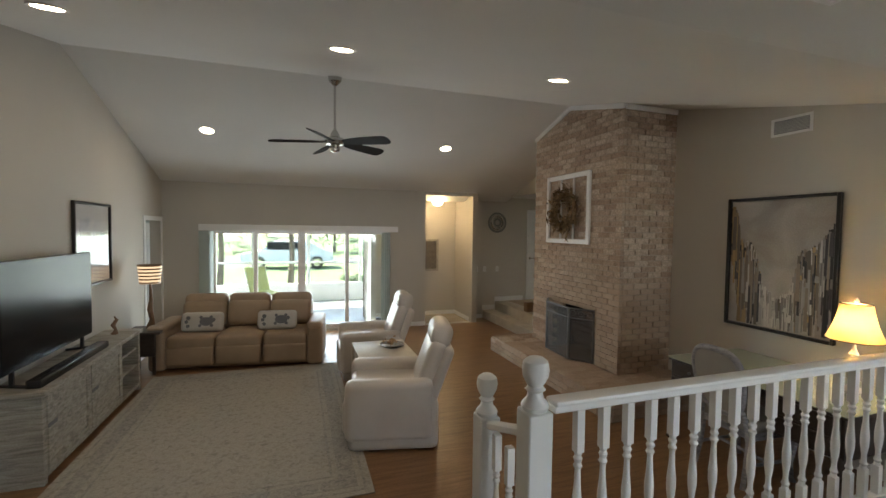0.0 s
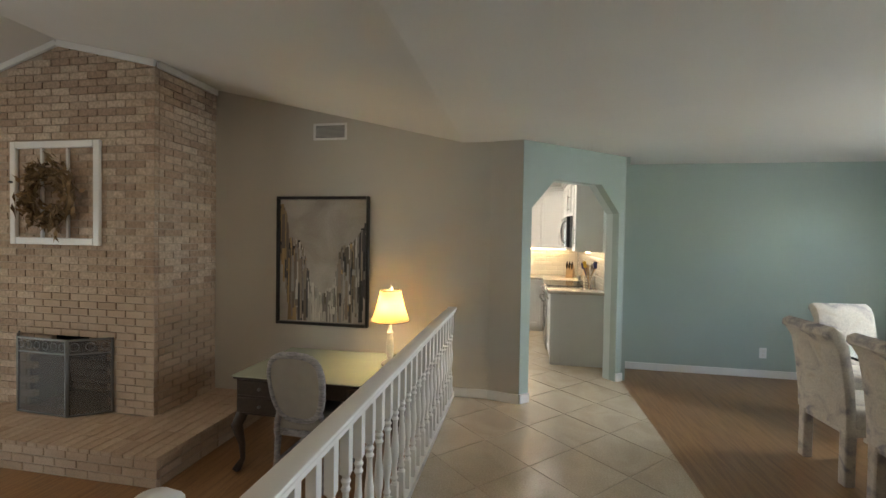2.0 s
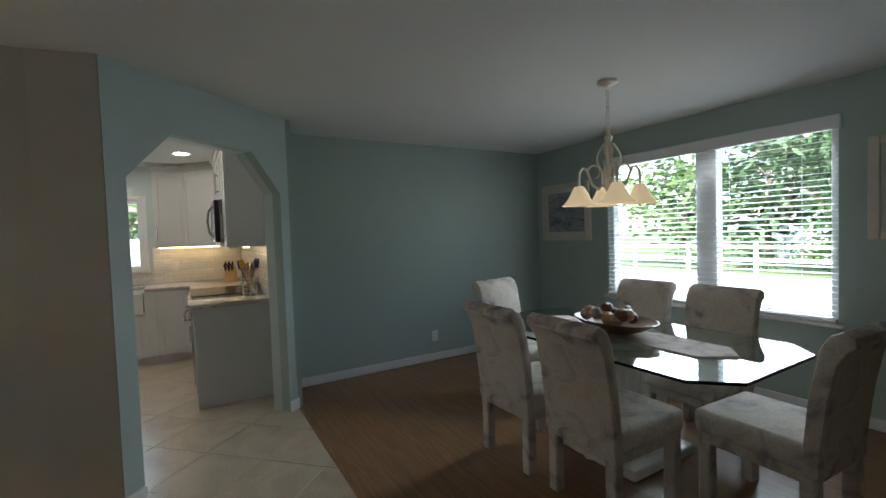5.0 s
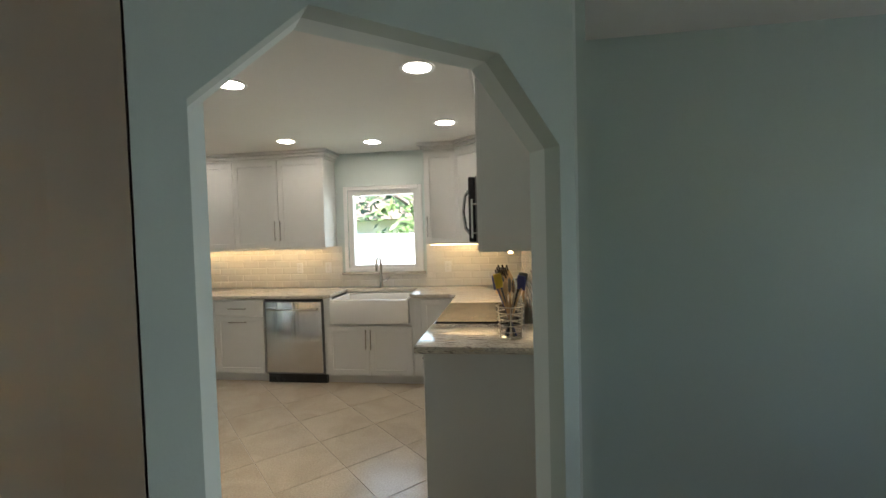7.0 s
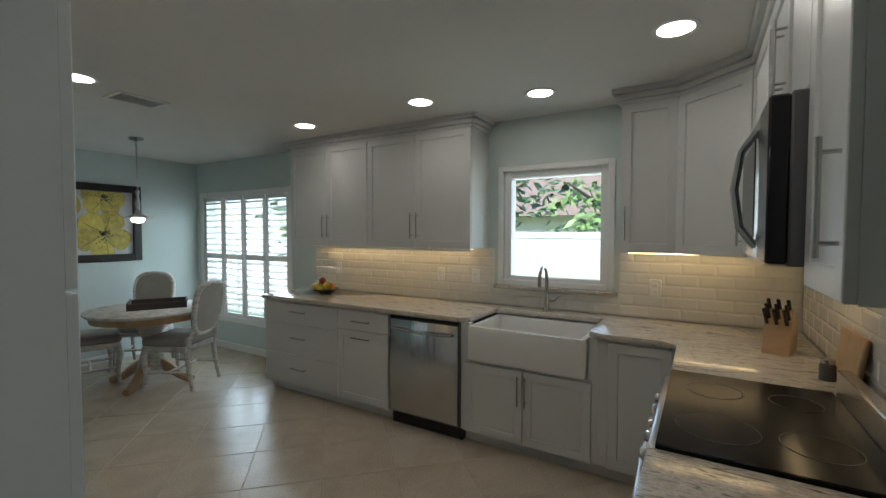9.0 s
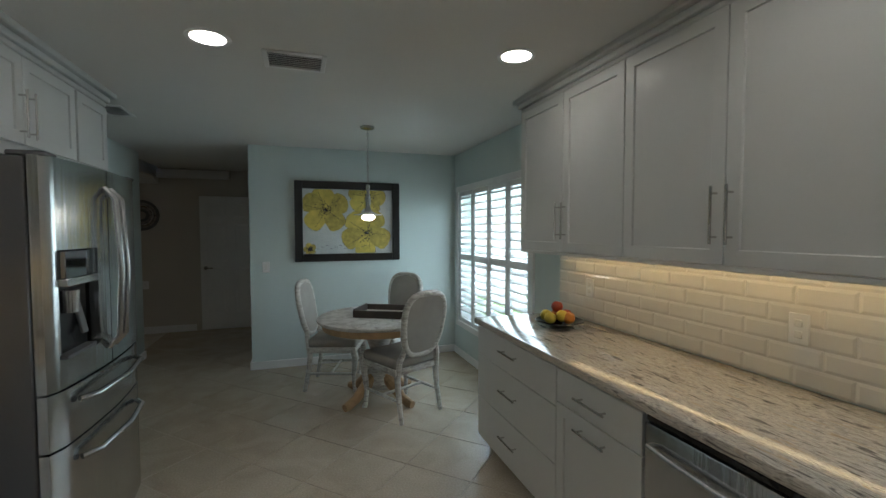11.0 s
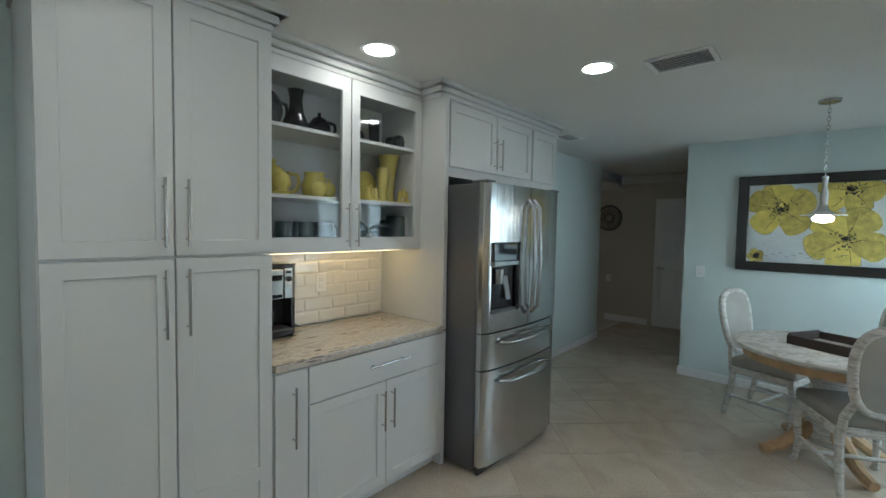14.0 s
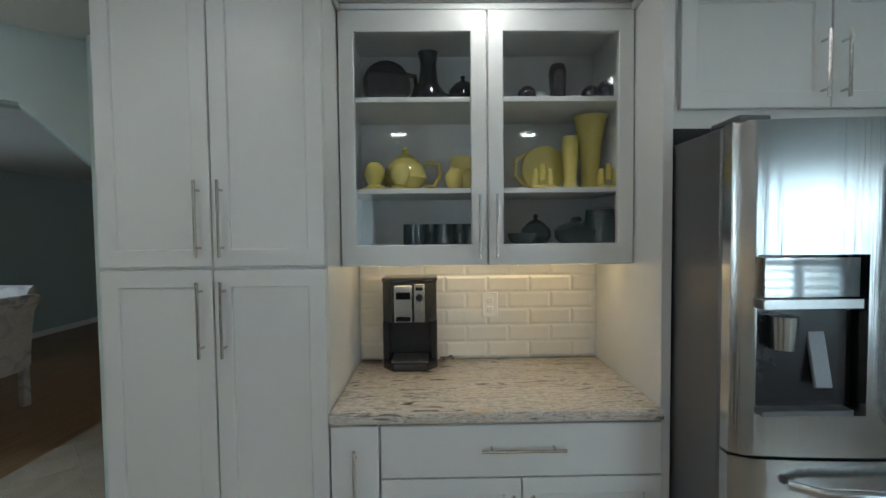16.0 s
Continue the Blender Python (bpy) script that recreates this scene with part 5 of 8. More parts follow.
crock("vase", [(0.022, 0), (0.03, 0.01), (0.02, 0.03), (0.026, 0.09), (0.03, 0.15), (0.027, 0.185)], 2.895, SH1, M_YELLOWC, "slim yellow bud vase", CX + 0.03)
crock("fluted_vase", [(0.035, 0), (0.035, 0.012), (0.03, 0.05), (0.04, 0.16), (0.055, 0.25), (0.062, 0.265)], 3.0, SH1, M_YELLOWC, "tall flared fluted yellow vase", CX - 0.03, 24)
for y in (2.77, 3.035):
    t = thing("tripod_candle_holder", pose(CX + 0.08, y + 0.11, SH1), "stepped yellow pyramid candle holder", "crockery", "cabinet crockery")
    part("base", bx(-0.035, -0.05, 0, 0.035, 0.05, 0.015, 0.003), M_YELLOWC, t)
    for k in (-1, 0, 1):
        for j in range(3):
            part("tier", turned([(0.016 - 0.002 * j, 0.015 + 0.022 * j), (0.016 - 0.002 * j, 0.037 + 0.022 * j)], 12, pose(0.0, 0.03 * k, 0.02 * (1 - abs(k)))), M_YELLOWC, t)
for k, y in enumerate((2.24, 2.30, 2.37, 2.43, 2.49)):
    crock("mug", [(0.036, 0), (0.042, 0.006), (0.042, 0.085), (0.038, 0.085), (0.036, 0.012)], y + 0.01 * (k % 2), UZ0 + 0.062, M_TEALC, "dark glazed mug on the bottom shelf", CX - 0.06 * (k % 2), extra=[("handle", jughandle(0.02, 0.07, 0.04))])
crock("bowl", [(0.03, 0), (0.05, 0.03), (0.055, 0.05), (0.05, 0.05), (0.02, 0.01)], 2.70, UZ0 + 0.062, M_TEALC, "small dark glazed bowl")
crock("sugar_bowl", pot(0.75), 2.77, UZ0 + 0.062, M_TEALC, "dark lidded sugar bowl", CX - 0.06)
crock("casserole", [(0.05, 0), (0.075, 0.03), (0.078, 0.06), (0.06, 0.075), (0.02, 0.09), (0.015, 0.105)], 2.93, UZ0 + 0.062, M_TEALC, "dark lidded casserole dish")
crock("jug", [(0.05, 0), (0.06, 0.01), (0.06, 0.09), (0.055, 0.13)], 3.04, UZ0 + 0.062, M_TEALC, "dark teal glazed jug", extra=[("handle", jughandle(0.035, 0.11, 0.055))])

# things on the counters
uc = thing("utensil_basket", pose(5.66, -0.03, GZ1), "wire basket full of spatulas and ladles", "utensils")
for k in range(6):
    r = 0.062 + 0.003 * k
    part("wire_ring", bar([(r * math.cos(a * 0.314), r * math.sin(a * 0.314), 0.005 + 0.034 * k) for a in range(20)], 0.0028, 5, closed=True), M_CREAMP, uc)
for k in range(6):
    a = k * 1.047
    part("wire_upright", bar([(0.062 * math.cos(a), 0.062 * math.sin(a), 0.005), (0.077 * math.cos(a), 0.077 * math.sin(a), 0.175)], 0.0028, 5), M_CREAMP, uc)
part("wire_scroll", bar([(-0.02, -0.085, 0.19), (-0.04, -0.09, 0.21), (-0.02, -0.095, 0.225), (0.0, -0.095, 0.20), (0.02, -0.1, 0.21), (0.05, -0.1, 0.19), (0.03, -0.1, 0.17)], 0.003, 5), M_CREAMP, uc)
M_GREYP = mat("grey_silicone", (0.12, 0.13, 0.13), 0.6)
M_BLUEP = mat("blue_silicone", (0.06, 0.07, 0.22), 0.5)
M_YELP = mat("yellow_plastic", (0.62, 0.45, 0.05), 0.4)
rngu = random.Random(3)
for k, (mt, hd) in enumerate(((M_GREYP, "spoon"), (M_GREYP, "spoon"), (M_BLUEP, "blade"), (M_YELP, "blade"), (M_PALEW, "spoon"), (M_STEEL, "ladle"), (M_BLUEP, "blade"), (M_GREYP, "blade"), (M_BLACK, "spoon"))):
    a = k * 0.7
    top = Vector((0.07 * math.cos(a), 0.07 * math.sin(a), 0.25 + 0.012 * (k % 4)))
    bot = Vector((-0.03 * math.cos(a), -0.03 * math.sin(a), 0.01))
    ut = part("utensil", bar([bot, top], 0.006, 6), M_PALEW if k % 3 == 0 else mt, uc)
    if hd == "blade":
        part("blade", tbox(bmesh.new(), (0.05, 0.008, 0.08), Matrix.Translation(top) @ pose(0, 0, 0.03, 8, 10, math.degrees(a)), 0.004), mt, ut)
    else:
        part("bowl", turned([(0.004, -0.045), (0.02, -0.035), (0.032, 0.0), (0.026, 0.03), (0.006, 0.042)], 12, Matrix.Translation(top) @ pose(0, 0, 0.03, 0, 12, math.degrees(a)) @ Matrix.Diagonal((1, 0.35, 1, 1))), mt, ut)
kb = thing("knife_block", facing(7.45, 0.0, GZ1, -1, 0.3), "slanted pale wooden knife block full of knives", "knife block")
bm = prism(bmesh.new(), [(-0.11, 0), (0.09, 0), (0.11, 0.14), (-0.02, 0.22)], -0.055, 0.055)
bmesh.ops.transform(bm, matrix=pose(0, 0, 0, 90, 0, 90), verts=bm.verts)
bmesh.ops.recalc_face_normals(bm, faces=bm.faces)
part("block", bm, M_PALEW, kb)
for k in range(9):
    x, s = -0.04 + 0.04 * (k % 3), k // 3
    base = Vector((x, -0.06 + 0.045 * s - 0.02, 0.17 + 0.02 * s - 0.02))
    part("knife_handle", bar([base, base + Vector((0, -0.07, 0.075))], 0.009, 6), M_BLACK, kb)
sm = thing("spice_jar", pose(7.0, -0.10, GZ1), "small glass and steel jar by the range", "jar")
part("jar", turned([(0.028, 0), (0.028, 0.06), (0.022, 0.07)], 14), M_GREYP, sm)
part("lid", turned([(0.024, 0.07), (0.024, 0.085)], 14), M_NICKEL, sm)
cb = solo("cutting_board", tbox(bmesh.new(), (0.30, 0.018, 0.22), pose(6.95, -0.155, GZ1 + 0.107, 8), 0.006), M_PALEW, "pale wooden cutting board against the backsplash", "cutting board")
fb = thing("fruit_bowl", pose(7.76, 3.56, GZ1), "dark bowl of lemons, apples and oranges", "fruit bowl")
part("bowl", turned([(0.05, 0), (0.11, 0.02), (0.15, 0.04), (0.145, 0.044), (0.09, 0.024), (0.01, 0.014)], 24), M_BLACKC, fb)
M_LEM, M_ORA, M_APP = mat("lemon_skin", (0.62, 0.47, 0.06), 0.4, bump=0.2), mat("orange_skin", (0.60, 0.22, 0.03), 0.4, bump=0.2), mat("apple_skin", (0.40, 0.06, 0.03), 0.3, var=0.25)
for x, y, z, mt in ((-0.06, 0.06, 0.065, M_LEM), (-0.075, -0.01, 0.06, M_LEM), (0.02, -0.07, 0.065, M_ORA), (0.06, 0.02, 0.065, M_APP), (0.0, 0.03, 0.12, M_APP), (-0.01, -0.04, 0.075, M_LEM), (0.03, 0.08, 0.06, M_ORA)):
    part("fruit", turned([(0.004, -0.038), (0.022, -0.03), (0.036, -0.008), (0.036, 0.01), (0.022, 0.032), (0.006, 0.034)], 14, pose(x, y, z, 20 * x * 50, 15)), mt, fb)


# ---- lamps of the place ----
def downlight(x, y, z, tilt=0.0, label="white recessed ceiling downlight, lit", lens=M_LIGHT):
    d = thing("recessed_light", pose(x, y, z, tilt), label, "ceiling light", "recessed lights")
    part("trim_ring", turned([(0.078, -0.004), (0.10, -0.006), (0.102, -0.001), (0.10, 0.004), (0.078, 0.004)], 28), M_TRIM, d)
    part("lens", turned([(0.078, -0.002), (0.03, -0.003), (0.001, -0.003)], 28), lens, d, "glowing lens")
    return d


for x, y in ((5.74, 1.63), (5.72, 0.46), (6.95, 0.47), (7.51, 1.285), (7.27, 2.08), (7.32, 3.32), (5.82, 3.58), (5.06, 2.64)):
    downlight(x, y, H - 0.001, lens=M_LIGHTK)
tn, tf = math.degrees(math.atan2(ZR - H, YR - YC)), math.degrees(math.atan2(ZF - ZR, YF - YR))
for x, y in ((-1.55, 3.12), (0.14, 3.12), (1.93, 3.12)):
    downlight(x, y, roof_z(y) - 0.004, tn)
for x, y in ((-1.31, 6.45), (2.07, 6.45)):
    downlight(x, y, roof_z(y) - 0.004, tf)
# strips under the wall cabinets
LED = glow("lit_led_strip", (1.0, 0.70, 0.34), 2.6)
for m, w in ((pose(UF + 0.17, 3.85, UZ0 - 0.004, 0, 0, -90), 1.86), (pose(UF + 0.17, 0.78, UZ0 - 0.004, 0, 0, -90), 0.75), (pose(7.36, VF - 0.16, UZ0 - 0.004, 0, 0, 180), 0.55), (pose(6.0, VF - 0.16, UZ0 - 0.004, 0, 0, 180), 0.28), (pose(GX - 0.16, 2.11, UZ0 - 0.004, 0, 0, 90), 1.05)):
    solo("under_cabinet_light", bx(0, -0.012, -0.008, w, 0.012, 0.0, 0.002), LED, "warm lit strip under the wall cabinet", "strip light", m, "under-cabinet lights")


def grille(name, m, w, h, n, label, dark=True):
    v = thing(name, m, label, "vent")
    part("backing", bx(-w / 2 + 0.02, -h / 2 + 0.02, -0.004, w / 2 - 0.02, h / 2 - 0.02, -0.001), M_STEELD, v)
    bm = bmesh.new()
    for a, b, c, d in ((-w / 2, -h / 2, -w / 2 + 0.025, h / 2), (w / 2 - 0.025, -h / 2, w / 2, h / 2), (-w / 2 + 0.025, -h / 2, w / 2 - 0.025, -h / 2 + 0.025), (-w / 2 + 0.025, h / 2 - 0.025, w / 2 - 0.025, h / 2)):
        box(bm, a, b, -0.012, c, d, -0.001, 0.003)
    part("frame", bm, M_TRIM, v)
    for k in range(n):
        y = -h / 2 + 0.03 + (h - 0.06) * (k + 0.5) / n
        part("slat", tbox(bmesh.new(), (w - 0.05, (h - 0.06) / n * 0.34, 0.002), pose(0, y, -0.008, 40)), M_TRIM, v)
    return v


grille("ceiling_vent", pose(6.21, 3.745, H - 0.001), 0.32, 0.24, 7, "white slatted ceiling air vent")
grille("ceiling_vent", pose(4.89, 5.17, H - 0.001, 0, 0, 90), 0.31, 0.2, 6, "small white ceiling air vent by the hall")
grille("ceiling_vent", pose(1.60, 0.94, H - 0.001, 0, 0, 0), 0.30, 0.20, 6, "beige ceiling air vent over the walkway")
grille("wall_vent", pose(XE - 0.001, 2.725, 2.578) @ pose(0, 0, 0, 0, 90, 0) @ pose(0, 0, 0, 0, 0, 90) @ pose(0, 0, 0, 0, 0, 0), 0.36, 0.17, 9, "white wall air vent high beside the chimney")

# ---- living room ----
def cushion(name, parent, m, size, material, bev=0.05, label=""):
    return part(name, tbox(bmesh.new(), size, m, bev, 4), material, parent, label)


rug = solo("area_rug", bx(-1.90, 2.97, LF + 0.001, 0.37, 6.20, LF + 0.013, 0.004), M_RUG, "faded cream and grey patterned area rug", "rug")
M_RUGB = ramp_mat("faded_rug_border", [(0.3, (0.24, 0.235, 0.22)), (0.5, (0.36, 0.345, 0.31)), (0.7, (0.43, 0.41, 0.36))], 0.95, scale=30.0, distort=0.9, bump=0.5, detail=12)
for inset, wide in ((0.05, 0.02), (0.11, 0.13), (0.28, 0.02)):
    bm = bmesh.new()
    x0, y0, x1, y1 = -1.90 + inset, 2.97 + inset, 0.37 - inset, 6.20 - inset
    for a, b, c, d in ((x0, y0, x1, y0 + wide), (x0, y1 - wide, x1, y1), (x0, y0 + wide, x0 + wide, y1 - wide), (x1 - wide, y0 + wide, x1, y1 - wide)):
        box(bm, a, b, LF + 0.010, c, d, LF + 0.0145)
    part("border", bm, M_RUGB, rug, "worn grey border band")
so = thing("reclining_sofa", pose(-0.93, 6.32, LF, 0, 0, -7) @ Matrix.Diagonal((1.04, 1, 1.03, 1)), "tan leather three-seat reclining sofa", "sofa")
for k in (-1, 0, 1):
    x = 0.58 * k
    cushion("seat", so, pose(x, 0.30, 0.36), (0.565, 0.66, 0.19), M_TAN, 0.06)
    cushion("footrest", so, pose(x, 0.005, 0.19), (0.56, 0.10, 0.26), M_TAN, 0.04)
    cushion("backrest", so, pose(x, 0.66, 0.63, -10), (0.57, 0.24, 0.36), M_TAN, 0.08)
    cushion("headrest", so, pose(x, 0.74, 0.80, -8), (0.565, 0.22, 0.22), M_TAN, 0.08)
for s in (-1, 1):
    cushion("armrest", so, pose(s * 0.965, 0.38, 0.28), (0.20, 0.84, 0.54), M_TAN, 0.05)
    cushion("arm_pad", so, pose(s * 0.965, 0.34, 0.545), (0.215, 0.78, 0.11), M_TAN, 0.05)
part("base", bx(-1.04, 0.03, 0.02, 1.04, 0.85, 0.16, 0.02), M_TAN, so)
part("back_shell", bx(-0.87, 0.72, 0.1, 0.87, 0.90, 0.78, 0.04, seg=2), M_TAN, so)
M_INK = mat("grey_printed_ink", (0.16, 0.16, 0.17), 0.9, var=0.2)
for x, yy in ((-1.37, 6.66), (-0.39, 6.55)):
    pl = thing("throw_pillow", pose(x - 0.05, yy, LF + 0.60, -14, 0, -6), "white lumbar pillow with grey turtle print", "pillow", "sofa pillows")
    cushion("cover", pl, pose(0, 0, 0), (0.54, 0.13, 0.27), mat("white_cotton", (0.52, 0.50, 0.46), 0.9, var=0.05, bump=0.3), 0.06)
    bm = turned([(0.075, -0.002), (0.075, 0.002), (0.001, 0.003)], 18, pose(0.06, -0.067, 0.0, 90) @ Matrix.Diagonal((1.15, 0.8, 1, 1)))
    for dx, dz, r in ((0.15, 0.02, 0.028), (0.12, 0.06, 0.022), (-0.01, 0.06, 0.022), (-0.02, -0.055, 0.022), (0.13, -0.055, 0.022), (-0.17, 0.05, 0.03), (-0.19, 0.0, 0.025), (-0.17, -0.06, 0.025)):
        lathe(bm, [(r, -0.001), (r, 0.001)], 10, pose(dx, -0.066, dz, 90))
    part("printed_turtle", bm, M_INK, pl, "grey printed turtle and shells")


def recliner(m):
    r = thing("recliner", m, "cream leather swivel recliner with rolled headrest", "recliner", "cream recliners")
    cushion("base", r, pose(0, 0.02, 0.225), (0.76, 0.78, 0.43), M_CREAM, 0.05)
    cushion("seat", r, pose(0, -0.06, 0.45), (0.52, 0.66, 0.17), M_CREAM, 0.06)
    for s in (-1, 1):
        cushion("armrest", r, pose(s * 0.325, -0.02, 0.36), (0.17, 0.76, 0.52), M_CREAM, 0.06)
    cushion("backrest", r, pose(0, 0.34, 0.66, -20), (0.56, 0.16, 0.56), M_CREAM, 0.07)
    cushion("back_panel", r, pose(0, 0.43, 0.62, -20), (0.60, 0.10, 0.54), M_CREAM, 0.05)
    cushion("headrest", r, pose(0, 0.45, 0.96, -14), (0.50, 0.20, 0.24), M_CREAM, 0.09)
    cushion("footrest", r, pose(0, -0.39, 0.26), (0.54, 0.08, 0.30), M_CREAM, 0.04)
    part("swivel_base", turned([(0.30, 0.0), (0.30, 0.03), (0.06, 0.045), (0.06, 0.08)], 24), M_DARKW, r)
    return r


rc = recliner(facing(0.68, 3.87, LF, -1, 0.22))
copy_thing(rc, facing(0.76, 5.68, LF, -1, 0.05))
tb2 = thing("side_table", pose(0.76, 4.76, LF), "cream painted square side table between recliners", "side table")
part("tabletop", bx(-0.31, -0.37, 0.53, 0.31, 0.37, 0.56, 0.008, seg=2), M_CREAMP, tb2)
part("apron", bx(-0.28, -0.34, 0.40, 0.28, 0.34, 0.53, 0.003), M_CREAMP, tb2)
for sx in (-1, 1):
    for sy in (-1, 1):
        part("leg", bx(sx * 0.28 - 0.03, sy * 0.34 - 0.03, 0, sx * 0.28 + 0.03, sy * 0.34 + 0.03, 0.53, 0.004), M_CREAMP, tb2)
part("drawer", bx(-0.295, -0.26, 0.42, -0.281, 0.26, 0.515, 0.003), M_CREAMP, tb2)
dsh = thing("silver_dish", pose(0.88, 4.82, LF + 0.56), "round glass dish with dried flowers on the table", "dish")
part("dish", turned([(0.05, 0), (0.10, 0.012), (0.14, 0.03), (0.135, 0.034), (0.03, 0.012)], 24), M_NICKEL, dsh)
bm = bmesh.new()
rngd = random.Random(9)
for k in range(26):
    a, r = rngd.random() * 6.28, rngd.random() * 0.11
    tbox(bm, (0.035, 0.018, 0.006), pose(r * math.cos(a), r * math.sin(a), 0.035 + rngd.random() * 0.06, rngd.random() * 90, rngd.random() * 60, rngd.random() * 360), 0.002)
part("dried_flowers", bm, M_PALEW, dsh)

# television wall
cs = thing("tv_console", pose(XW + 0.01, 3.78, LF, 0, 0, 90), "long weathered grey-white wooden media console", "media console")
CW, CDp, CHh = 2.05, 0.36, 0.72


def cpart(nm, *a, lab="", **k):
    """A part of the console: its front, towards the room, at y = -depth."""
    return part(nm, bx(*a, **k), M_WEATHER, cs, lab)


cpart("tabletop", -0.03, -CDp - 0.03, CHh - 0.04, CW + 0.03, 0, CHh, 0.006)
cpart("side", 0.0, -CDp, 0.0, 0.05, 0, CHh - 0.04, 0.004)
cpart("side", CW - 0.05, -CDp, 0.0, CW, 0, CHh - 0.04, 0.004)
cpart("back", 0.05, -0.02, 0.05, CW - 0.05, 0, CHh - 0.04)
cpart("bottom", 0.05, -CDp, 0.05, CW - 0.05, -0.02, 0.09, 0.003)
for x in (1.47,):
    cpart("divider", x, -CDp, 0.09, x + 0.04, -0.02, CHh - 0.04, 0.003)
for z in (0.29, 0.49):
    cpart("shelf", 1.51, -CDp + 0.02, z, CW - 0.05, -0.02, z + 0.025, 0.002)
for x0, x1 in ((0.05, 0.75), (0.77, 1.47)):
    d = part("door", frame_ring(bmesh.new(), x0, 0.09, x1, CHh - 0.05, -CDp - 0.012, -CDp + 0.012, 0.07, 0.003), M_WEATHER, cs)
    for k in range(3):
        z0 = 0.16 + 0.147 * k
        part("board", bx(x0 + 0.07, -CDp - 0.002, z0, x1 - 0.07, -CDp + 0.01, z0 + 0.144, 0.003), M_WEATHER, d)
    part("hinge_strap", bx(x0 - 0.005, -CDp - 0.016, 0.42, x0 + 0.12, -CDp - 0.011, 0.45, 0.001), M_IRON, d)
tv = thing("television", pose(XW + 0.14, 4.45, LF + CHh, 0, 0, 90), "large black flat-screen television on the console", "television")
part("bezel", bx(-0.71, -0.02, 0.12, 0.71, 0.03, 0.94, 0.006), M_BLACK, tv)
part("screen", bx(-0.70, -0.024, 0.135, 0.70, -0.019, 0.93, 0.001), M_SCREEN, tv)
for s in (-0.55, 0.55):
    part("foot", tbox(bmesh.new(), (0.03, 0.26, 0.02), pose(s, 0.0, 0.01, 0, 0, 20 * (1 if s > 0 else -1)), 0.004), M_BLACK, tv)
    part("foot_neck", bx(s - 0.012, -0.01, 0.015, s + 0.012, 0.015, 0.13), M_BLACK, tv)
sb = solo("soundbar", bx(-0.60, -0.05, 0, 0.60, 0.05, 0.065, 0.012, seg=2), M_BLACK, "long black soundbar below the television", "soundbar", pose(XW + 0.30, 4.42, LF + CHh, 0, 0, 90))
solo("set_top_box", bx(-0.06, -0.05, 0, 0.06, 0.05, 0.04, 0.006), M_BLACK, "small black media box on the console", "media box", pose(XW + 0.29, 4.0, LF + CHh, 0, 0, 90))


def picture(name, m, w, h, fw, fmat, label, art=None, matte=0.0, depth=0.035, glazed=False):
    """A framed picture, its face towards -y of its own."""
    p = thing(name, m, label, "picture")
    part("frame", frame_ring(bmesh.new(), -w / 2, -h / 2, w / 2, h / 2, -depth, -0.002, fw, 0.006), fmat, p)
    part("backing", bx(-w / 2 + fw * 0.7, -0.012, -h / 2 + fw * 0.7, w / 2 - fw * 0.7, -0.004, h / 2 - fw * 0.7), art if art and not matte else M_PORC, p)
    if matte:
        a = matte
        part("print", bx(-w / 2 + fw + a, -0.014, -h / 2 + fw + a, w / 2 - fw - a, -0.011, h / 2 - fw - a), art, p)
    if glazed:
        g = part("glass", bx(-w / 2 + fw * 0.9, -0.02, -h / 2 + fw * 0.9, w / 2 - fw * 0.9, -0.018, h / 2 - fw * 0.9), M_PICGLASS, p)
        g.visible_shadow = False
    return p


ART_SEA = ramp_mat("muted_beach_print", [(0.3, (0.12, 0.14, 0.17)), (0.5, (0.34, 0.37, 0.40)), (0.65, (0.50, 0.47, 0.42)), (0.8, (0.24, 0.20, 0.18))], 0.6, scale=7, stretch=(1, 1, 2.2), distort=1.0)
ART_BIRD = ramp_mat("grey_blue_print", [(0.35, (0.62, 0.61, 0.58)), (0.55, (0.55, 0.56, 0.57)), (0.75, (0.30, 0.34, 0.40))], 0.6, scale=6, distort=0.5)
picture("framed_print", pose(XW, 5.62, 1.365, 0, 0, 90), 0.90, 0.905, 0.03, M_FRAMEB, "black-framed grey print behind glass", ART_BIRD, 0.13, glazed=True)
# corner: end table with striped lamp
et = thing("end_table", pose(-2.06, 6.50, LF), "dark wooden end table with tapered body", "end table")
part("tabletop", bx(-0.2, -0.24, 0.54, 0.22, 0.24, 0.57, 0.006), M_DARKW, et)
part("body", bx(-0.14, -0.16, 0.24, 0.14, 0.16, 0.54, 0.004), M_DARKW, et)
for sx in (-1, 1):
    for sy in (-1, 1):
        part("leg", bx(sx * 0.13 - 0.018, sy * 0.15 - 0.018, 0, sx * 0.13 + 0.018, sy * 0.15 + 0.018, 0.24, 0.003), M_DARKW, et)
M_STRIPE = glow("lit_wicker_shade", (0.50, 0.36, 0.22), 0.2)
tl = thing("table_lamp", pose(-2.02, 6.56, LF + 0.57), "driftwood table lamp with banded wicker shade", "table lamp")
part("stem", bar([(0, 0, 0), (0.015, 0, 0.12), (-0.01, 0.01, 0.25), (0.008, 0, 0.38), (0, 0, 0.60)], [0.06, 0.028, 0.034, 0.024, 0.012], 10), M_MIDW, tl)
shd = part("shade", turned([(0.118, 0.60), (0.14, 0.84), (0.137, 0.84), (0.115, 0.60)], 28), M_STRIPE, tl, "glowing wicker shade")
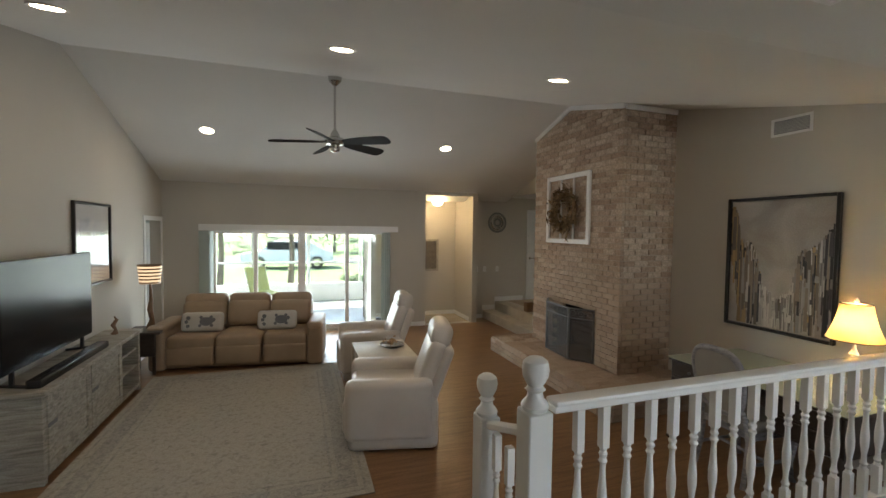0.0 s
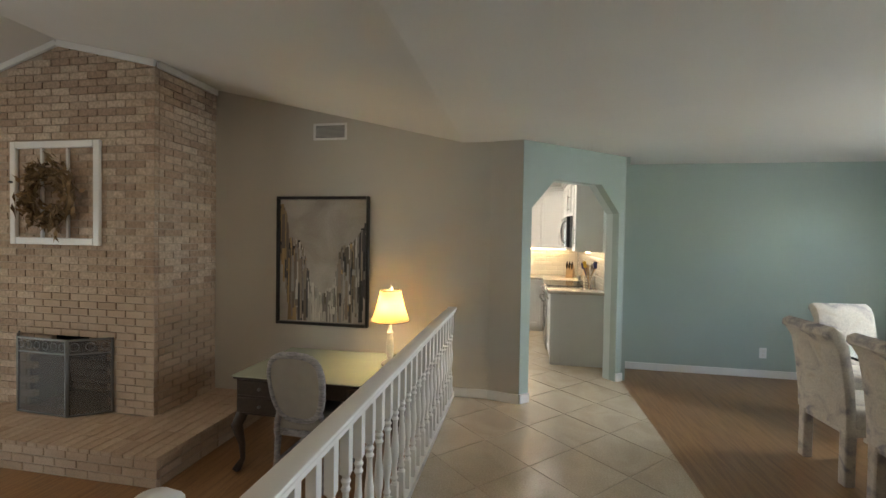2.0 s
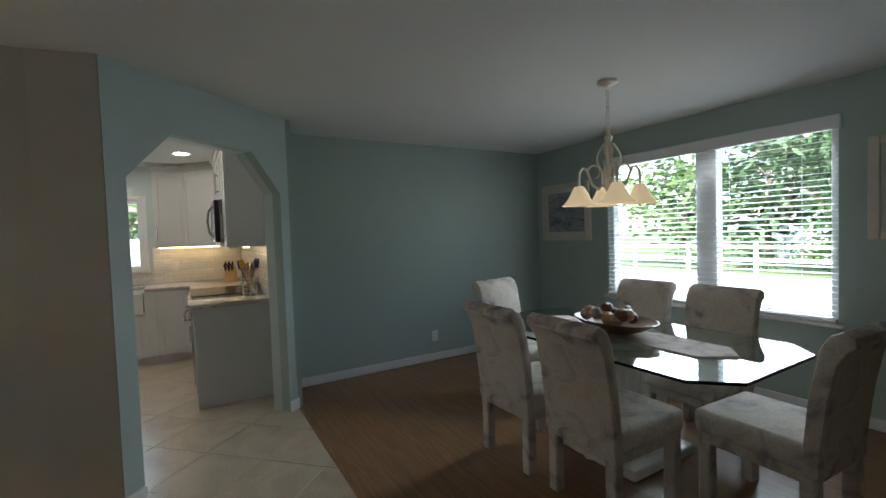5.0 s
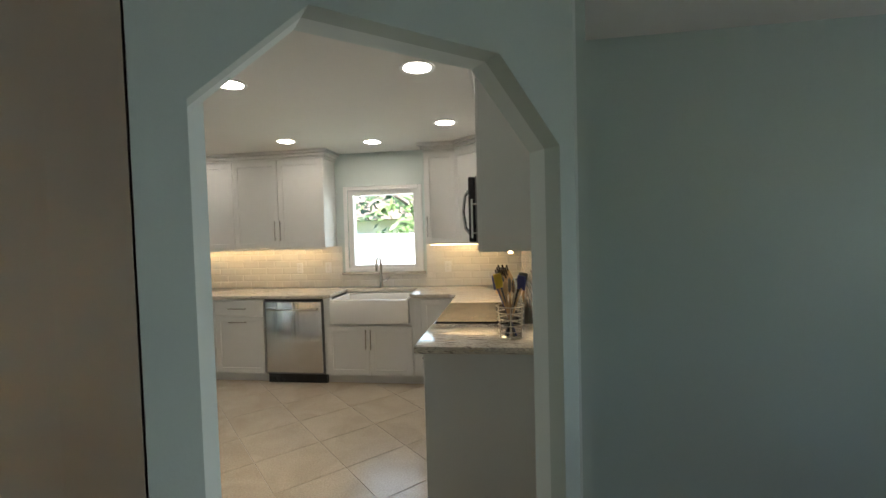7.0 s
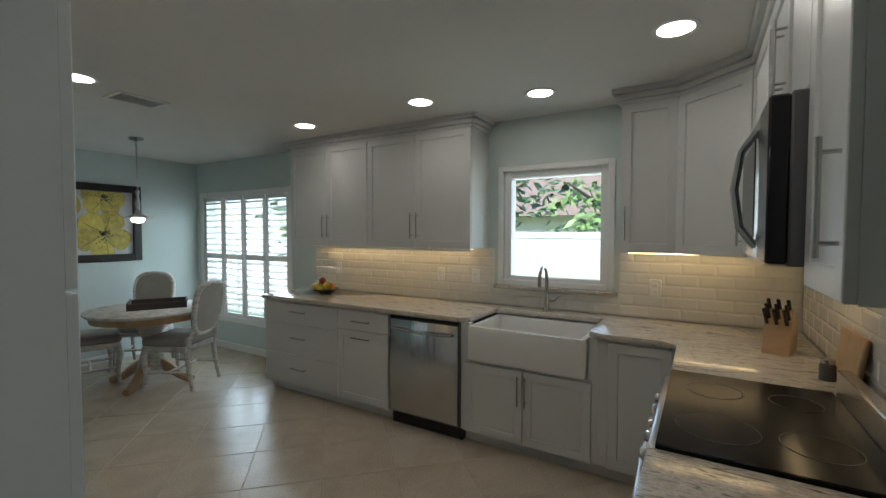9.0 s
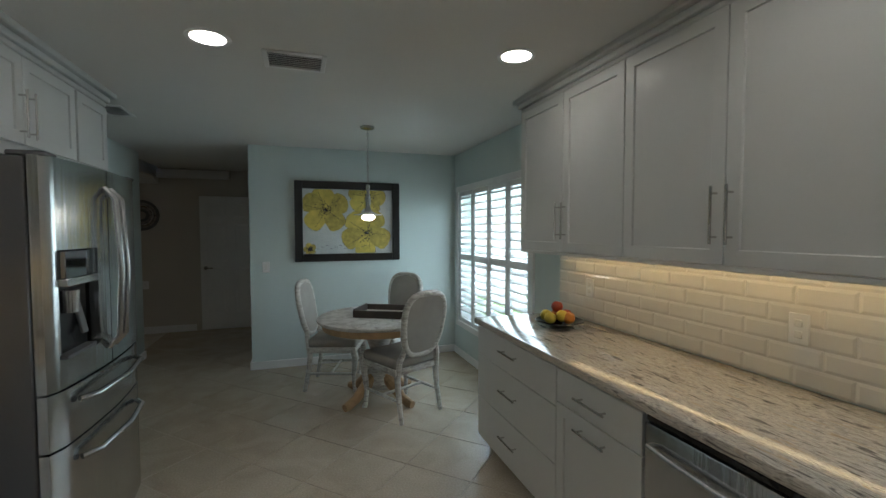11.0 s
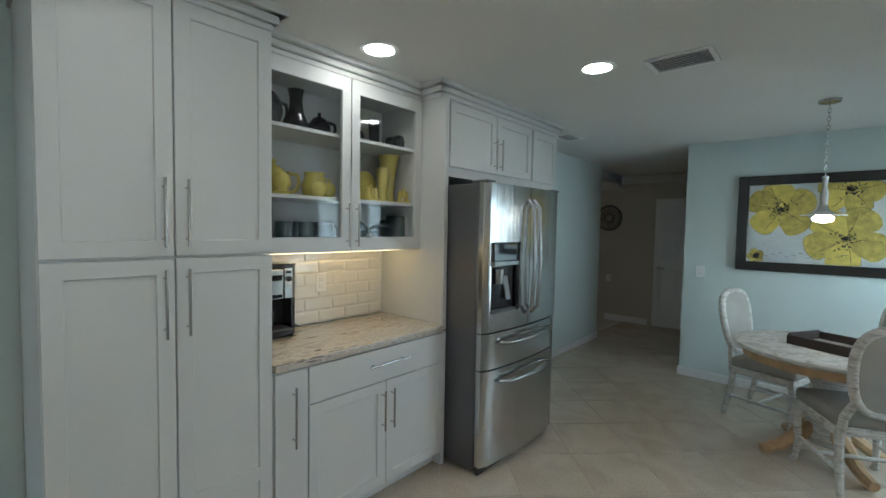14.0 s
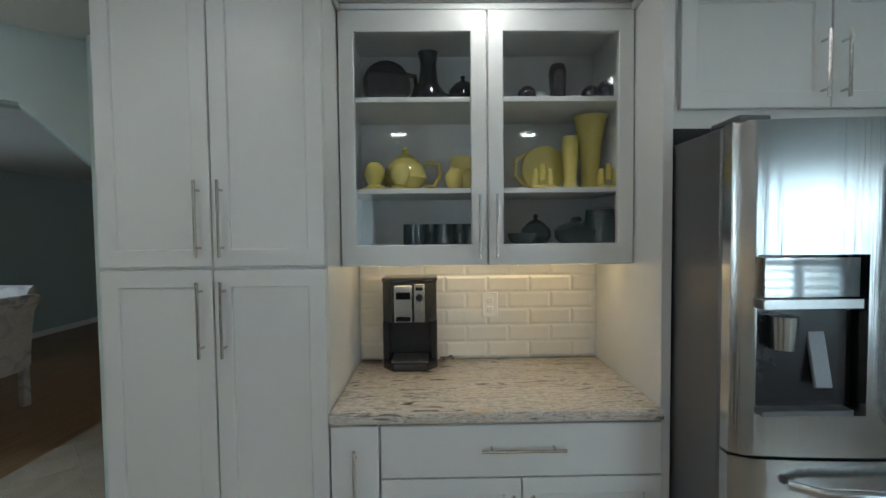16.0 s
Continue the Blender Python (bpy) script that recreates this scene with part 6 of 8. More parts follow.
for k in range(6):
    z = 0.605 + 0.045 * k
    r = 0.121 + 0.022 * (z - 0.6) / 0.24
    part("band", turned([(r, z), (r + 0.003, z + 0.004), (r + 0.003, z + 0.016), (r + 0.002, z + 0.02)], 28), M_MIDW, tl)
part("bulb", turned([(0.003, 0.64), (0.028, 0.68), (0.025, 0.72), (0.003, 0.74)], 12), glow("lit_wicker_lamp_bulb", (1.0, 0.66, 0.32), 400.0), tl)
fg = solo("figurine", bar([(0, 0, 0), (0.01, 0, 0.05), (-0.015, 0, 0.1), (0.02, 0.01, 0.16), (0.0, 0, 0.2)], [0.04, 0.015, 0.025, 0.018, 0.006], 8), M_MIDW, "small dark wooden figurine on the console end", "figurine", pose(XW + 0.2, 5.60, LF + CHh))

# ceiling fan
fan = thing("ceiling_fan", pose(0.24, 4.98, 0), "brushed nickel ceiling fan with five dark blades", "ceiling fan")
part("canopy", turned([(0.075, 3.275), (0.07, 3.22), (0.03, 3.18), (0.015, 3.17)], 20), M_NICKEL, fan)
part("downrod", turned([(0.013, 3.18), (0.013, 2.66)], 10), M_NICKEL, fan)
part("motor", turned([(0.02, 2.68), (0.045, 2.64), (0.055, 2.60), (0.10, 2.585), (0.115, 2.55), (0.10, 2.515), (0.05, 2.50), (0.06, 2.47), (0.05, 2.44), (0.02, 2.425), (0.003, 2.42)], 24), M_NICKEL, fan)
for k in range(5):
    a = 72 * k - 41
    bm = bmesh.new()
    prof = [(0.10, 0.03), (0.16, 0.045), (0.25, 0.06), (0.42, 0.07), (0.56, 0.075), (0.61, 0.06), (0.63, 0.03)]
    pts = [(x, -w) for x, w in prof] + [(x, w) for x, w in prof[::-1]]
    prism(bm, pts, -0.004, 0.004)
    bmesh.ops.recalc_face_normals(bm, faces=bm.faces)
    bmesh.ops.scale(bm, vec=(1.12, 1.12, 1), verts=bm.verts)
    bl = part("blade", bm, M_BLADE, fan, "dark wood blade", pose(0, 0, 2.545, 0, 0, a) @ pose(0, 0, 0, -19, 2))
    part("blade_iron", tbox(bmesh.new(), (0.12, 0.035, 0.008), pose(0.12, 0, 0.008), 0.003), M_NICKEL, bl)

# window frame with wreath on the chimney
wf = thing("window_frame_decor", pose(BX - 0.004, 5.07, 1.88, 0, 0, -90), "old white window sash hung on the brick", "wall decor")
part("sash", frame_ring(bmesh.new(), -0.50, -0.48, 0.50, 0.48, -0.035, 0, 0.065, 0.006), M_TRIM, wf)
for x in (-0.145, 0.145):
    part("muntin", bx(x - 0.012, -0.028, -0.415, x + 0.012, -0.004, 0.415, 0.003), M_TRIM, wf)
part("latch", turned([(0.012, 0), (0.012, 0.02), (0.004, 0.03)], 10, pose(-0.47, -0.035, 0.1, 90)), M_IRON, wf)
rngw = random.Random(4)
bm = bmesh.new()
for k in range(420):
    a = rngw.random() * 6.283
    r = 0.235 + rngw.gauss(0, 0.055)
    t2 = bmesh.new()
    l, w = 0.075 + rngw.random() * 0.04, 0.018
    vs = [t2.verts.new(p) for p in ((-l / 2, 0, 0), (0, -w, 0.006), (l / 2, 0, 0), (0, w, 0.006))]
    t2.faces.new(vs)
    merge(bm, t2, pose(r * math.cos(a), -0.05 - rngw.random() * 0.09, r * math.sin(a) - 0.03) @ pose(0, 0, 0, rngw.random() * 360, rngw.random() * 360, rngw.random() * 360))
tube(bm, [(0.23 * math.cos(a * 0.262), -0.06, 0.23 * math.sin(a * 0.262) - 0.03) for a in range(24)], 0.03, 8, closed=True)
wr = solo("wreath", bm, M_BROWNLEAF, "round wreath of dried brown leaves", "wreath", pose(BX - 0.004, 5.07, 1.88, 0, 0, -90))
# fire screen
fs = thing("fire_screen", pose(0, 0, HT), "grey iron folding fireplace screen with mesh", "fire screen")
M_MESH = bpy.data.materials.new("fine_wire_mesh")
M_MESH.use_nodes = True
N, L = M_MESH.node_tree.nodes, M_MESH.node_tree.links
N["Principled BSDF"].inputs["Base Color"].default_value = (0.16, 0.16, 0.165, 1)
N["Principled BSDF"].inputs["Roughness"].default_value = 0.7
trm, mxm = N.new("ShaderNodeBsdfTransparent"), N.new("ShaderNodeMixShader")
mxm.inputs[0].default_value = 0.45
L.new(trm.outputs[0], mxm.inputs[1]), L.new(N["Principled BSDF"].outputs[0], mxm.inputs[2]), L.new(mxm.outputs[0], N["Material Output"].inputs[0])
for (xa, ya), (xb, yb) in (((3.42, 5.52), (3.25, 5.30)), ((3.25, 5.30), (3.22, 4.72)), ((3.22, 4.72), (3.41, 4.44))):
    L2 = math.hypot(xb - xa, yb - ya)
    sp = part("screen_panel", frame_ring(bmesh.new(), 0, 0.01, L2, 0.70, -0.008, 0.008, 0.018, 0.003), M_IRON, fs, "", pose(xa, ya, 0, 0, 0, math.degrees(math.atan2(yb - ya, xb - xa))))
    part("mesh", bx(0.018, -0.002, 0.028, L2 - 0.018, 0.002, 0.682), M_MESH, sp)
    part("cross_bar", bx(0.018, -0.006, 0.56, L2 - 0.018, 0.006, 0.572), M_IRON, sp)
    n = max(1, round(L2 / 0.1))
    for k in range(n):
        x = L2 * (k + 0.5) / n
        part("scroll", bar([(x + 0.035 * math.cos(a * 0.52), -0.004, 0.63 + 0.035 * math.sin(a * 0.52)) for a in range(12)], 0.003, 5, closed=True), M_IRON, sp)

# city painting
cpn = picture("city_painting", pose(XE, 2.79, 1.27, 0, 0, -90), 1.0, 1.31, 0.03, M_FRAMEB, "large abstract grey city skyline painting", ramp_mat("grey_canvas", [(0.3, (0.30, 0.26, 0.22)), (0.55, (0.42, 0.385, 0.345)), (0.8, (0.52, 0.49, 0.455))], 0.5, scale=2.5, distort=0.6, bump=0.2), depth=0.045)
CITY = [mat("city_ochre", (0.34, 0.235, 0.115), 0.5, var=0.25, island=0.35), mat("city_brown", (0.20, 0.165, 0.13), 0.5, var=0.25, island=0.45), mat("city_grey", (0.26, 0.245, 0.23), 0.5, var=0.2, island=0.35), mat("city_black", (0.05, 0.047, 0.048), 0.5, var=0.2, island=0.6), mat("city_pale", (0.50, 0.475, 0.43), 0.5, var=0.15, island=0.2)]
SKYLINE = ((-0.47, 0.60), (-0.40, 0.50), (-0.37, 0.22), (-0.26, 0.18), (-0.20, 0.10), (-0.13, -0.22), (0.0, -0.36), (0.12, -0.24), (0.20, 0.12), (0.30, 0.16), (0.38, 0.24), (0.47, 0.40))


def sky_top(x):
    for (xa, za), (xb, zb) in zip(SKYLINE, SKYLINE[1:]):
        if x <= xb:
            return za + (zb - za) * (x - xa) / (xb - xa)
    return 0.4


rngc = random.Random(12)
strokes = [bmesh.new() for mt in CITY]
for k in range(900):
    x = rngc.uniform(-0.465, 0.465)
    top = min(0.6, sky_top(x) - abs(rngc.gauss(0, 0.22)) + 0.03)
    bot = max(-0.615, top - rngc.uniform(0.04, 0.5))
    if top < -0.55:
        continue
    q = rngc.random()
    if x < -0.33:
        mi = 0 if q < 0.55 else 1 if q < 0.85 else 3
    elif x > 0.38:
        mi = 3 if q < 0.6 else 2 if q < 0.85 else 1
    elif abs(x) < 0.15:
        mi = 4 if q < 0.6 else 2 if q < 0.9 else 1
    else:
        mi = 1 if q < 0.4 else 2 if q < 0.65 else 3 if q < 0.85 else 0 if q < 0.93 else 4
    w, yy = rngc.uniform(0.003, 0.022), -0.0125 - 0.000003 * k
    vs = [strokes[mi].verts.new(p) for p in ((x - w, yy, bot), (x + w, yy, bot), (x + w * 0.7, yy, top), (x - w * 0.7, yy, top))]
    strokes[mi].faces.new(vs)
for bm, mt in zip(strokes, CITY):
    tagged(part("brush_strokes", bm, mt, cpn), "upright brush strokes of paint", kind="stuff")

# desk, chair and lamp
dk = thing("writing_desk", pose(3.60, 2.34, LF), "dark wooden writing desk with cabriole legs and glass top", "desk")
part("tabletop", bx(-0.45, -0.70, 0.735, 0.46, 0.70, 0.755, 0.006), M_DARKW, dk)
part("glass_top", bx(-0.46, -0.71, 0.756, 0.47, 0.71, 0.764, 0.003), mat("pale_green_glass", (0.40, 0.44, 0.34), 0.06, var=0.03, coat=0.6), dk, "pale green glass desk top")
for y0, y1 in ((0.25, 0.68), (-0.68, -0.25)):
    part("drawer_box", bx(-0.43, y0, 0.45, 0.44, y1, 0.735, 0.006), M_DARKW, dk)
    for z in (0.47, 0.61):
        dr = part("drawer", bx(-0.445, y0 + 0.02, z, -0.431, y1 - 0.02, z + 0.12, 0.004), M_DARKW, dk)
        part("pull", turned([(0.01, 0), (0.014, 0.015), (0.004, 0.022)], 10, pose(-0.445, (y0 + y1) / 2, z + 0.06, 0, -90)), M_IRON, dr)
part("apron", bx(-0.42, -0.25, 0.62, 0.44, 0.25, 0.735, 0.004), M_DARKW, dk)
for sx in (-0.40, 0.40):
    for sy in (-0.64, 0.64):
        o = 1 if sy > 0 else -1
        q = -1 if sx < 0 else 1
        part("leg", bar([(sx, sy, 0.46), (sx + 0.035 * q, sy + 0.03 * o, 0.36), (sx + 0.01 * q, sy, 0.2), (sx, sy, 0.08), (sx + 0.03 * q, sy + 0.02 * o, 0.025), (sx + 0.04 * q, sy + 0.03 * o, 0.0)], [0.045, 0.045, 0.026, 0.02, 0.03, 0.034], 10), M_DARKW, dk)


def french_chair(name, m, label, group, wood, fabric):
    """An oval-backed upholstered chair; its front at -y."""
    c = thing(name, m, label, "chair", group)
    part("seat", tbox(bmesh.new(), (0.48, 0.46, 0.09), pose(0, -0.02, 0.46), 0.035, 3), fabric, c, "grey linen seat")
    part("seat_rail", bx(-0.24, -0.24, 0.37, 0.24, 0.21, 0.425, 0.012, seg=2), wood, c)
    ring = []
    for k in range(28):
        a = 2 * math.pi * k / 28
        x, z = 0.205 * math.copysign(abs(math.cos(a)) ** 0.62, math.cos(a)), 0.25 * math.copysign(abs(math.sin(a)) ** 0.75, math.sin(a))
        ring.append((x * (1 + 0.10 * z / 0.25), 0.235 + 0.09 * (z + 0.25) / 0.50, 0.77 + z))
    part("back_frame", bar(ring, 0.026, 10, closed=True), wood, c)
    bm = bmesh.new()
    fr2, bk = [], []
    for x, y, z in ring:
        fr2.append(bm.verts.new((x * 0.94, y - 0.022, 0.77 + (z - 0.77) * 0.94)))
        bk.append(bm.verts.new((x * 0.94, y + 0.018, 0.77 + (z - 0.77) * 0.94)))
    cf, cbk = bm.verts.new((0, 0.24, 0.77)), bm.verts.new((0, 0.30, 0.77))
    for k in range(28):
        j = (k + 1) % 28
        bm.faces.new((fr2[k], fr2[j], cf)), bm.faces.new((bk[j], bk[k], cbk)), bm.faces.new((fr2[j], fr2[k], bk[k], bk[j]))
    bmesh.ops.recalc_face_normals(bm, faces=bm.faces)
    part("back_panel", bm, fabric, c, "grey linen back panel")
    for s in (-1, 1):
        part("back_post", bar([(s * 0.205, 0.20, 0.36), (s * 0.2, 0.215, 0.48), (s * 0.165, 0.24, 0.58)], [0.024, 0.024, 0.022], 8), wood, c)
        part("leg", bar([(s * 0.205, 0.19, 0.40), (s * 0.205, 0.21, 0.2), (s * 0.21, 0.25, 0.0)], [0.026, 0.022, 0.018], 8), wood, c)
        part("leg", bar([(s * 0.215, -0.21, 0.40), (s * 0.225, -0.235, 0.32), (s * 0.215, -0.215, 0.15), (s * 0.222, -0.225, 0.03), (s * 0.226, -0.24, 0.0)], [0.03, 0.03, 0.02, 0.018, 0.024], 8), wood, c)
        part("stretcher", bar([(s * 0.21, 0.21, 0.17), (s * 0.215, -0.215, 0.17)], 0.013, 7), wood, c)
    part("stretcher", bar([(-0.21, 0.0, 0.17), (0.21, 0.0, 0.17)], 0.013, 7), wood, c)
    return c


M_GREYW = ramp_mat("grey_painted_wood", [(0.3, (0.17, 0.17, 0.19)), (0.5, (0.30, 0.30, 0.32)), (0.75, (0.42, 0.42, 0.43))], 0.6, scale=9, stretch=(2, 2, 8), distort=0.8)
french_chair("desk_chair", facing(3.26, 2.38, LF, 1, -0.05), "grey painted desk chair with oval linen back", "", M_GREYW, M_LINEN)
M_LSHADE = bpy.data.materials.new("lit_fabric_shade")
M_LSHADE.use_nodes = True
N, L = M_LSHADE.node_tree.nodes, M_LSHADE.node_tree.links
pb = N["Principled BSDF"]
pb.inputs["Base Color"].default_value = (0.78, 0.72, 0.58, 1)
pb.inputs["Roughness"].default_value = 0.9
trn, mxs = N.new("ShaderNodeBsdfTranslucent"), N.new("ShaderNodeMixShader")
trn.inputs[0].default_value = (0.86, 0.66, 0.38, 1)
mxs.inputs[0].default_value = 0.6
L.new(pb.outputs[0], mxs.inputs[1]), L.new(trn.outputs[0], mxs.inputs[2]), L.new(mxs.outputs[0], N["Material Output"].inputs[0])
dl2 = thing("desk_lamp", pose(3.72, 1.92, LF + 0.765), "cream table lamp with lit bell-shaped fabric shade", "table lamp")
part("base", turned([(0.075, 0), (0.075, 0.015), (0.06, 0.03), (0.03, 0.045), (0.022, 0.06), (0.03, 0.09), (0.034, 0.16), (0.026, 0.24), (0.02, 0.27), (0.03, 0.285), (0.02, 0.30), (0.012, 0.33), (0.01, 0.40)], 20), M_CREAMP, dl2)
part("shade", turned([(0.168, 0.39), (0.146, 0.44), (0.122, 0.51), (0.103, 0.59), (0.092, 0.655), (0.090, 0.655), (0.101, 0.59), (0.120, 0.51), (0.144, 0.44), (0.166, 0.39)], 32, None, 16, 0.012), M_LSHADE, dl2, "pleated glowing shade")
part("shade_trim", bar([(0.168 * math.cos(a * 0.196), 0.168 * math.sin(a * 0.196), 0.39) for a in range(32)], 0.004, 5, closed=True), M_DARKW, dl2)
part("shade_trim", bar([(0.092 * math.cos(a * 0.196), 0.092 * math.sin(a * 0.196), 0.655) for a in range(32)], 0.004, 5, closed=True), M_DARKW, dl2)
part("finial", turned([(0.005, 0.655), (0.016, 0.675), (0.01, 0.69), (0.003, 0.70)], 10), M_CREAMP, dl2)
M_BULB = glow("lit_desk_bulb", (1.0, 0.72, 0.40), 22.0)
part("bulb", turned([(0.003, 0.45), (0.03, 0.48), (0.032, 0.51), (0.02, 0.54), (0.003, 0.555)], 14), M_BULB, dl2)

# far wall and alcove
# pierced wall medallion on the foyer wall, without hands or dial
wp = thing("round_wall_clock", pose(4.03, YH - 0.002, 1.745), "round silver wall medallion with pierced rings", "wall decor")
for r, y in ((0.205, 0.012), (0.14, 0.016), (0.075, 0.02)):
    part("ring", bar([(r * math.cos(a * 0.196), -y, r * math.sin(a * 0.196)) for a in range(32)], 0.02, 8, closed=True), M_IRON if r != 0.14 else M_NICKEL, wp)
part("face", turned([(0.20, 0), (0.20, 0.008), (0.001, 0.01)], 32, pose(0, 0, 0, 90)), M_LINEN, wp)
for k in range(12):
    a = k * math.pi / 6
    part("spoke", bar([(0.075 * math.cos(a), -0.014, 0.075 * math.sin(a)), (0.2 * math.cos(a), -0.012, 0.2 * math.sin(a))], 0.005, 5), M_IRON, wp)
for x in (3.55, 3.75, 4.05):
    plate(pose(x, YH - 0.002, 0.72), 0.075, 0.12, "white light switch on the far wall", "light switch")
picture("framed_print", pose(2.62, 9.248, 1.0), 0.52, 0.72, 0.05, M_WEATHER, "small framed print on the alcove wall", mat("dark_woven_print", (0.14, 0.12, 0.10), 0.7, var=0.3, scale=20))
gl = thing("globe_ceiling_light", pose(2.66, 8.65, 2.27), "round warm glass ceiling globe, lit", "ceiling light")
part("base", turned([(0.07, -0.03), (0.075, 0.0), (0.02, 0.0)], 20), M_NICKEL, gl)
part("globe", turned([(0.05, -0.03), (0.10, -0.07), (0.11, -0.11), (0.09, -0.16), (0.04, -0.185), (0.003, -0.19)], 24), M_WARM, gl, "glowing glass globe")
solo("mail_box", bx(0, 0, 0, 0.16, 0.12, 0.19, 0.006), M_MIDW, "dark wooden box on the upper step", "box", pose(4.02, 7.2, 0.0))

# ---- dining area ----
dt = thing("dining_table", pose(3.14, -1.96, 0), "glass dining table on a fluted white pedestal", "dining table")
cx, cy, k = 0.93, 0.52, 0.17
bm = prism(bmesh.new(), [(-cx + k, -cy), (cx - k, -cy), (cx, -cy + k), (cx, cy - k), (cx - k, cy), (-cx + k, cy), (-cx, cy - k), (-cx, -cy + k)], 0.74, 0.757)
bmesh.ops.recalc_face_normals(bm, faces=bm.faces)
M_TGLASS = bpy.data.materials.new("clear_table_glass")
M_TGLASS.use_nodes = True
pb = M_TGLASS.node_tree.nodes["Principled BSDF"]
pb.inputs["Base Color"].default_value = (0.80, 0.95, 0.92, 1)
pb.inputs["Transmission Weight"].default_value, pb.inputs["Roughness"].default_value, pb.inputs["IOR"].default_value = 1.0, 0.0, 1.5
g = part("glass_top", bm, M_TGLASS, dt, "thick clear glass top with clipped corners")
g.visible_shadow = False
part("pedestal", turned([(0.30, 0.0), (0.30, 0.05), (0.24, 0.08), (0.17, 0.14), (0.15, 0.35), (0.17, 0.55), (0.24, 0.68), (0.28, 0.70), (0.28, 0.738)], 40, None, 20, 0.03), M_PORC, dt, "fluted white pedestal")
part("plinth", bx(-0.34, -0.30, 0, 0.34, 0.30, 0.06, 0.01), M_PORC, dt)


def dining_chair(m):
    c = thing("dining_chair", m, "fully upholstered dining chair in faded floral fabric", "chair", "dining chairs")
    part("seat", tbox(bmesh.new(), (0.48, 0.50, 0.13), pose(0, -0.02, 0.43), 0.035, 3), M_FABRIC, c)
    bm = bmesh.new()
    prof = [(0.20, 0.36), (0.205, 0.48), (0.225, 0.70), (0.265, 0.92), (0.30, 0.98), (0.345, 1.005), (0.385, 0.985), (0.39, 0.945), (0.36, 0.92), (0.325, 0.86), (0.295, 0.70), (0.27, 0.48), (0.265, 0.36)]
    lo = [bm.verts.new((-0.235, y, z)) for y, z in prof]
    hi = [bm.verts.new((0.235, y, z)) for y, z in prof]
    n = len(prof)
    bm.faces.new(lo), bm.faces.new(hi[::-1])
    for i in range(n):
        bm.faces.new((lo[i], hi[i], hi[(i + 1) % n], lo[(i + 1) % n]))
    bmesh.ops.recalc_face_normals(bm, faces=bm.faces)
    bmesh.ops.bevel(bm, geom=[e for e in bm.edges if abs(e.verts[0].co.x - e.verts[1].co.x) < 1e-4], offset=0.016, segments=2, profile=0.5, affect="EDGES")
    part("backrest", bm, M_FABRIC, c)
    for sx in (-1, 1):
        for y in (-0.22, 0.225):
            part("leg", bx(sx * 0.195 - 0.032, y - 0.032, 0, sx * 0.195 + 0.032, y + 0.032, 0.38, 0.008), M_FABRIC, c)
    part("skirt", bx(-0.225, -0.25, 0.32, 0.225, 0.25, 0.38, 0.008), M_FABRIC, c)
    return c


dc = dining_chair(facing(3.41, -1.47, 0, 0.02, -1))
for x, y, dx, dy in ((2.81, -1.49, -0.03, -1), (2.27, -2.02, 1, -0.06), (3.50, -2.47, 0.02, 1), (2.90, -2.46, 0.03, 1), (4.15, -2.03, -1, -0.12)):
    copy_thing(dc, facing(x, y, 0, dx, dy))
tr = thing("table_runner", pose(3.12, -1.96, 0.759), "pale woven table runner with pointed ends", "table runner")
bm = prism(bmesh.new(), [(-0.72, 0), (-0.60, -0.16), (0.60, -0.16), (0.72, 0), (0.60, 0.16), (-0.60, 0.16)], 0, 0.004)
bmesh.ops.recalc_face_normals(bm, faces=bm.faces)
part("cloth", bm, M_FABRIC, tr)
part("border", bar([(-0.71, 0, 0.004), (-0.595, -0.155, 0.004), (0.595, -0.155, 0.004), (0.71, 0, 0.004), (0.595, 0.155, 0.004), (-0.595, 0.155, 0.004)], 0.003, 5, closed=True), M_LINEN, tr)
bw = thing("shell_bowl", pose(3.14, -1.94, 0.764), "long wooden bowl filled with woven balls", "bowl")
part("bowl", turned([(0.08, 0), (0.16, 0.03), (0.24, 0.085), (0.232, 0.088), (0.15, 0.04), (0.01, 0.02)], 24, Matrix.Diagonal((1.25, 0.8, 1, 1))), M_MIDW, bw)
rngb = random.Random(8)
BALLM = [M_PALEW, M_MIDW, M_LINEN]
for k in range(15):
    a, r = k * 2.4, 0.05 + 0.115 * ((k * 0.618) % 1)
    s = 0.036 + 0.012 * rngb.random()
    part("ball", turned([(0.003, -s), (s * 0.7, -s * 0.7), (s, 0), (s * 0.7, s * 0.7), (0.003, s)], 12, pose(1.25 * r * math.cos(a), 0.8 * r * math.sin(a), 0.095 + 0.03 * (k % 2) + 0.025 * (1 - r / 0.17))), BALLM[k % 3], bw)
# chandelier
ch = thing("chandelier", pose(3.25, -2.06, 0), "cream scrolled-iron chandelier with frosted bell shades", "chandelier")
part("canopy", turned([(0.065, 2.438), (0.065, 2.42), (0.03, 2.405), (0.012, 2.40)], 20), M_CREAMP, ch)
for k in range(9):
    z = 2.39 - 0.036 * k
    q = 0.011
    part("chain_link", bar([(q * math.cos(a * 0.785) * (1 if k % 2 else 0.1), q * math.cos(a * 0.785) * (0.1 if k % 2 else 1), z + 0.023 * math.sin(a * 0.785)) for a in range(8)], 0.0028, 5, closed=True), M_CREAMP, ch)
part("column", turned([(0.01, 2.08), (0.03, 2.06), (0.018, 2.03), (0.035, 1.98), (0.02, 1.92), (0.028, 1.80), (0.04, 1.74), (0.02, 1.70), (0.008, 1.67)], 16), M_CREAMP, ch)
M_BELL = glow("lit_frosted_glass", (0.90, 0.70, 0.42), 0.09)
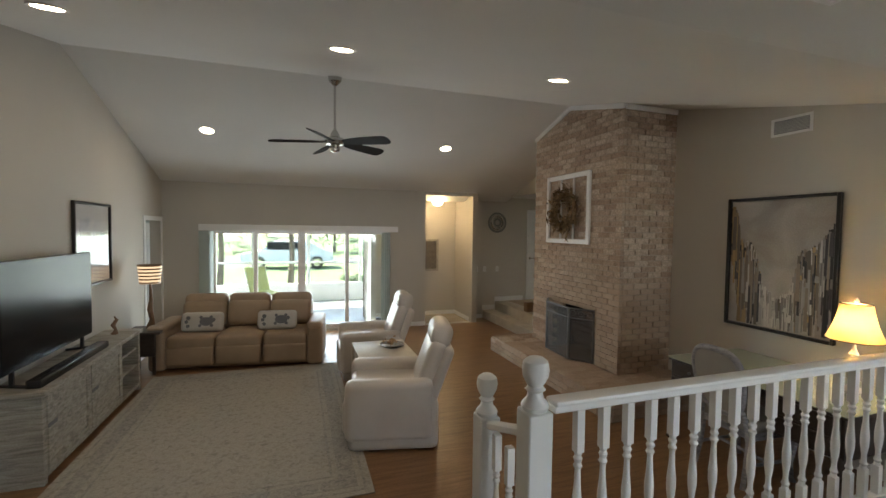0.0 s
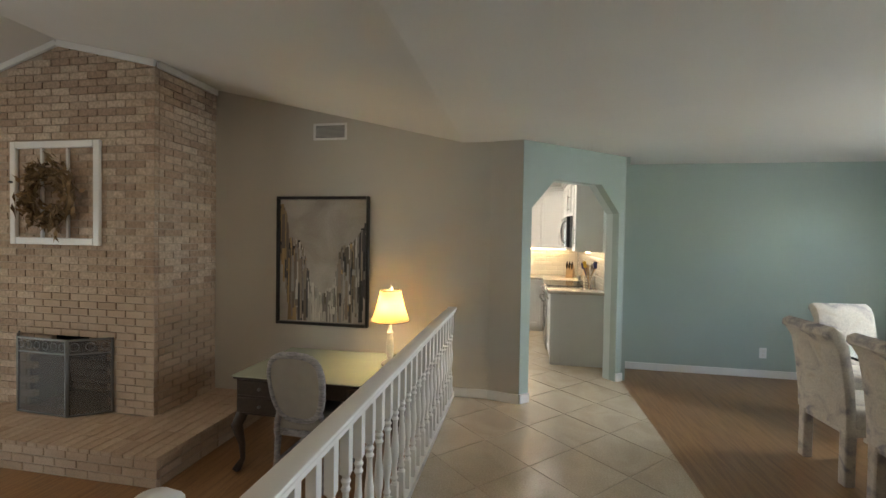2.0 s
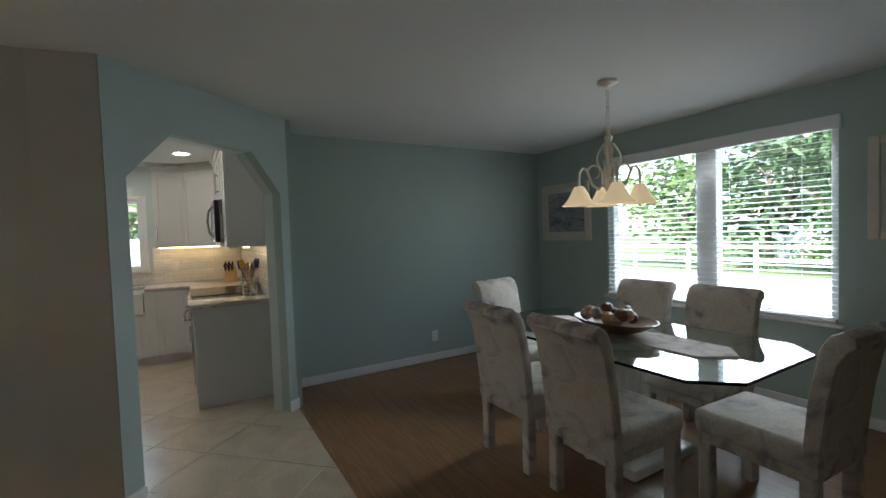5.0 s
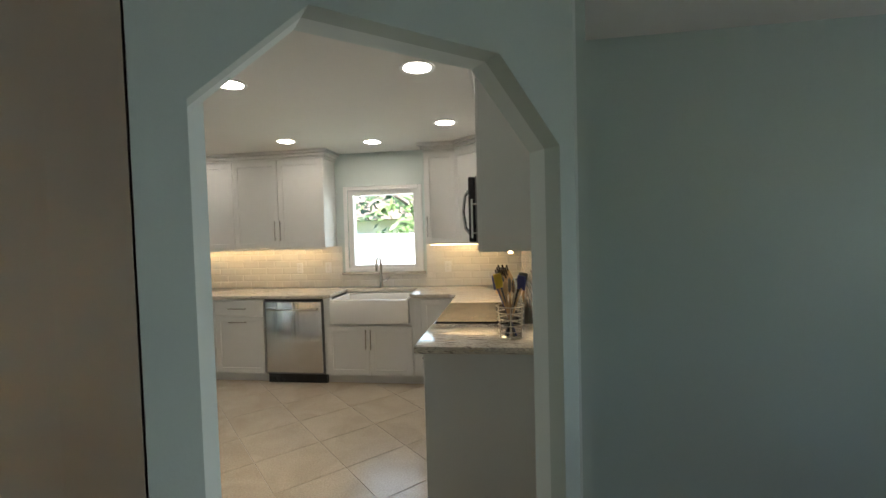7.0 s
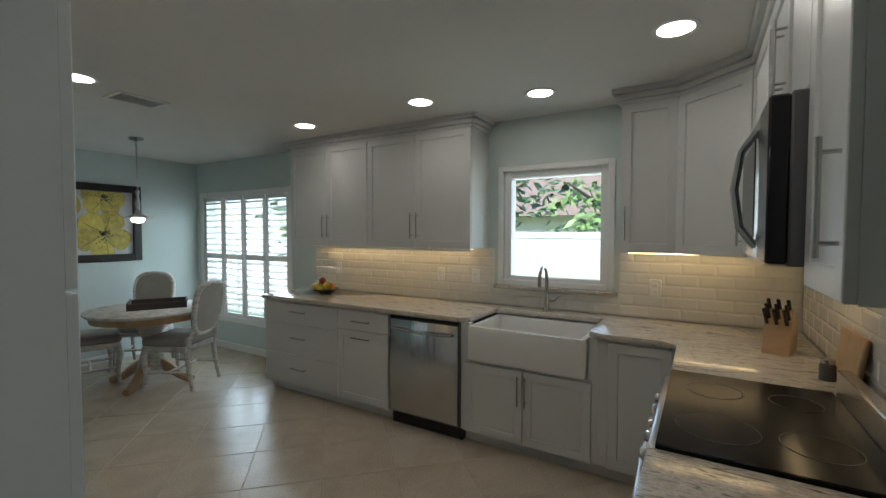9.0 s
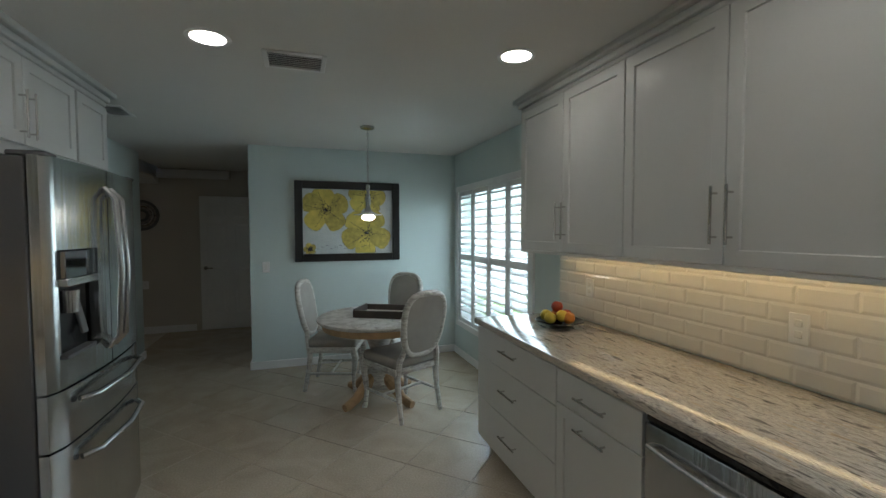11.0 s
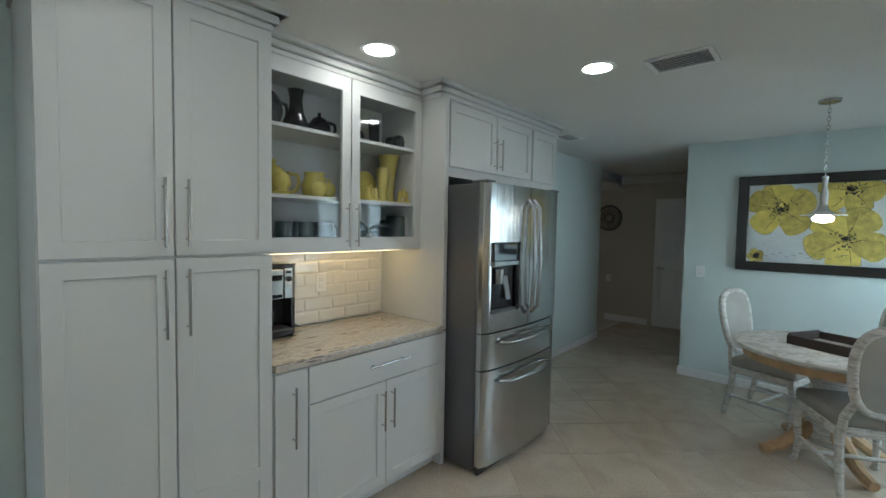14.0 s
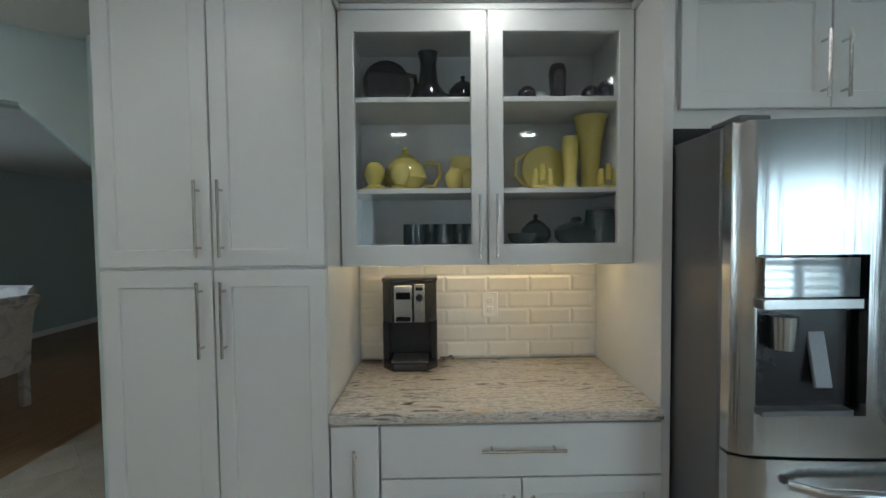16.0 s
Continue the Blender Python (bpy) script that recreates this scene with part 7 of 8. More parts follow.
for k in range(4):
    a = k * 2 * math.pi / 4 + 0.9
    u2 = Vector((math.cos(a), math.sin(a), 0))
    pts = [(0.02, 1.75), (0.07, 1.71), (0.11, 1.74), (0.13, 1.80), (0.15, 1.85), (0.175, 1.86), (0.195, 1.83), (0.20, 1.78), (0.20, 1.73)]
    am = part("arm", bar([u2 * r + Vector((0, 0, z)) for r, z in pts], 0.009, 7), M_CREAMP, ch)
    sc2 = [(0.10 + 0.04 * math.cos(b * 0.5), 1.83 + 0.045 * math.sin(b * 0.5)) for b in range(10)]
    part("scroll", bar([u2 * r + Vector((0, 0, z)) for r, z in sc2], [0.008 - 0.0005 * b for b in range(10)], 6), M_CREAMP, am)
    part("shade", turned([(0.028, 1.735), (0.04, 1.72), (0.055, 1.69), (0.075, 1.65), (0.105, 1.615), (0.122, 1.605), (0.118, 1.603), (0.07, 1.645), (0.035, 1.70)], 24, Matrix.Translation(u2 * 0.20), 6, 0.03), M_BELL, am, "lit frosted glass bell")
    sc3 = [(0.03 + 0.05 * math.sin(b * 0.45), 2.02 - 0.03 * b + 0.0) for b in range(8)]
    part("upper_scroll", bar([u2 * r + Vector((0, 0, z)) for r, z in sc3], 0.006, 6), M_CREAMP, ch)
for x, lab in ((5.07, "pale-framed beach print beside the window"), (1.95, "ornate pale-framed beach print")):
    picture("framed_print", pose(x, YS + 0.0, 1.65, 0, 0, 180), 0.78, 0.69, 0.06, M_CREAMP, lab, ART_SEA, 0.045, glazed=True)

# ---- breakfast corner ----
bt = thing("breakfast_table", pose(6.88, 5.08, 0), "round washed-wood pedestal breakfast table", "dining table")
part("tabletop", turned([(0.525, 0.72), (0.54, 0.735), (0.54, 0.75), (0.53, 0.757), (0.001, 0.757)], 48), M_WASHED, bt)
part("apron", turned([(0.49, 0.66), (0.50, 0.72), (0.2, 0.72)], 40), M_PALEW, bt)
part("pedestal", turned([(0.09, 0.1), (0.13, 0.16), (0.11, 0.24), (0.075, 0.32), (0.07, 0.42), (0.10, 0.52), (0.15, 0.6), (0.16, 0.67)], 24), M_WASHED, bt)
for k in range(4):
    a = k * math.pi / 2 + 0.6
    u2 = Vector((math.cos(a), math.sin(a), 0))
    part("foot", bar([u2 * 0.06 + Vector((0, 0, 0.22)), u2 * 0.16 + Vector((0, 0, 0.16)), u2 * 0.28 + Vector((0, 0, 0.07)), u2 * 0.36 + Vector((0, 0, 0.04)), u2 * 0.40 + Vector((0, 0, 0.035))], [0.05, 0.05, 0.04, 0.04, 0.032], 9), M_PALEW, bt)
bc = french_chair("breakfast_chair", facing(7.03, 4.80, 0, -0.44, 0.90), "whitewashed french chair with linen back", "breakfast chairs", M_WASHED, M_LINEN)
copy_thing(bc, facing(6.54, 5.58, 0, 0.95, -0.31))
copy_thing(bc, facing(7.12, 5.80, 0, -0.72, -0.62))
ty = thing("serving_tray", pose(6.95, 5.08, 0.757, 0, 0, -28), "dark wooden serving tray on the table", "tray")
part("bottom", bx(-0.24, -0.17, 0, 0.24, 0.17, 0.012), M_LINEN, ty)
for a in ((-0.25, -0.18, 0, 0.25, -0.165, 0.065), (-0.25, 0.165, 0, 0.25, 0.18, 0.065), (-0.25, -0.165, 0, -0.235, 0.165, 0.075), (0.235, -0.165, 0, 0.25, 0.165, 0.075)):
    part("side", bx(*a, 0.004), M_DARKW, ty)
for s in (-0.255, 0.255):
    part("handle", turned([(0.028, -0.003), (0.028, 0.003), (0.02, 0.004)], 16, pose(s, 0, 0.045, 0, 90)), M_NICKEL, ty)
pn = thing("pendant_light", pose(6.80, 5.12, 0), "brushed nickel pendant lamp over the table", "pendant light")
part("canopy", turned([(0.065, 2.438), (0.06, 2.42), (0.02, 2.41)], 20), M_NICKEL, pn)
for k in range(17):
    z, q = 2.395 - 0.028 * k, 0.009
    part("chain_link", bar([(q * math.cos(a * 0.785) * (1 if k % 2 else 0.1), q * math.cos(a * 0.785) * (0.1 if k % 2 else 1), z + 0.019 * math.sin(a * 0.785)) for a in range(8)], 0.0025, 5, closed=True), M_NICKEL, pn)
part("neck", turned([(0.006, 1.93), (0.02, 1.92), (0.012, 1.86), (0.025, 1.80), (0.02, 1.74), (0.03, 1.70), (0.05, 1.68)], 16), M_NICKEL, pn)
part("shade", turned([(0.05, 1.685), (0.08, 1.668), (0.125, 1.662), (0.127, 1.655), (0.09, 1.655), (0.04, 1.66)], 28), M_PORC, pn, "flared white glass shade")
part("bulb", turned([(0.035, 1.66), (0.06, 1.64), (0.05, 1.62), (0.02, 1.61), (0.003, 1.608)], 18), M_LIGHTK, pn)
fp = picture("flower_painting", pose(6.75, 6.298, 1.622), 1.175, 0.90, 0.085, M_FRAMEB, "large black-framed painting of yellow flowers", ramp_mat("pale_canvas", [(0.3, (0.50, 0.53, 0.53)), (0.6, (0.60, 0.62, 0.61)), (0.8, (0.66, 0.66, 0.63))], 0.6, scale=4, distort=0.8), depth=0.05)
M_PETAL, M_INKD = mat("yellow_petal_paint", (0.58, 0.47, 0.10), 0.6, var=0.2, scale=14, island=0.15), mat("dark_ink_paint", (0.05, 0.045, 0.04), 0.6, var=0.2)
M_PETAL2 = mat("ochre_petal_paint", (0.50, 0.40, 0.09), 0.6, var=0.3, scale=22)
inks = bmesh.new()
rngf = random.Random(2)
nq = 0


def clipf(x, z):
    return max(-0.50, min(0.50, x)), max(-0.362, min(0.362, z))


for fx, fz, R, n, rot in ((-0.26, 0.13, 0.27, 5, 0.3), (0.20, -0.13, 0.29, 5, 0.9), (0.21, 0.29, 0.22, 5, 0.1), (-0.43, -0.31, 0.07, 5, 0.5)):
    for i in range(n):
        a = rot + i * 2 * math.pi / n + rngf.uniform(-0.15, 0.15)
        nq += 1
        ring = []
        for j in range(18):
            b = 2 * math.pi * j / 18
            lx, lz = R * (0.52 + 0.48 * math.cos(b)), R * (0.40 + 0.16 * math.cos(b) + 0.03 * math.cos(5 * b + i)) * math.sin(b)
            x, z = clipf(fx + lx * math.cos(a) - lz * math.sin(a), fz + lx * math.sin(a) + lz * math.cos(a))
            ring.append((x, z))
        bm = bmesh.new()
        bm.faces.new([bm.verts.new((x, -0.0125 - 0.0002 * nq, z)) for x, z in ring])
        part("petal", bm, M_PETAL if i % 2 else M_PETAL2, fp)
        tube(inks, [(x, -0.0185, z) for x, z in ring[:5]], 0.0016, 4)
        sx, sz = clipf(fx + R * 0.8 * math.cos(a + 0.25), fz + R * 0.8 * math.sin(a + 0.25))
        tube(inks, [(fx, -0.018, fz), ((fx + sx) / 2 + 0.01, -0.018, (fz + sz) / 2), (sx, -0.018, sz)], 0.0022, 4)
    for j in range(60):
        r, a = abs(rngf.gauss(0, R * 0.22)), rngf.random() * 6.28
        x, z = clipf(fx + r * math.cos(a), fz + r * math.sin(a))
        tbox(inks, (0.016, 0.001, 0.008), pose(x, -0.0185, z, 0, rngf.random() * 180))
tagged(part("ink_lines", inks, M_INKD, fp), "dark ink strokes and specks", kind="stuff")
bm = bmesh.new()
for i in range(12):
    box(bm, -0.36 + 0.05 * i, -0.0182, -0.31 + 0.018 * (i % 3), -0.33 + 0.05 * i, -0.0178, -0.306 + 0.018 * (i % 3))
tagged(part("script_marks", bm, M_INK, fp), "faint grey script marks", kind="stuff")


# ---- outdoors ----
structure("ground", bx(-120, -120, -0.62, 120, 120, -0.50), M_GRASS, "sunlit lawn round the house", "ground")
structure("pavement_lanai", bx(-6, YF + 0.15, -0.50, 5, 12.2, LF - 0.03), M_PATIO, "glossy pale patio floor of the lanai", "pavement")
structure("road", bx(-60, 26, -0.50, 60, 32, -0.49), mat("asphalt", (0.07, 0.07, 0.072), 0.9, var=0.15, bump=0.4), "asphalt street beyond the lawn", "road")
lan = thing("screen_enclosure", pose(0, 12.0, LF - 0.03), "white framed insect-screen enclosure with knee wall", "screen enclosure", kind="structure")
part("knee_wall", bx(-6, 0.0, 0.0, 5, 0.12, 0.48), M_TRIM, lan)
for k in range(8):
    x = -5.4 + 1.38 * k
    part("post", bx(x - 0.035, 0.02, 0.48, x + 0.035, 0.09, 2.6), M_TRIM, lan)
part("rail", bx(-6, 0.03, 1.02, 5, 0.08, 1.07), M_TRIM, lan)
M_SCRN = bpy.data.materials.new("dark_insect_screen")
M_SCRN.use_nodes = True
N, L = M_SCRN.node_tree.nodes, M_SCRN.node_tree.links
N["Principled BSDF"].inputs["Base Color"].default_value = (0.05, 0.05, 0.055, 1)
N["Principled BSDF"].inputs["Roughness"].default_value = 0.8
trs, mxc = N.new("ShaderNodeBsdfTransparent"), N.new("ShaderNodeMixShader")
mxc.inputs[0].default_value = 0.3
L.new(trs.outputs[0], mxc.inputs[1]), L.new(N["Principled BSDF"].outputs[0], mxc.inputs[2]), L.new(mxc.outputs[0], N["Material Output"].inputs[0])
for k in range(7):
    part("insect_screen", bx(-5.365 + 1.38 * k, 0.052, 0.48, -4.055 + 1.38 * k, 0.056, 2.55), M_SCRN, lan, "fine dark insect screen")
part("top_beam", bx(-6, 0.0, 2.55, 5, 0.12, 2.7), M_TRIM, lan)
structure("roof_lanai", bx(-6.2, YF + 0.3, 2.3, 5.2, 12.6, 2.42), M_CEIL, "flat white lanai roof", "roof")
lc = thing("patio_chair", facing(-1.9, 10.6, LF - 0.03, 1, -0.3), "pale green folding patio chair on the lanai", "chair", "patio chairs")
M_LIME = mat("lime_canvas", (0.42, 0.46, 0.20), 0.8, bump=0.2)
part("seat", tbox(bmesh.new(), (0.52, 0.48, 0.03), pose(0, 0, 0.40, 6), 0.01), M_LIME, lc)
part("backrest", tbox(bmesh.new(), (0.52, 0.03, 0.62), pose(0, 0.32, 0.70, -22), 0.01), M_LIME, lc)
for s in (-0.27, 0.27):
    part("leg", bar([(s, -0.26, 0), (s, 0.22, 0.42), (s, 0.42, 1.0)], 0.012, 7), M_TRIM, lc)
    part("leg", bar([(s, 0.30, 0), (s, -0.24, 0.42)], 0.012, 7), M_TRIM, lc)
copy_thing(lc, facing(-0.9, 11.0, LF - 0.03, 0.6, -0.8))


def leaf_cloud(bm, centre, radii, n, size, rng):
    """Many small leaves, thick at the rim and thin between clumps."""
    clumps = []
    for k in range(max(6, n // 60)):
        d = Vector((rng.gauss(0, 1), rng.gauss(0, 1), rng.gauss(0, 1))).normalized() * (0.45 + 0.55 * rng.random())
        clumps.append(Vector((centre[0] + d.x * radii[0], centre[1] + d.y * radii[1], centre[2] + d.z * radii[2])))
    for k in range(n):
        c = clumps[k % len(clumps)]
        p = c + Vector((rng.gauss(0, 0.2) * radii[0], rng.gauss(0, 0.2) * radii[1], rng.gauss(0, 0.18) * radii[2]))
        u2 = Vector((rng.gauss(0, 1), rng.gauss(0, 1), rng.gauss(0, 0.6))).normalized()
        v = u2.orthogonal().normalized()
        s = size * (0.6 + 0.8 * rng.random())
        vs = [bm.verts.new(p + q) for q in (u2 * s, v * s * 0.45, -u2 * s, -v * s * 0.45)]
        bm.faces.new(vs)


def tree(x, y, h, spread, seed, label, leaves=1500, size=0.16, low=0.35):
    rng = random.Random(seed)
    t = thing("tree", pose(x, y, -0.52), label, "tree", "garden trees")
    trunk = [(0, 0, 0), (0.06, 0.03, h * 0.2), (-0.05, 0.05, h * 0.4), (0.04, 0, h * 0.62), (0, 0, h * 0.85)]
    part("trunk", bar(trunk, [0.17, 0.13, 0.11, 0.07, 0.03], 9), M_BARK, t)
    for k in range(7):
        a = k * 2.4
        z = h * (0.35 + 0.07 * k)
        part("limb", bar([(0, 0, z), (0.3 * spread * math.cos(a), 0.3 * spread * math.sin(a), z + 0.12 * h), (0.7 * spread * math.cos(a), 0.7 * spread * math.sin(a), z + 0.2 * h)], [0.06, 0.045, 0.015], 7), M_BARK, t)
    bm = bmesh.new()
    leaf_cloud(bm, (0, 0, h * (low + 1) / 2), (spread, spread, h * (1 - low) / 2), leaves, size, rng)
    part("crown", bm, M_LEAF if seed % 2 else M_LEAFD, t)
    return t


def shrub(x, y, w, h, seed, label, leaves=700):
    bm = bmesh.new()
    leaf_cloud(bm, (0, 0, h * 0.5), (w, w * 0.7, h * 0.5), leaves, 0.08, random.Random(seed))
    for k in range(5):
        tube(bm, [(0, 0, 0), (0.3 * w * math.cos(k * 1.3), 0.3 * w * math.sin(k * 1.3), h * 0.6)], [0.02, 0.008], 5)
    return solo("shrub", bm, M_LEAF if seed % 2 else M_LEAFD, label, "shrub", pose(x, y, -0.52), "garden shrubs")


# beyond the dining window: pale drive, rail fence, trees and a white house
structure("pavement_drive", bx(-14, -17.5, -0.50, 24, -3.75, -0.485), mat("sunlit_concrete", (0.62, 0.60, 0.56), 0.9, var=0.08, bump=0.3), "wide pale concrete drive beside the house", "pavement")
rf = thing("rail_fence", pose(0, -18.2, -0.52), "low white rail fence along the drive", "fence")
for k in range(14):
    part("post", bx(-14.06 + 2.6 * k, -0.06, 0, -13.94 + 2.6 * k, 0.06, 1.15, 0.01), M_FENCE, rf)
for z in (0.45, 0.95):
    part("rail", bx(-14, -0.03, z, 19.8, 0.03, z + 0.13, 0.006), M_FENCE, rf)
for k, (x, y, h, s) in enumerate(((0.5, -20, 6.5, 2.6), (3.6, -21, 7.5, 3.0), (7.0, -20, 6.0, 2.6), (-3.0, -21, 7.0, 2.8), (10.5, -22, 7, 3), (13.5, -20.5, 6, 2.6))):
    tree(x, y, h, s, 20 + k, "leafy green garden tree past the drive", 1700, 0.22, 0.15)
for k, x in enumerate((-3.4, -1, 1.2, 3.2, 5.2, 7.4, 9.5, 12)):
    shrub(x, -19.2 + 0.3 * (k % 2), 1.3, 1.5, 40 + k, "green garden shrub behind the rail fence")
wh = thing("white_house", pose(3, -30, -0.52), "white house seen between the trees", "house")
part("wall", bx(-9, -4, 0, 9, 4, 5.6), M_FENCE, wh)
part("roof", prism(bmesh.new(), [(-9.6, -4.6), (9.6, -4.6), (9.6, 4.6), (-9.6, 4.6)], 5.6, 5.9), M_ROOF, wh)
for x in (-6, -2, 2, 6):
    for z in (1.0, 3.6):
        w = part("window", bx(x - 0.7, 4.0, z, x + 0.7, 4.03, z + 1.2), M_SCREEN, wh)
# beyond the kitchen window: fence, tree and neighbour
fe = thing("white_fence", pose(11.6, 0, -0.52), "tall white vinyl privacy fence", "fence")
for k in range(9):
    y = -6 + 2.4 * k
    part("post", bx(-0.065, y - 0.065, 0, 0.065, y + 0.065, 2.12, 0.008), M_FENCE, fe)
    part("post_cap", turned([(0.095, 2.12), (0.095, 2.14), (0.01, 2.2)], 4, pose(0, y, 0, 0, 0, 45)), M_FENCE, fe)
    part("panel", bx(-0.02, y + 0.065, 0.06, 0.02, y + 2.335, 2.02, 0.004), M_FENCE, fe)
    part("top_rail", bx(-0.03, y + 0.065, 1.95, 0.03, y + 2.335, 2.05, 0.004), M_FENCE, fe)
tree(13.6, 1.7, 4.8, 1.7, 31, "leafy green tree above the white fence", 900, 0.13, 0.3)
tree(13.8, 4.5, 5.0, 1.8, 32, "leafy green tree above the white fence", 800, 0.14, 0.3)
tree(10.3, 5.6, 4.2, 1.2, 35, "leafy green tree outside the shutters", 1200, 0.12, 0.2)
shrub(9.6, 5.0, 0.9, 1.2, 71, "green shrub outside the shutters")
hs = thing("neighbour_house", pose(22, 1.5, -0.52), "pale stucco neighbour house with brown roof", "house")
part("wall", bx(-3, -7, 0, 4, 7, 2.7), M_STUCCO, hs)
bm = bmesh.new()
pr = [(-3.8, 2.6), (4.8, 2.6), (0.5, 4.4)]
a1, b1 = [bm.verts.new((x, -7.8, z)) for x, z in pr], [bm.verts.new((x, 7.8, z)) for x, z in pr]
bm.faces.new(a1), bm.faces.new(b1[::-1])
for i in range(3):
    bm.faces.new((a1[i], b1[i], b1[(i + 1) % 3], a1[(i + 1) % 3]))
bmesh.ops.recalc_face_normals(bm, faces=bm.faces)
part("roof", bm, M_ROOF, hs)
for y in (-4, 0.5, 4):
    w = part("window", bx(-3.03, y - 0.6, 1.0, -2.99, y + 0.6, 2.1), M_SCREEN, hs)
    part("frame", frame_ring(bmesh.new(), y - 0.65, 0.95, y + 0.65, 2.15, 0, 0.05, 0.06), M_TRIM, w, "", pose(-2.995, 0, 0, 0, 0, 90))


# palms, hedge and parked car past the lanai
def palm(x, y, h, seed):
    rng = random.Random(seed)
    t = thing("palm_tree", pose(x, y, -0.52), "small garden palm with arching fronds", "palm tree", "garden palms")
    part("trunk", bar([(0, 0, 0), (0.06, 0, h * 0.4), (0.02, 0, h * 0.75)], [0.12, 0.09, 0.08], 9), M_BARK, t)
    for k in range(13):
        a = k * 2.4
        u2 = Vector((math.cos(a), math.sin(a), 0))
        le = 1.1 + 0.3 * rng.random()
        pts = [Vector((0.02, 0, h * 0.75)) + u2 * (le * s) + Vector((0, 0, le * (0.75 * s - 1.05 * s * s + 0.25 * rng.random() * s))) for s in (0, 0.2, 0.4, 0.6, 0.8, 1.0)]
        bm = bar(pts, [0.016, 0.013, 0.01, 0.008, 0.006, 0.003], 5)
        side = u2.cross(Vector((0, 0, 1)))
        for i in range(22):
            s = 0.1 + 0.9 * i / 22
            j = min(int(s * 5), 4)
            p = pts[j].lerp(pts[j + 1], s * 5 - j)
            for sg in (-1, 1):
                tip = p + side * sg * 0.34 * (1 - 0.5 * s) + u2 * 0.14 - Vector((0, 0, 0.1))
                vs = [bm.verts.new(q) for q in (p, p + u2 * 0.03, tip)]
                bm.faces.new(vs)
        part("frond", bm, M_LEAF, t)
    return t


palm(-0.4, 15.5, 2.9, 1)
palm(2.3, 16.0, 2.4, 2)
palm(-2.8, 17.0, 3.0, 3)
for k in range(10):
    shrub(-14 + 3.1 * k, 36, 1.9, 1.6, 80 + k, "green hedge shrub across the street", 500)
for k, x in enumerate((-10, -4, 3, 9)):
    tree(x, 40 + 2 * (k % 2), 6, 2.6, 90 + k, "green tree across the street", 1100, 0.25, 0.2)
shrub(1.6, 14.0, 0.5, 0.9, 77, "potted green shrub beside the lanai", 400)
car = thing("parked_car", facing(-0.6, 24, -0.5, 1, 0), "white car parked on the street", "car")
M_CARP = mat("white_car_paint", (0.70, 0.71, 0.72), 0.25, var=0.02, coat=0.6)
bm = prism(bmesh.new(), [(-2.2, 0.3), (2.2, 0.3), (2.25, 0.75), (1.3, 0.92), (0.7, 1.42), (-0.9, 1.45), (-1.7, 0.98), (-2.2, 0.9)], -0.85, 0.85)
bmesh.ops.transform(bm, matrix=pose(0, 0, 0, 90, 0, 90), verts=bm.verts)
bmesh.ops.recalc_face_normals(bm, faces=bm.faces)
part("body", bm, M_CARP, car)
for y in (-1.4, 1.4):
    for s in (-1, 1):
        w = part("wheel", turned([(0.20, -0.1), (0.32, -0.1), (0.33, 0.0), (0.32, 0.1), (0.20, 0.1)], 20, pose(s * 0.80, y, 0.32, 0, 90)), M_BLACK, car)
        part("rim", turned([(0.20, -0.105), (0.20, 0.105), (0.02, 0.11)], 14, pose(s * 0.80, y, 0.32, 0, 90)), M_NICKEL, w)
for s in (-0.853, 0.853):
    part("side_window", bx(s - 0.004, -0.7, 0.98, s + 0.004, 1.0, 1.36, 0.002), M_SCREEN, car)


# ---- backsplash tiles ----
TW, TH, TG = 0.20, 0.0785, 0.003
tile_meshes = {}


def subway(w, h):
    """A tile with bevelled edges, its face towards -y."""
    key = (round(w, 3), round(h, 3))
    if key not in tile_meshes:
        e, d = min(0.011, w * 0.3), 0.0052
        bm = bmesh.new()
        lo = [bm.verts.new(p) for p in ((-w / 2, 0, -h / 2), (w / 2, 0, -h / 2), (w / 2, 0, h / 2), (-w / 2, 0, h / 2))]
        mi = [bm.verts.new((v.co.x, -0.0025, v.co.z)) for v in lo]
        hi = [bm.verts.new(p) for p in ((-w / 2 + e, -d, -h / 2 + e), (w / 2 - e, -d, -h / 2 + e), (w / 2 - e, -d, h / 2 - e), (-w / 2 + e, -d, h / 2 - e))]
        bm.faces.new(hi)
        for a, b in ((lo, mi), (mi, hi)):
            for i in range(4):
                bm.faces.new((a[i], a[(i + 1) % 4], b[(i + 1) % 4], b[i]))
        me = bpy.data.meshes.new("tile")
        bm.to_mesh(me)
        bm.free()
        me.materials.append(M_SUBWAY)
        tile_meshes[key] = me
    return tile_meshes[key]


def backsplash(name, m, length, z0, z1, label, holes=()):
    s = thing(name, m, label, "backsplash", kind="structure")
    part("grout", bx(0, -0.003, z0, length, 0.0, z1), M_GROUT2, s)
    z, row = z0, 0
    while z < z1 - 0.015:
        h = min(TH, z1 - z) - TG
        x = -(row % 2) * TW / 2
        while x < length:
            a, b = max(x, 0), min(x + TW, length) - TG
            if b - a > 0.025 and not any(h0 - 0.02 < (a + b) / 2 < h1 + 0.02 and z + h > k0 and z < k1 for h0, h1, k0, k1 in holes):
                ob = new("tile", subway(b - a, h))
                ob.parent = s
                ob.location = ((a + b) / 2, -0.002, z + h / 2)
            x += TW
        z += TH
        row += 1
    return s


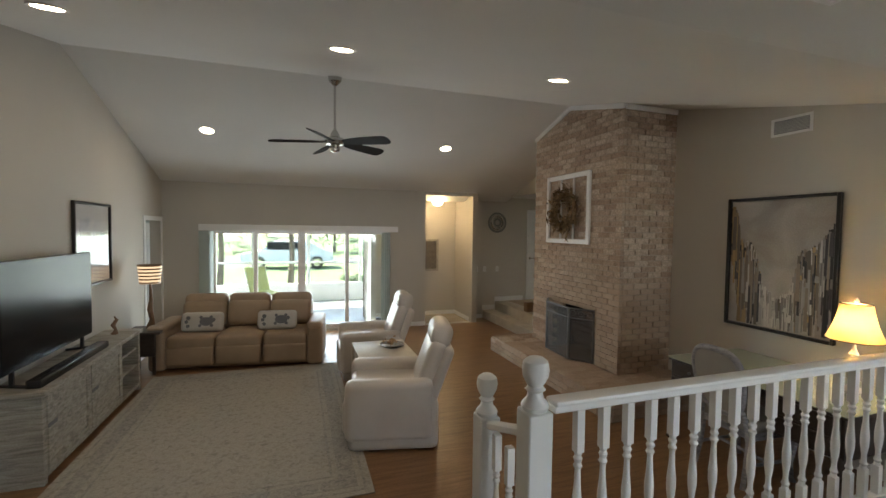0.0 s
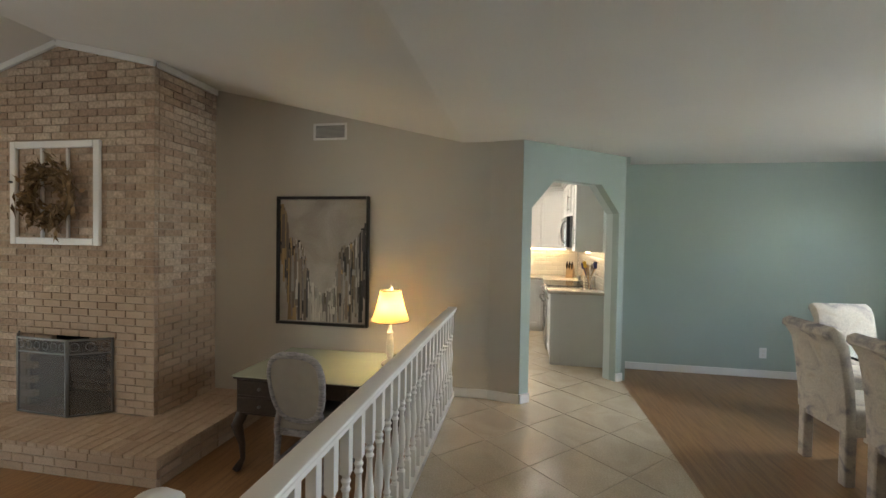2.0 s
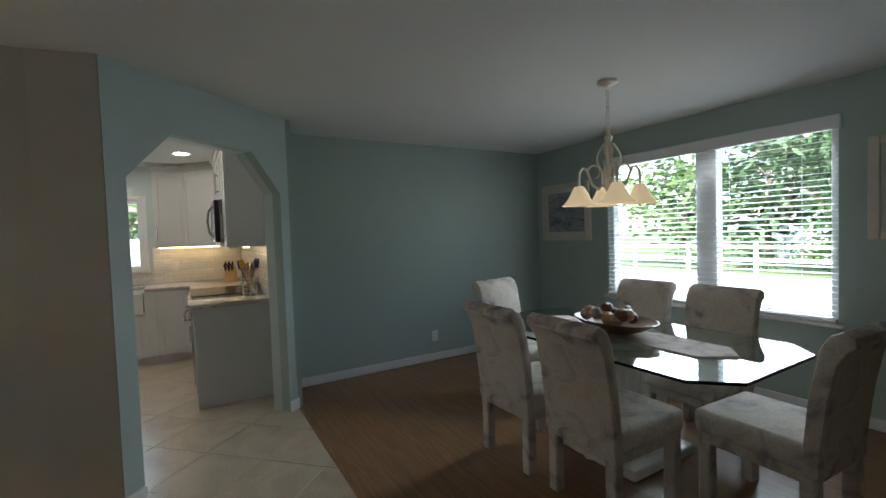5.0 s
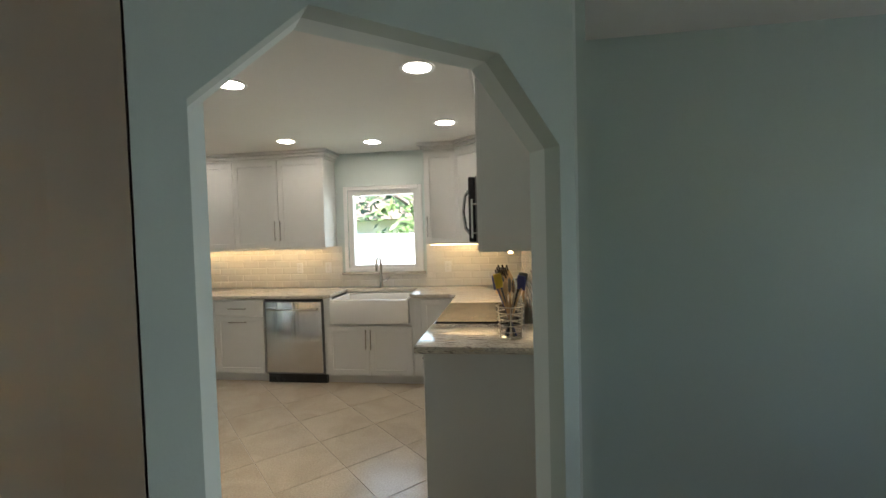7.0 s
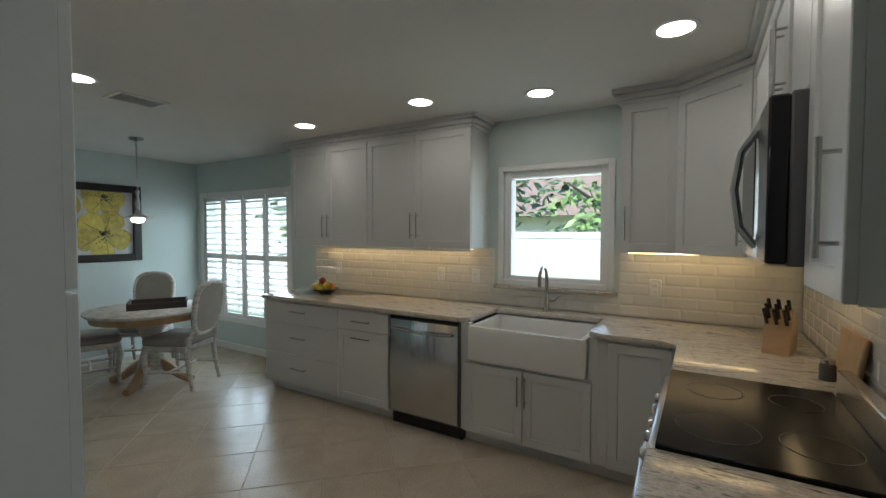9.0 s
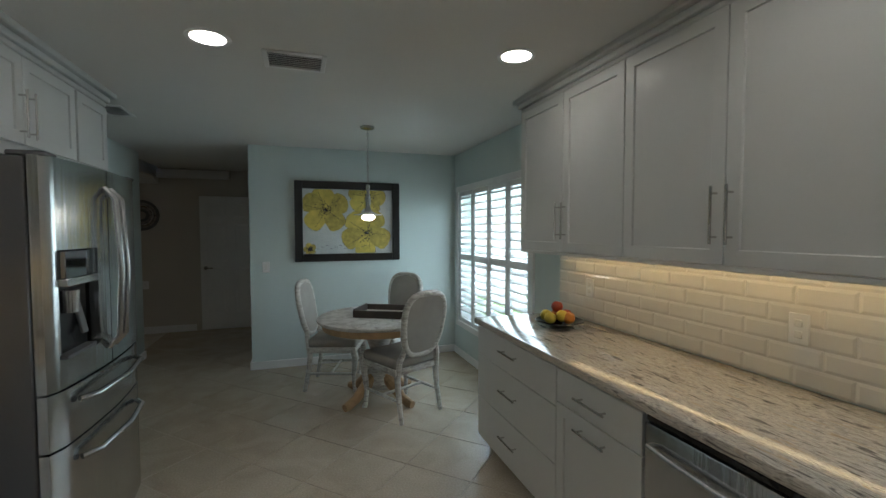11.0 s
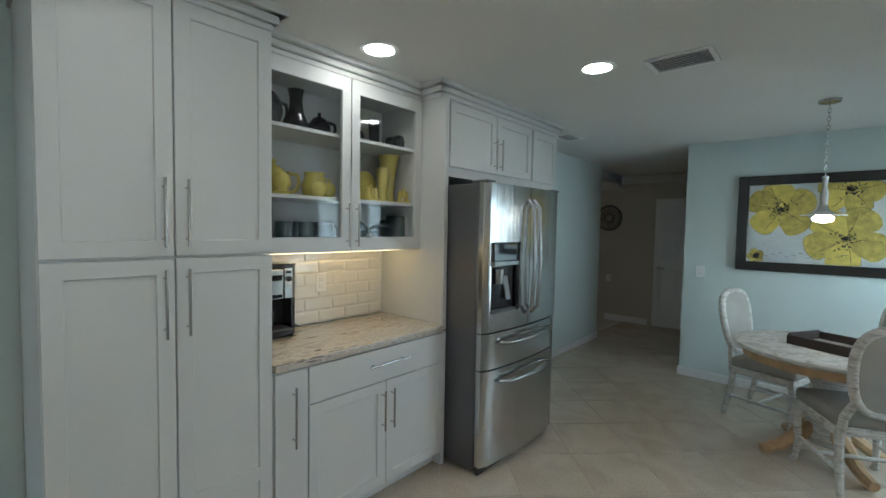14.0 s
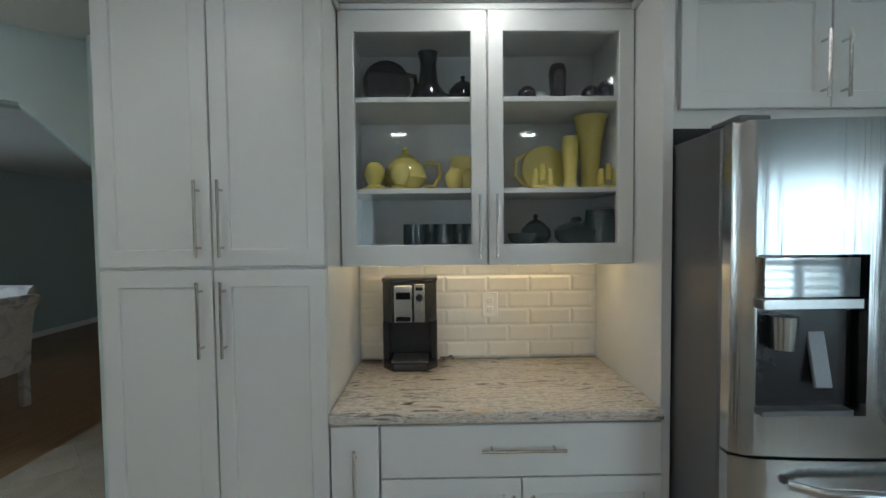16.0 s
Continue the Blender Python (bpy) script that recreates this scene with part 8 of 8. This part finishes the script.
M_GROUT2 = mat("pale_wall_grout", (0.76, 0.74, 0.70), 0.9, var=0.05)
backsplash("backsplash_nook", west(2.08, WX + 0.001), 1.118, GZ1 + 0.001, UZ0 - 0.001, "glossy white bevelled subway tiles in the nook")
backsplash("backsplash_window", pose(XK - 0.001, 3.99, 0, 0, 0, -90), 2.14, GZ1 + 0.001, UZ0 - 0.001, "glossy white bevelled subway tiles above the granite")
backsplash("backsplash_below_window", pose(XK - 0.001, 1.85, 0, 0, 0, -90), 0.99, GZ1 + 0.001, 1.05, "glossy white bevelled subway tiles below the window")
backsplash("backsplash_corner", pose(XK - 0.001, 0.86, 0, 0, 0, -90), 1.04, GZ1 + 0.001, UZ0 - 0.001, "glossy white bevelled subway tiles in the corner")
backsplash("backsplash_range", pose(XK - 0.012, -0.188, 0, 0, 0, 180), XK - 0.012 - 5.52, GZ1 + 0.001, UZ0 - 0.001, "glossy white bevelled subway tiles behind the range")

# ---- diagonal floor tiles ----
FT = 0.452


def clip_poly(poly, axis, limit, keep_less):
    out = []
    for i in range(len(poly)):
        p, q = poly[i], poly[(i + 1) % len(poly)]
        ip, iq = (p[axis] < limit) == keep_less, (q[axis] < limit) == keep_less
        if ip:
            out.append(p)
        if ip != iq:
            s = (limit - p[axis]) / (q[axis] - p[axis])
            out.append((p[0] + s * (q[0] - p[0]), p[1] + s * (q[1] - p[1])))
    return out


whole = None
areas = ((XW, -0.30, 5.0, 1.44), (5.0, -0.19, XK, 6.3), (4.31, 1.44, 5.0, 8.6), (5.0, 6.3, 5.70, 8.6))
hh = (FT - 0.005) / math.sqrt(2)
extra = []
count = 0
for i in range(-40, 60):
    for j in range(-40, 60):
        cx, cy = 5.9 + (i - j) * FT / math.sqrt(2), 2.0 + (i + j) * FT / math.sqrt(2)
        if not (XW - 0.5 < cx < XK + 0.5 and -0.8 < cy < 9.8):
            continue
        diamond = [(cx - hh, cy), (cx, cy - hh), (cx + hh, cy), (cx, cy + hh)]
        for x0, y0, x1, y1 in areas:
            poly = diamond
            for axis, lim, less in ((0, x0, False), (0, x1, True), (1, y0, False), (1, y1, True)):
                poly = clip_poly(poly, axis, lim, less)
                if len(poly) < 3:
                    break
            if len(poly) < 3:
                continue
            full = len(poly) == 4 and abs(max(p[0] for p in poly) - min(p[0] for p in poly) - 2 * hh) < 1e-4 and abs(max(p[1] for p in poly) - min(p[1] for p in poly) - 2 * hh) < 1e-4
            near_path = cx > 1.5 and cy < 6.4
            if full and near_path and count < 300:
                if whole is None:
                    bm = prism(bmesh.new(), [(-hh, 0), (0, -hh), (hh, 0), (0, hh)], -0.006, 0.0)
                    bmesh.ops.bevel(bm, geom=[e for e in bm.edges if e.verts[0].co.z > -0.001 and e.verts[1].co.z > -0.001], offset=0.002, segments=1, affect="EDGES")
                    whole = bpy.data.meshes.new("tile")
                    bm.to_mesh(whole)
                    bm.free()
                    whole.materials.append(M_TILE)
                ob = new("tile", whole)
                ob.parent = floor_tiled
                ob.location = (cx, cy, 0)
                count += 1
            else:
                extra.append(poly)
bm = bmesh.new()
for poly in extra:
    try:
        prism(bm, poly, -0.006, 0.0)
    except ValueError:
        pass
bmesh.ops.recalc_face_normals(bm, faces=bm.faces)
ob = part("cut_tiles", bm, M_TILE, floor_tiled)
tagged(ob, "cut edge tiles and tiles out of reach", kind="stuff")
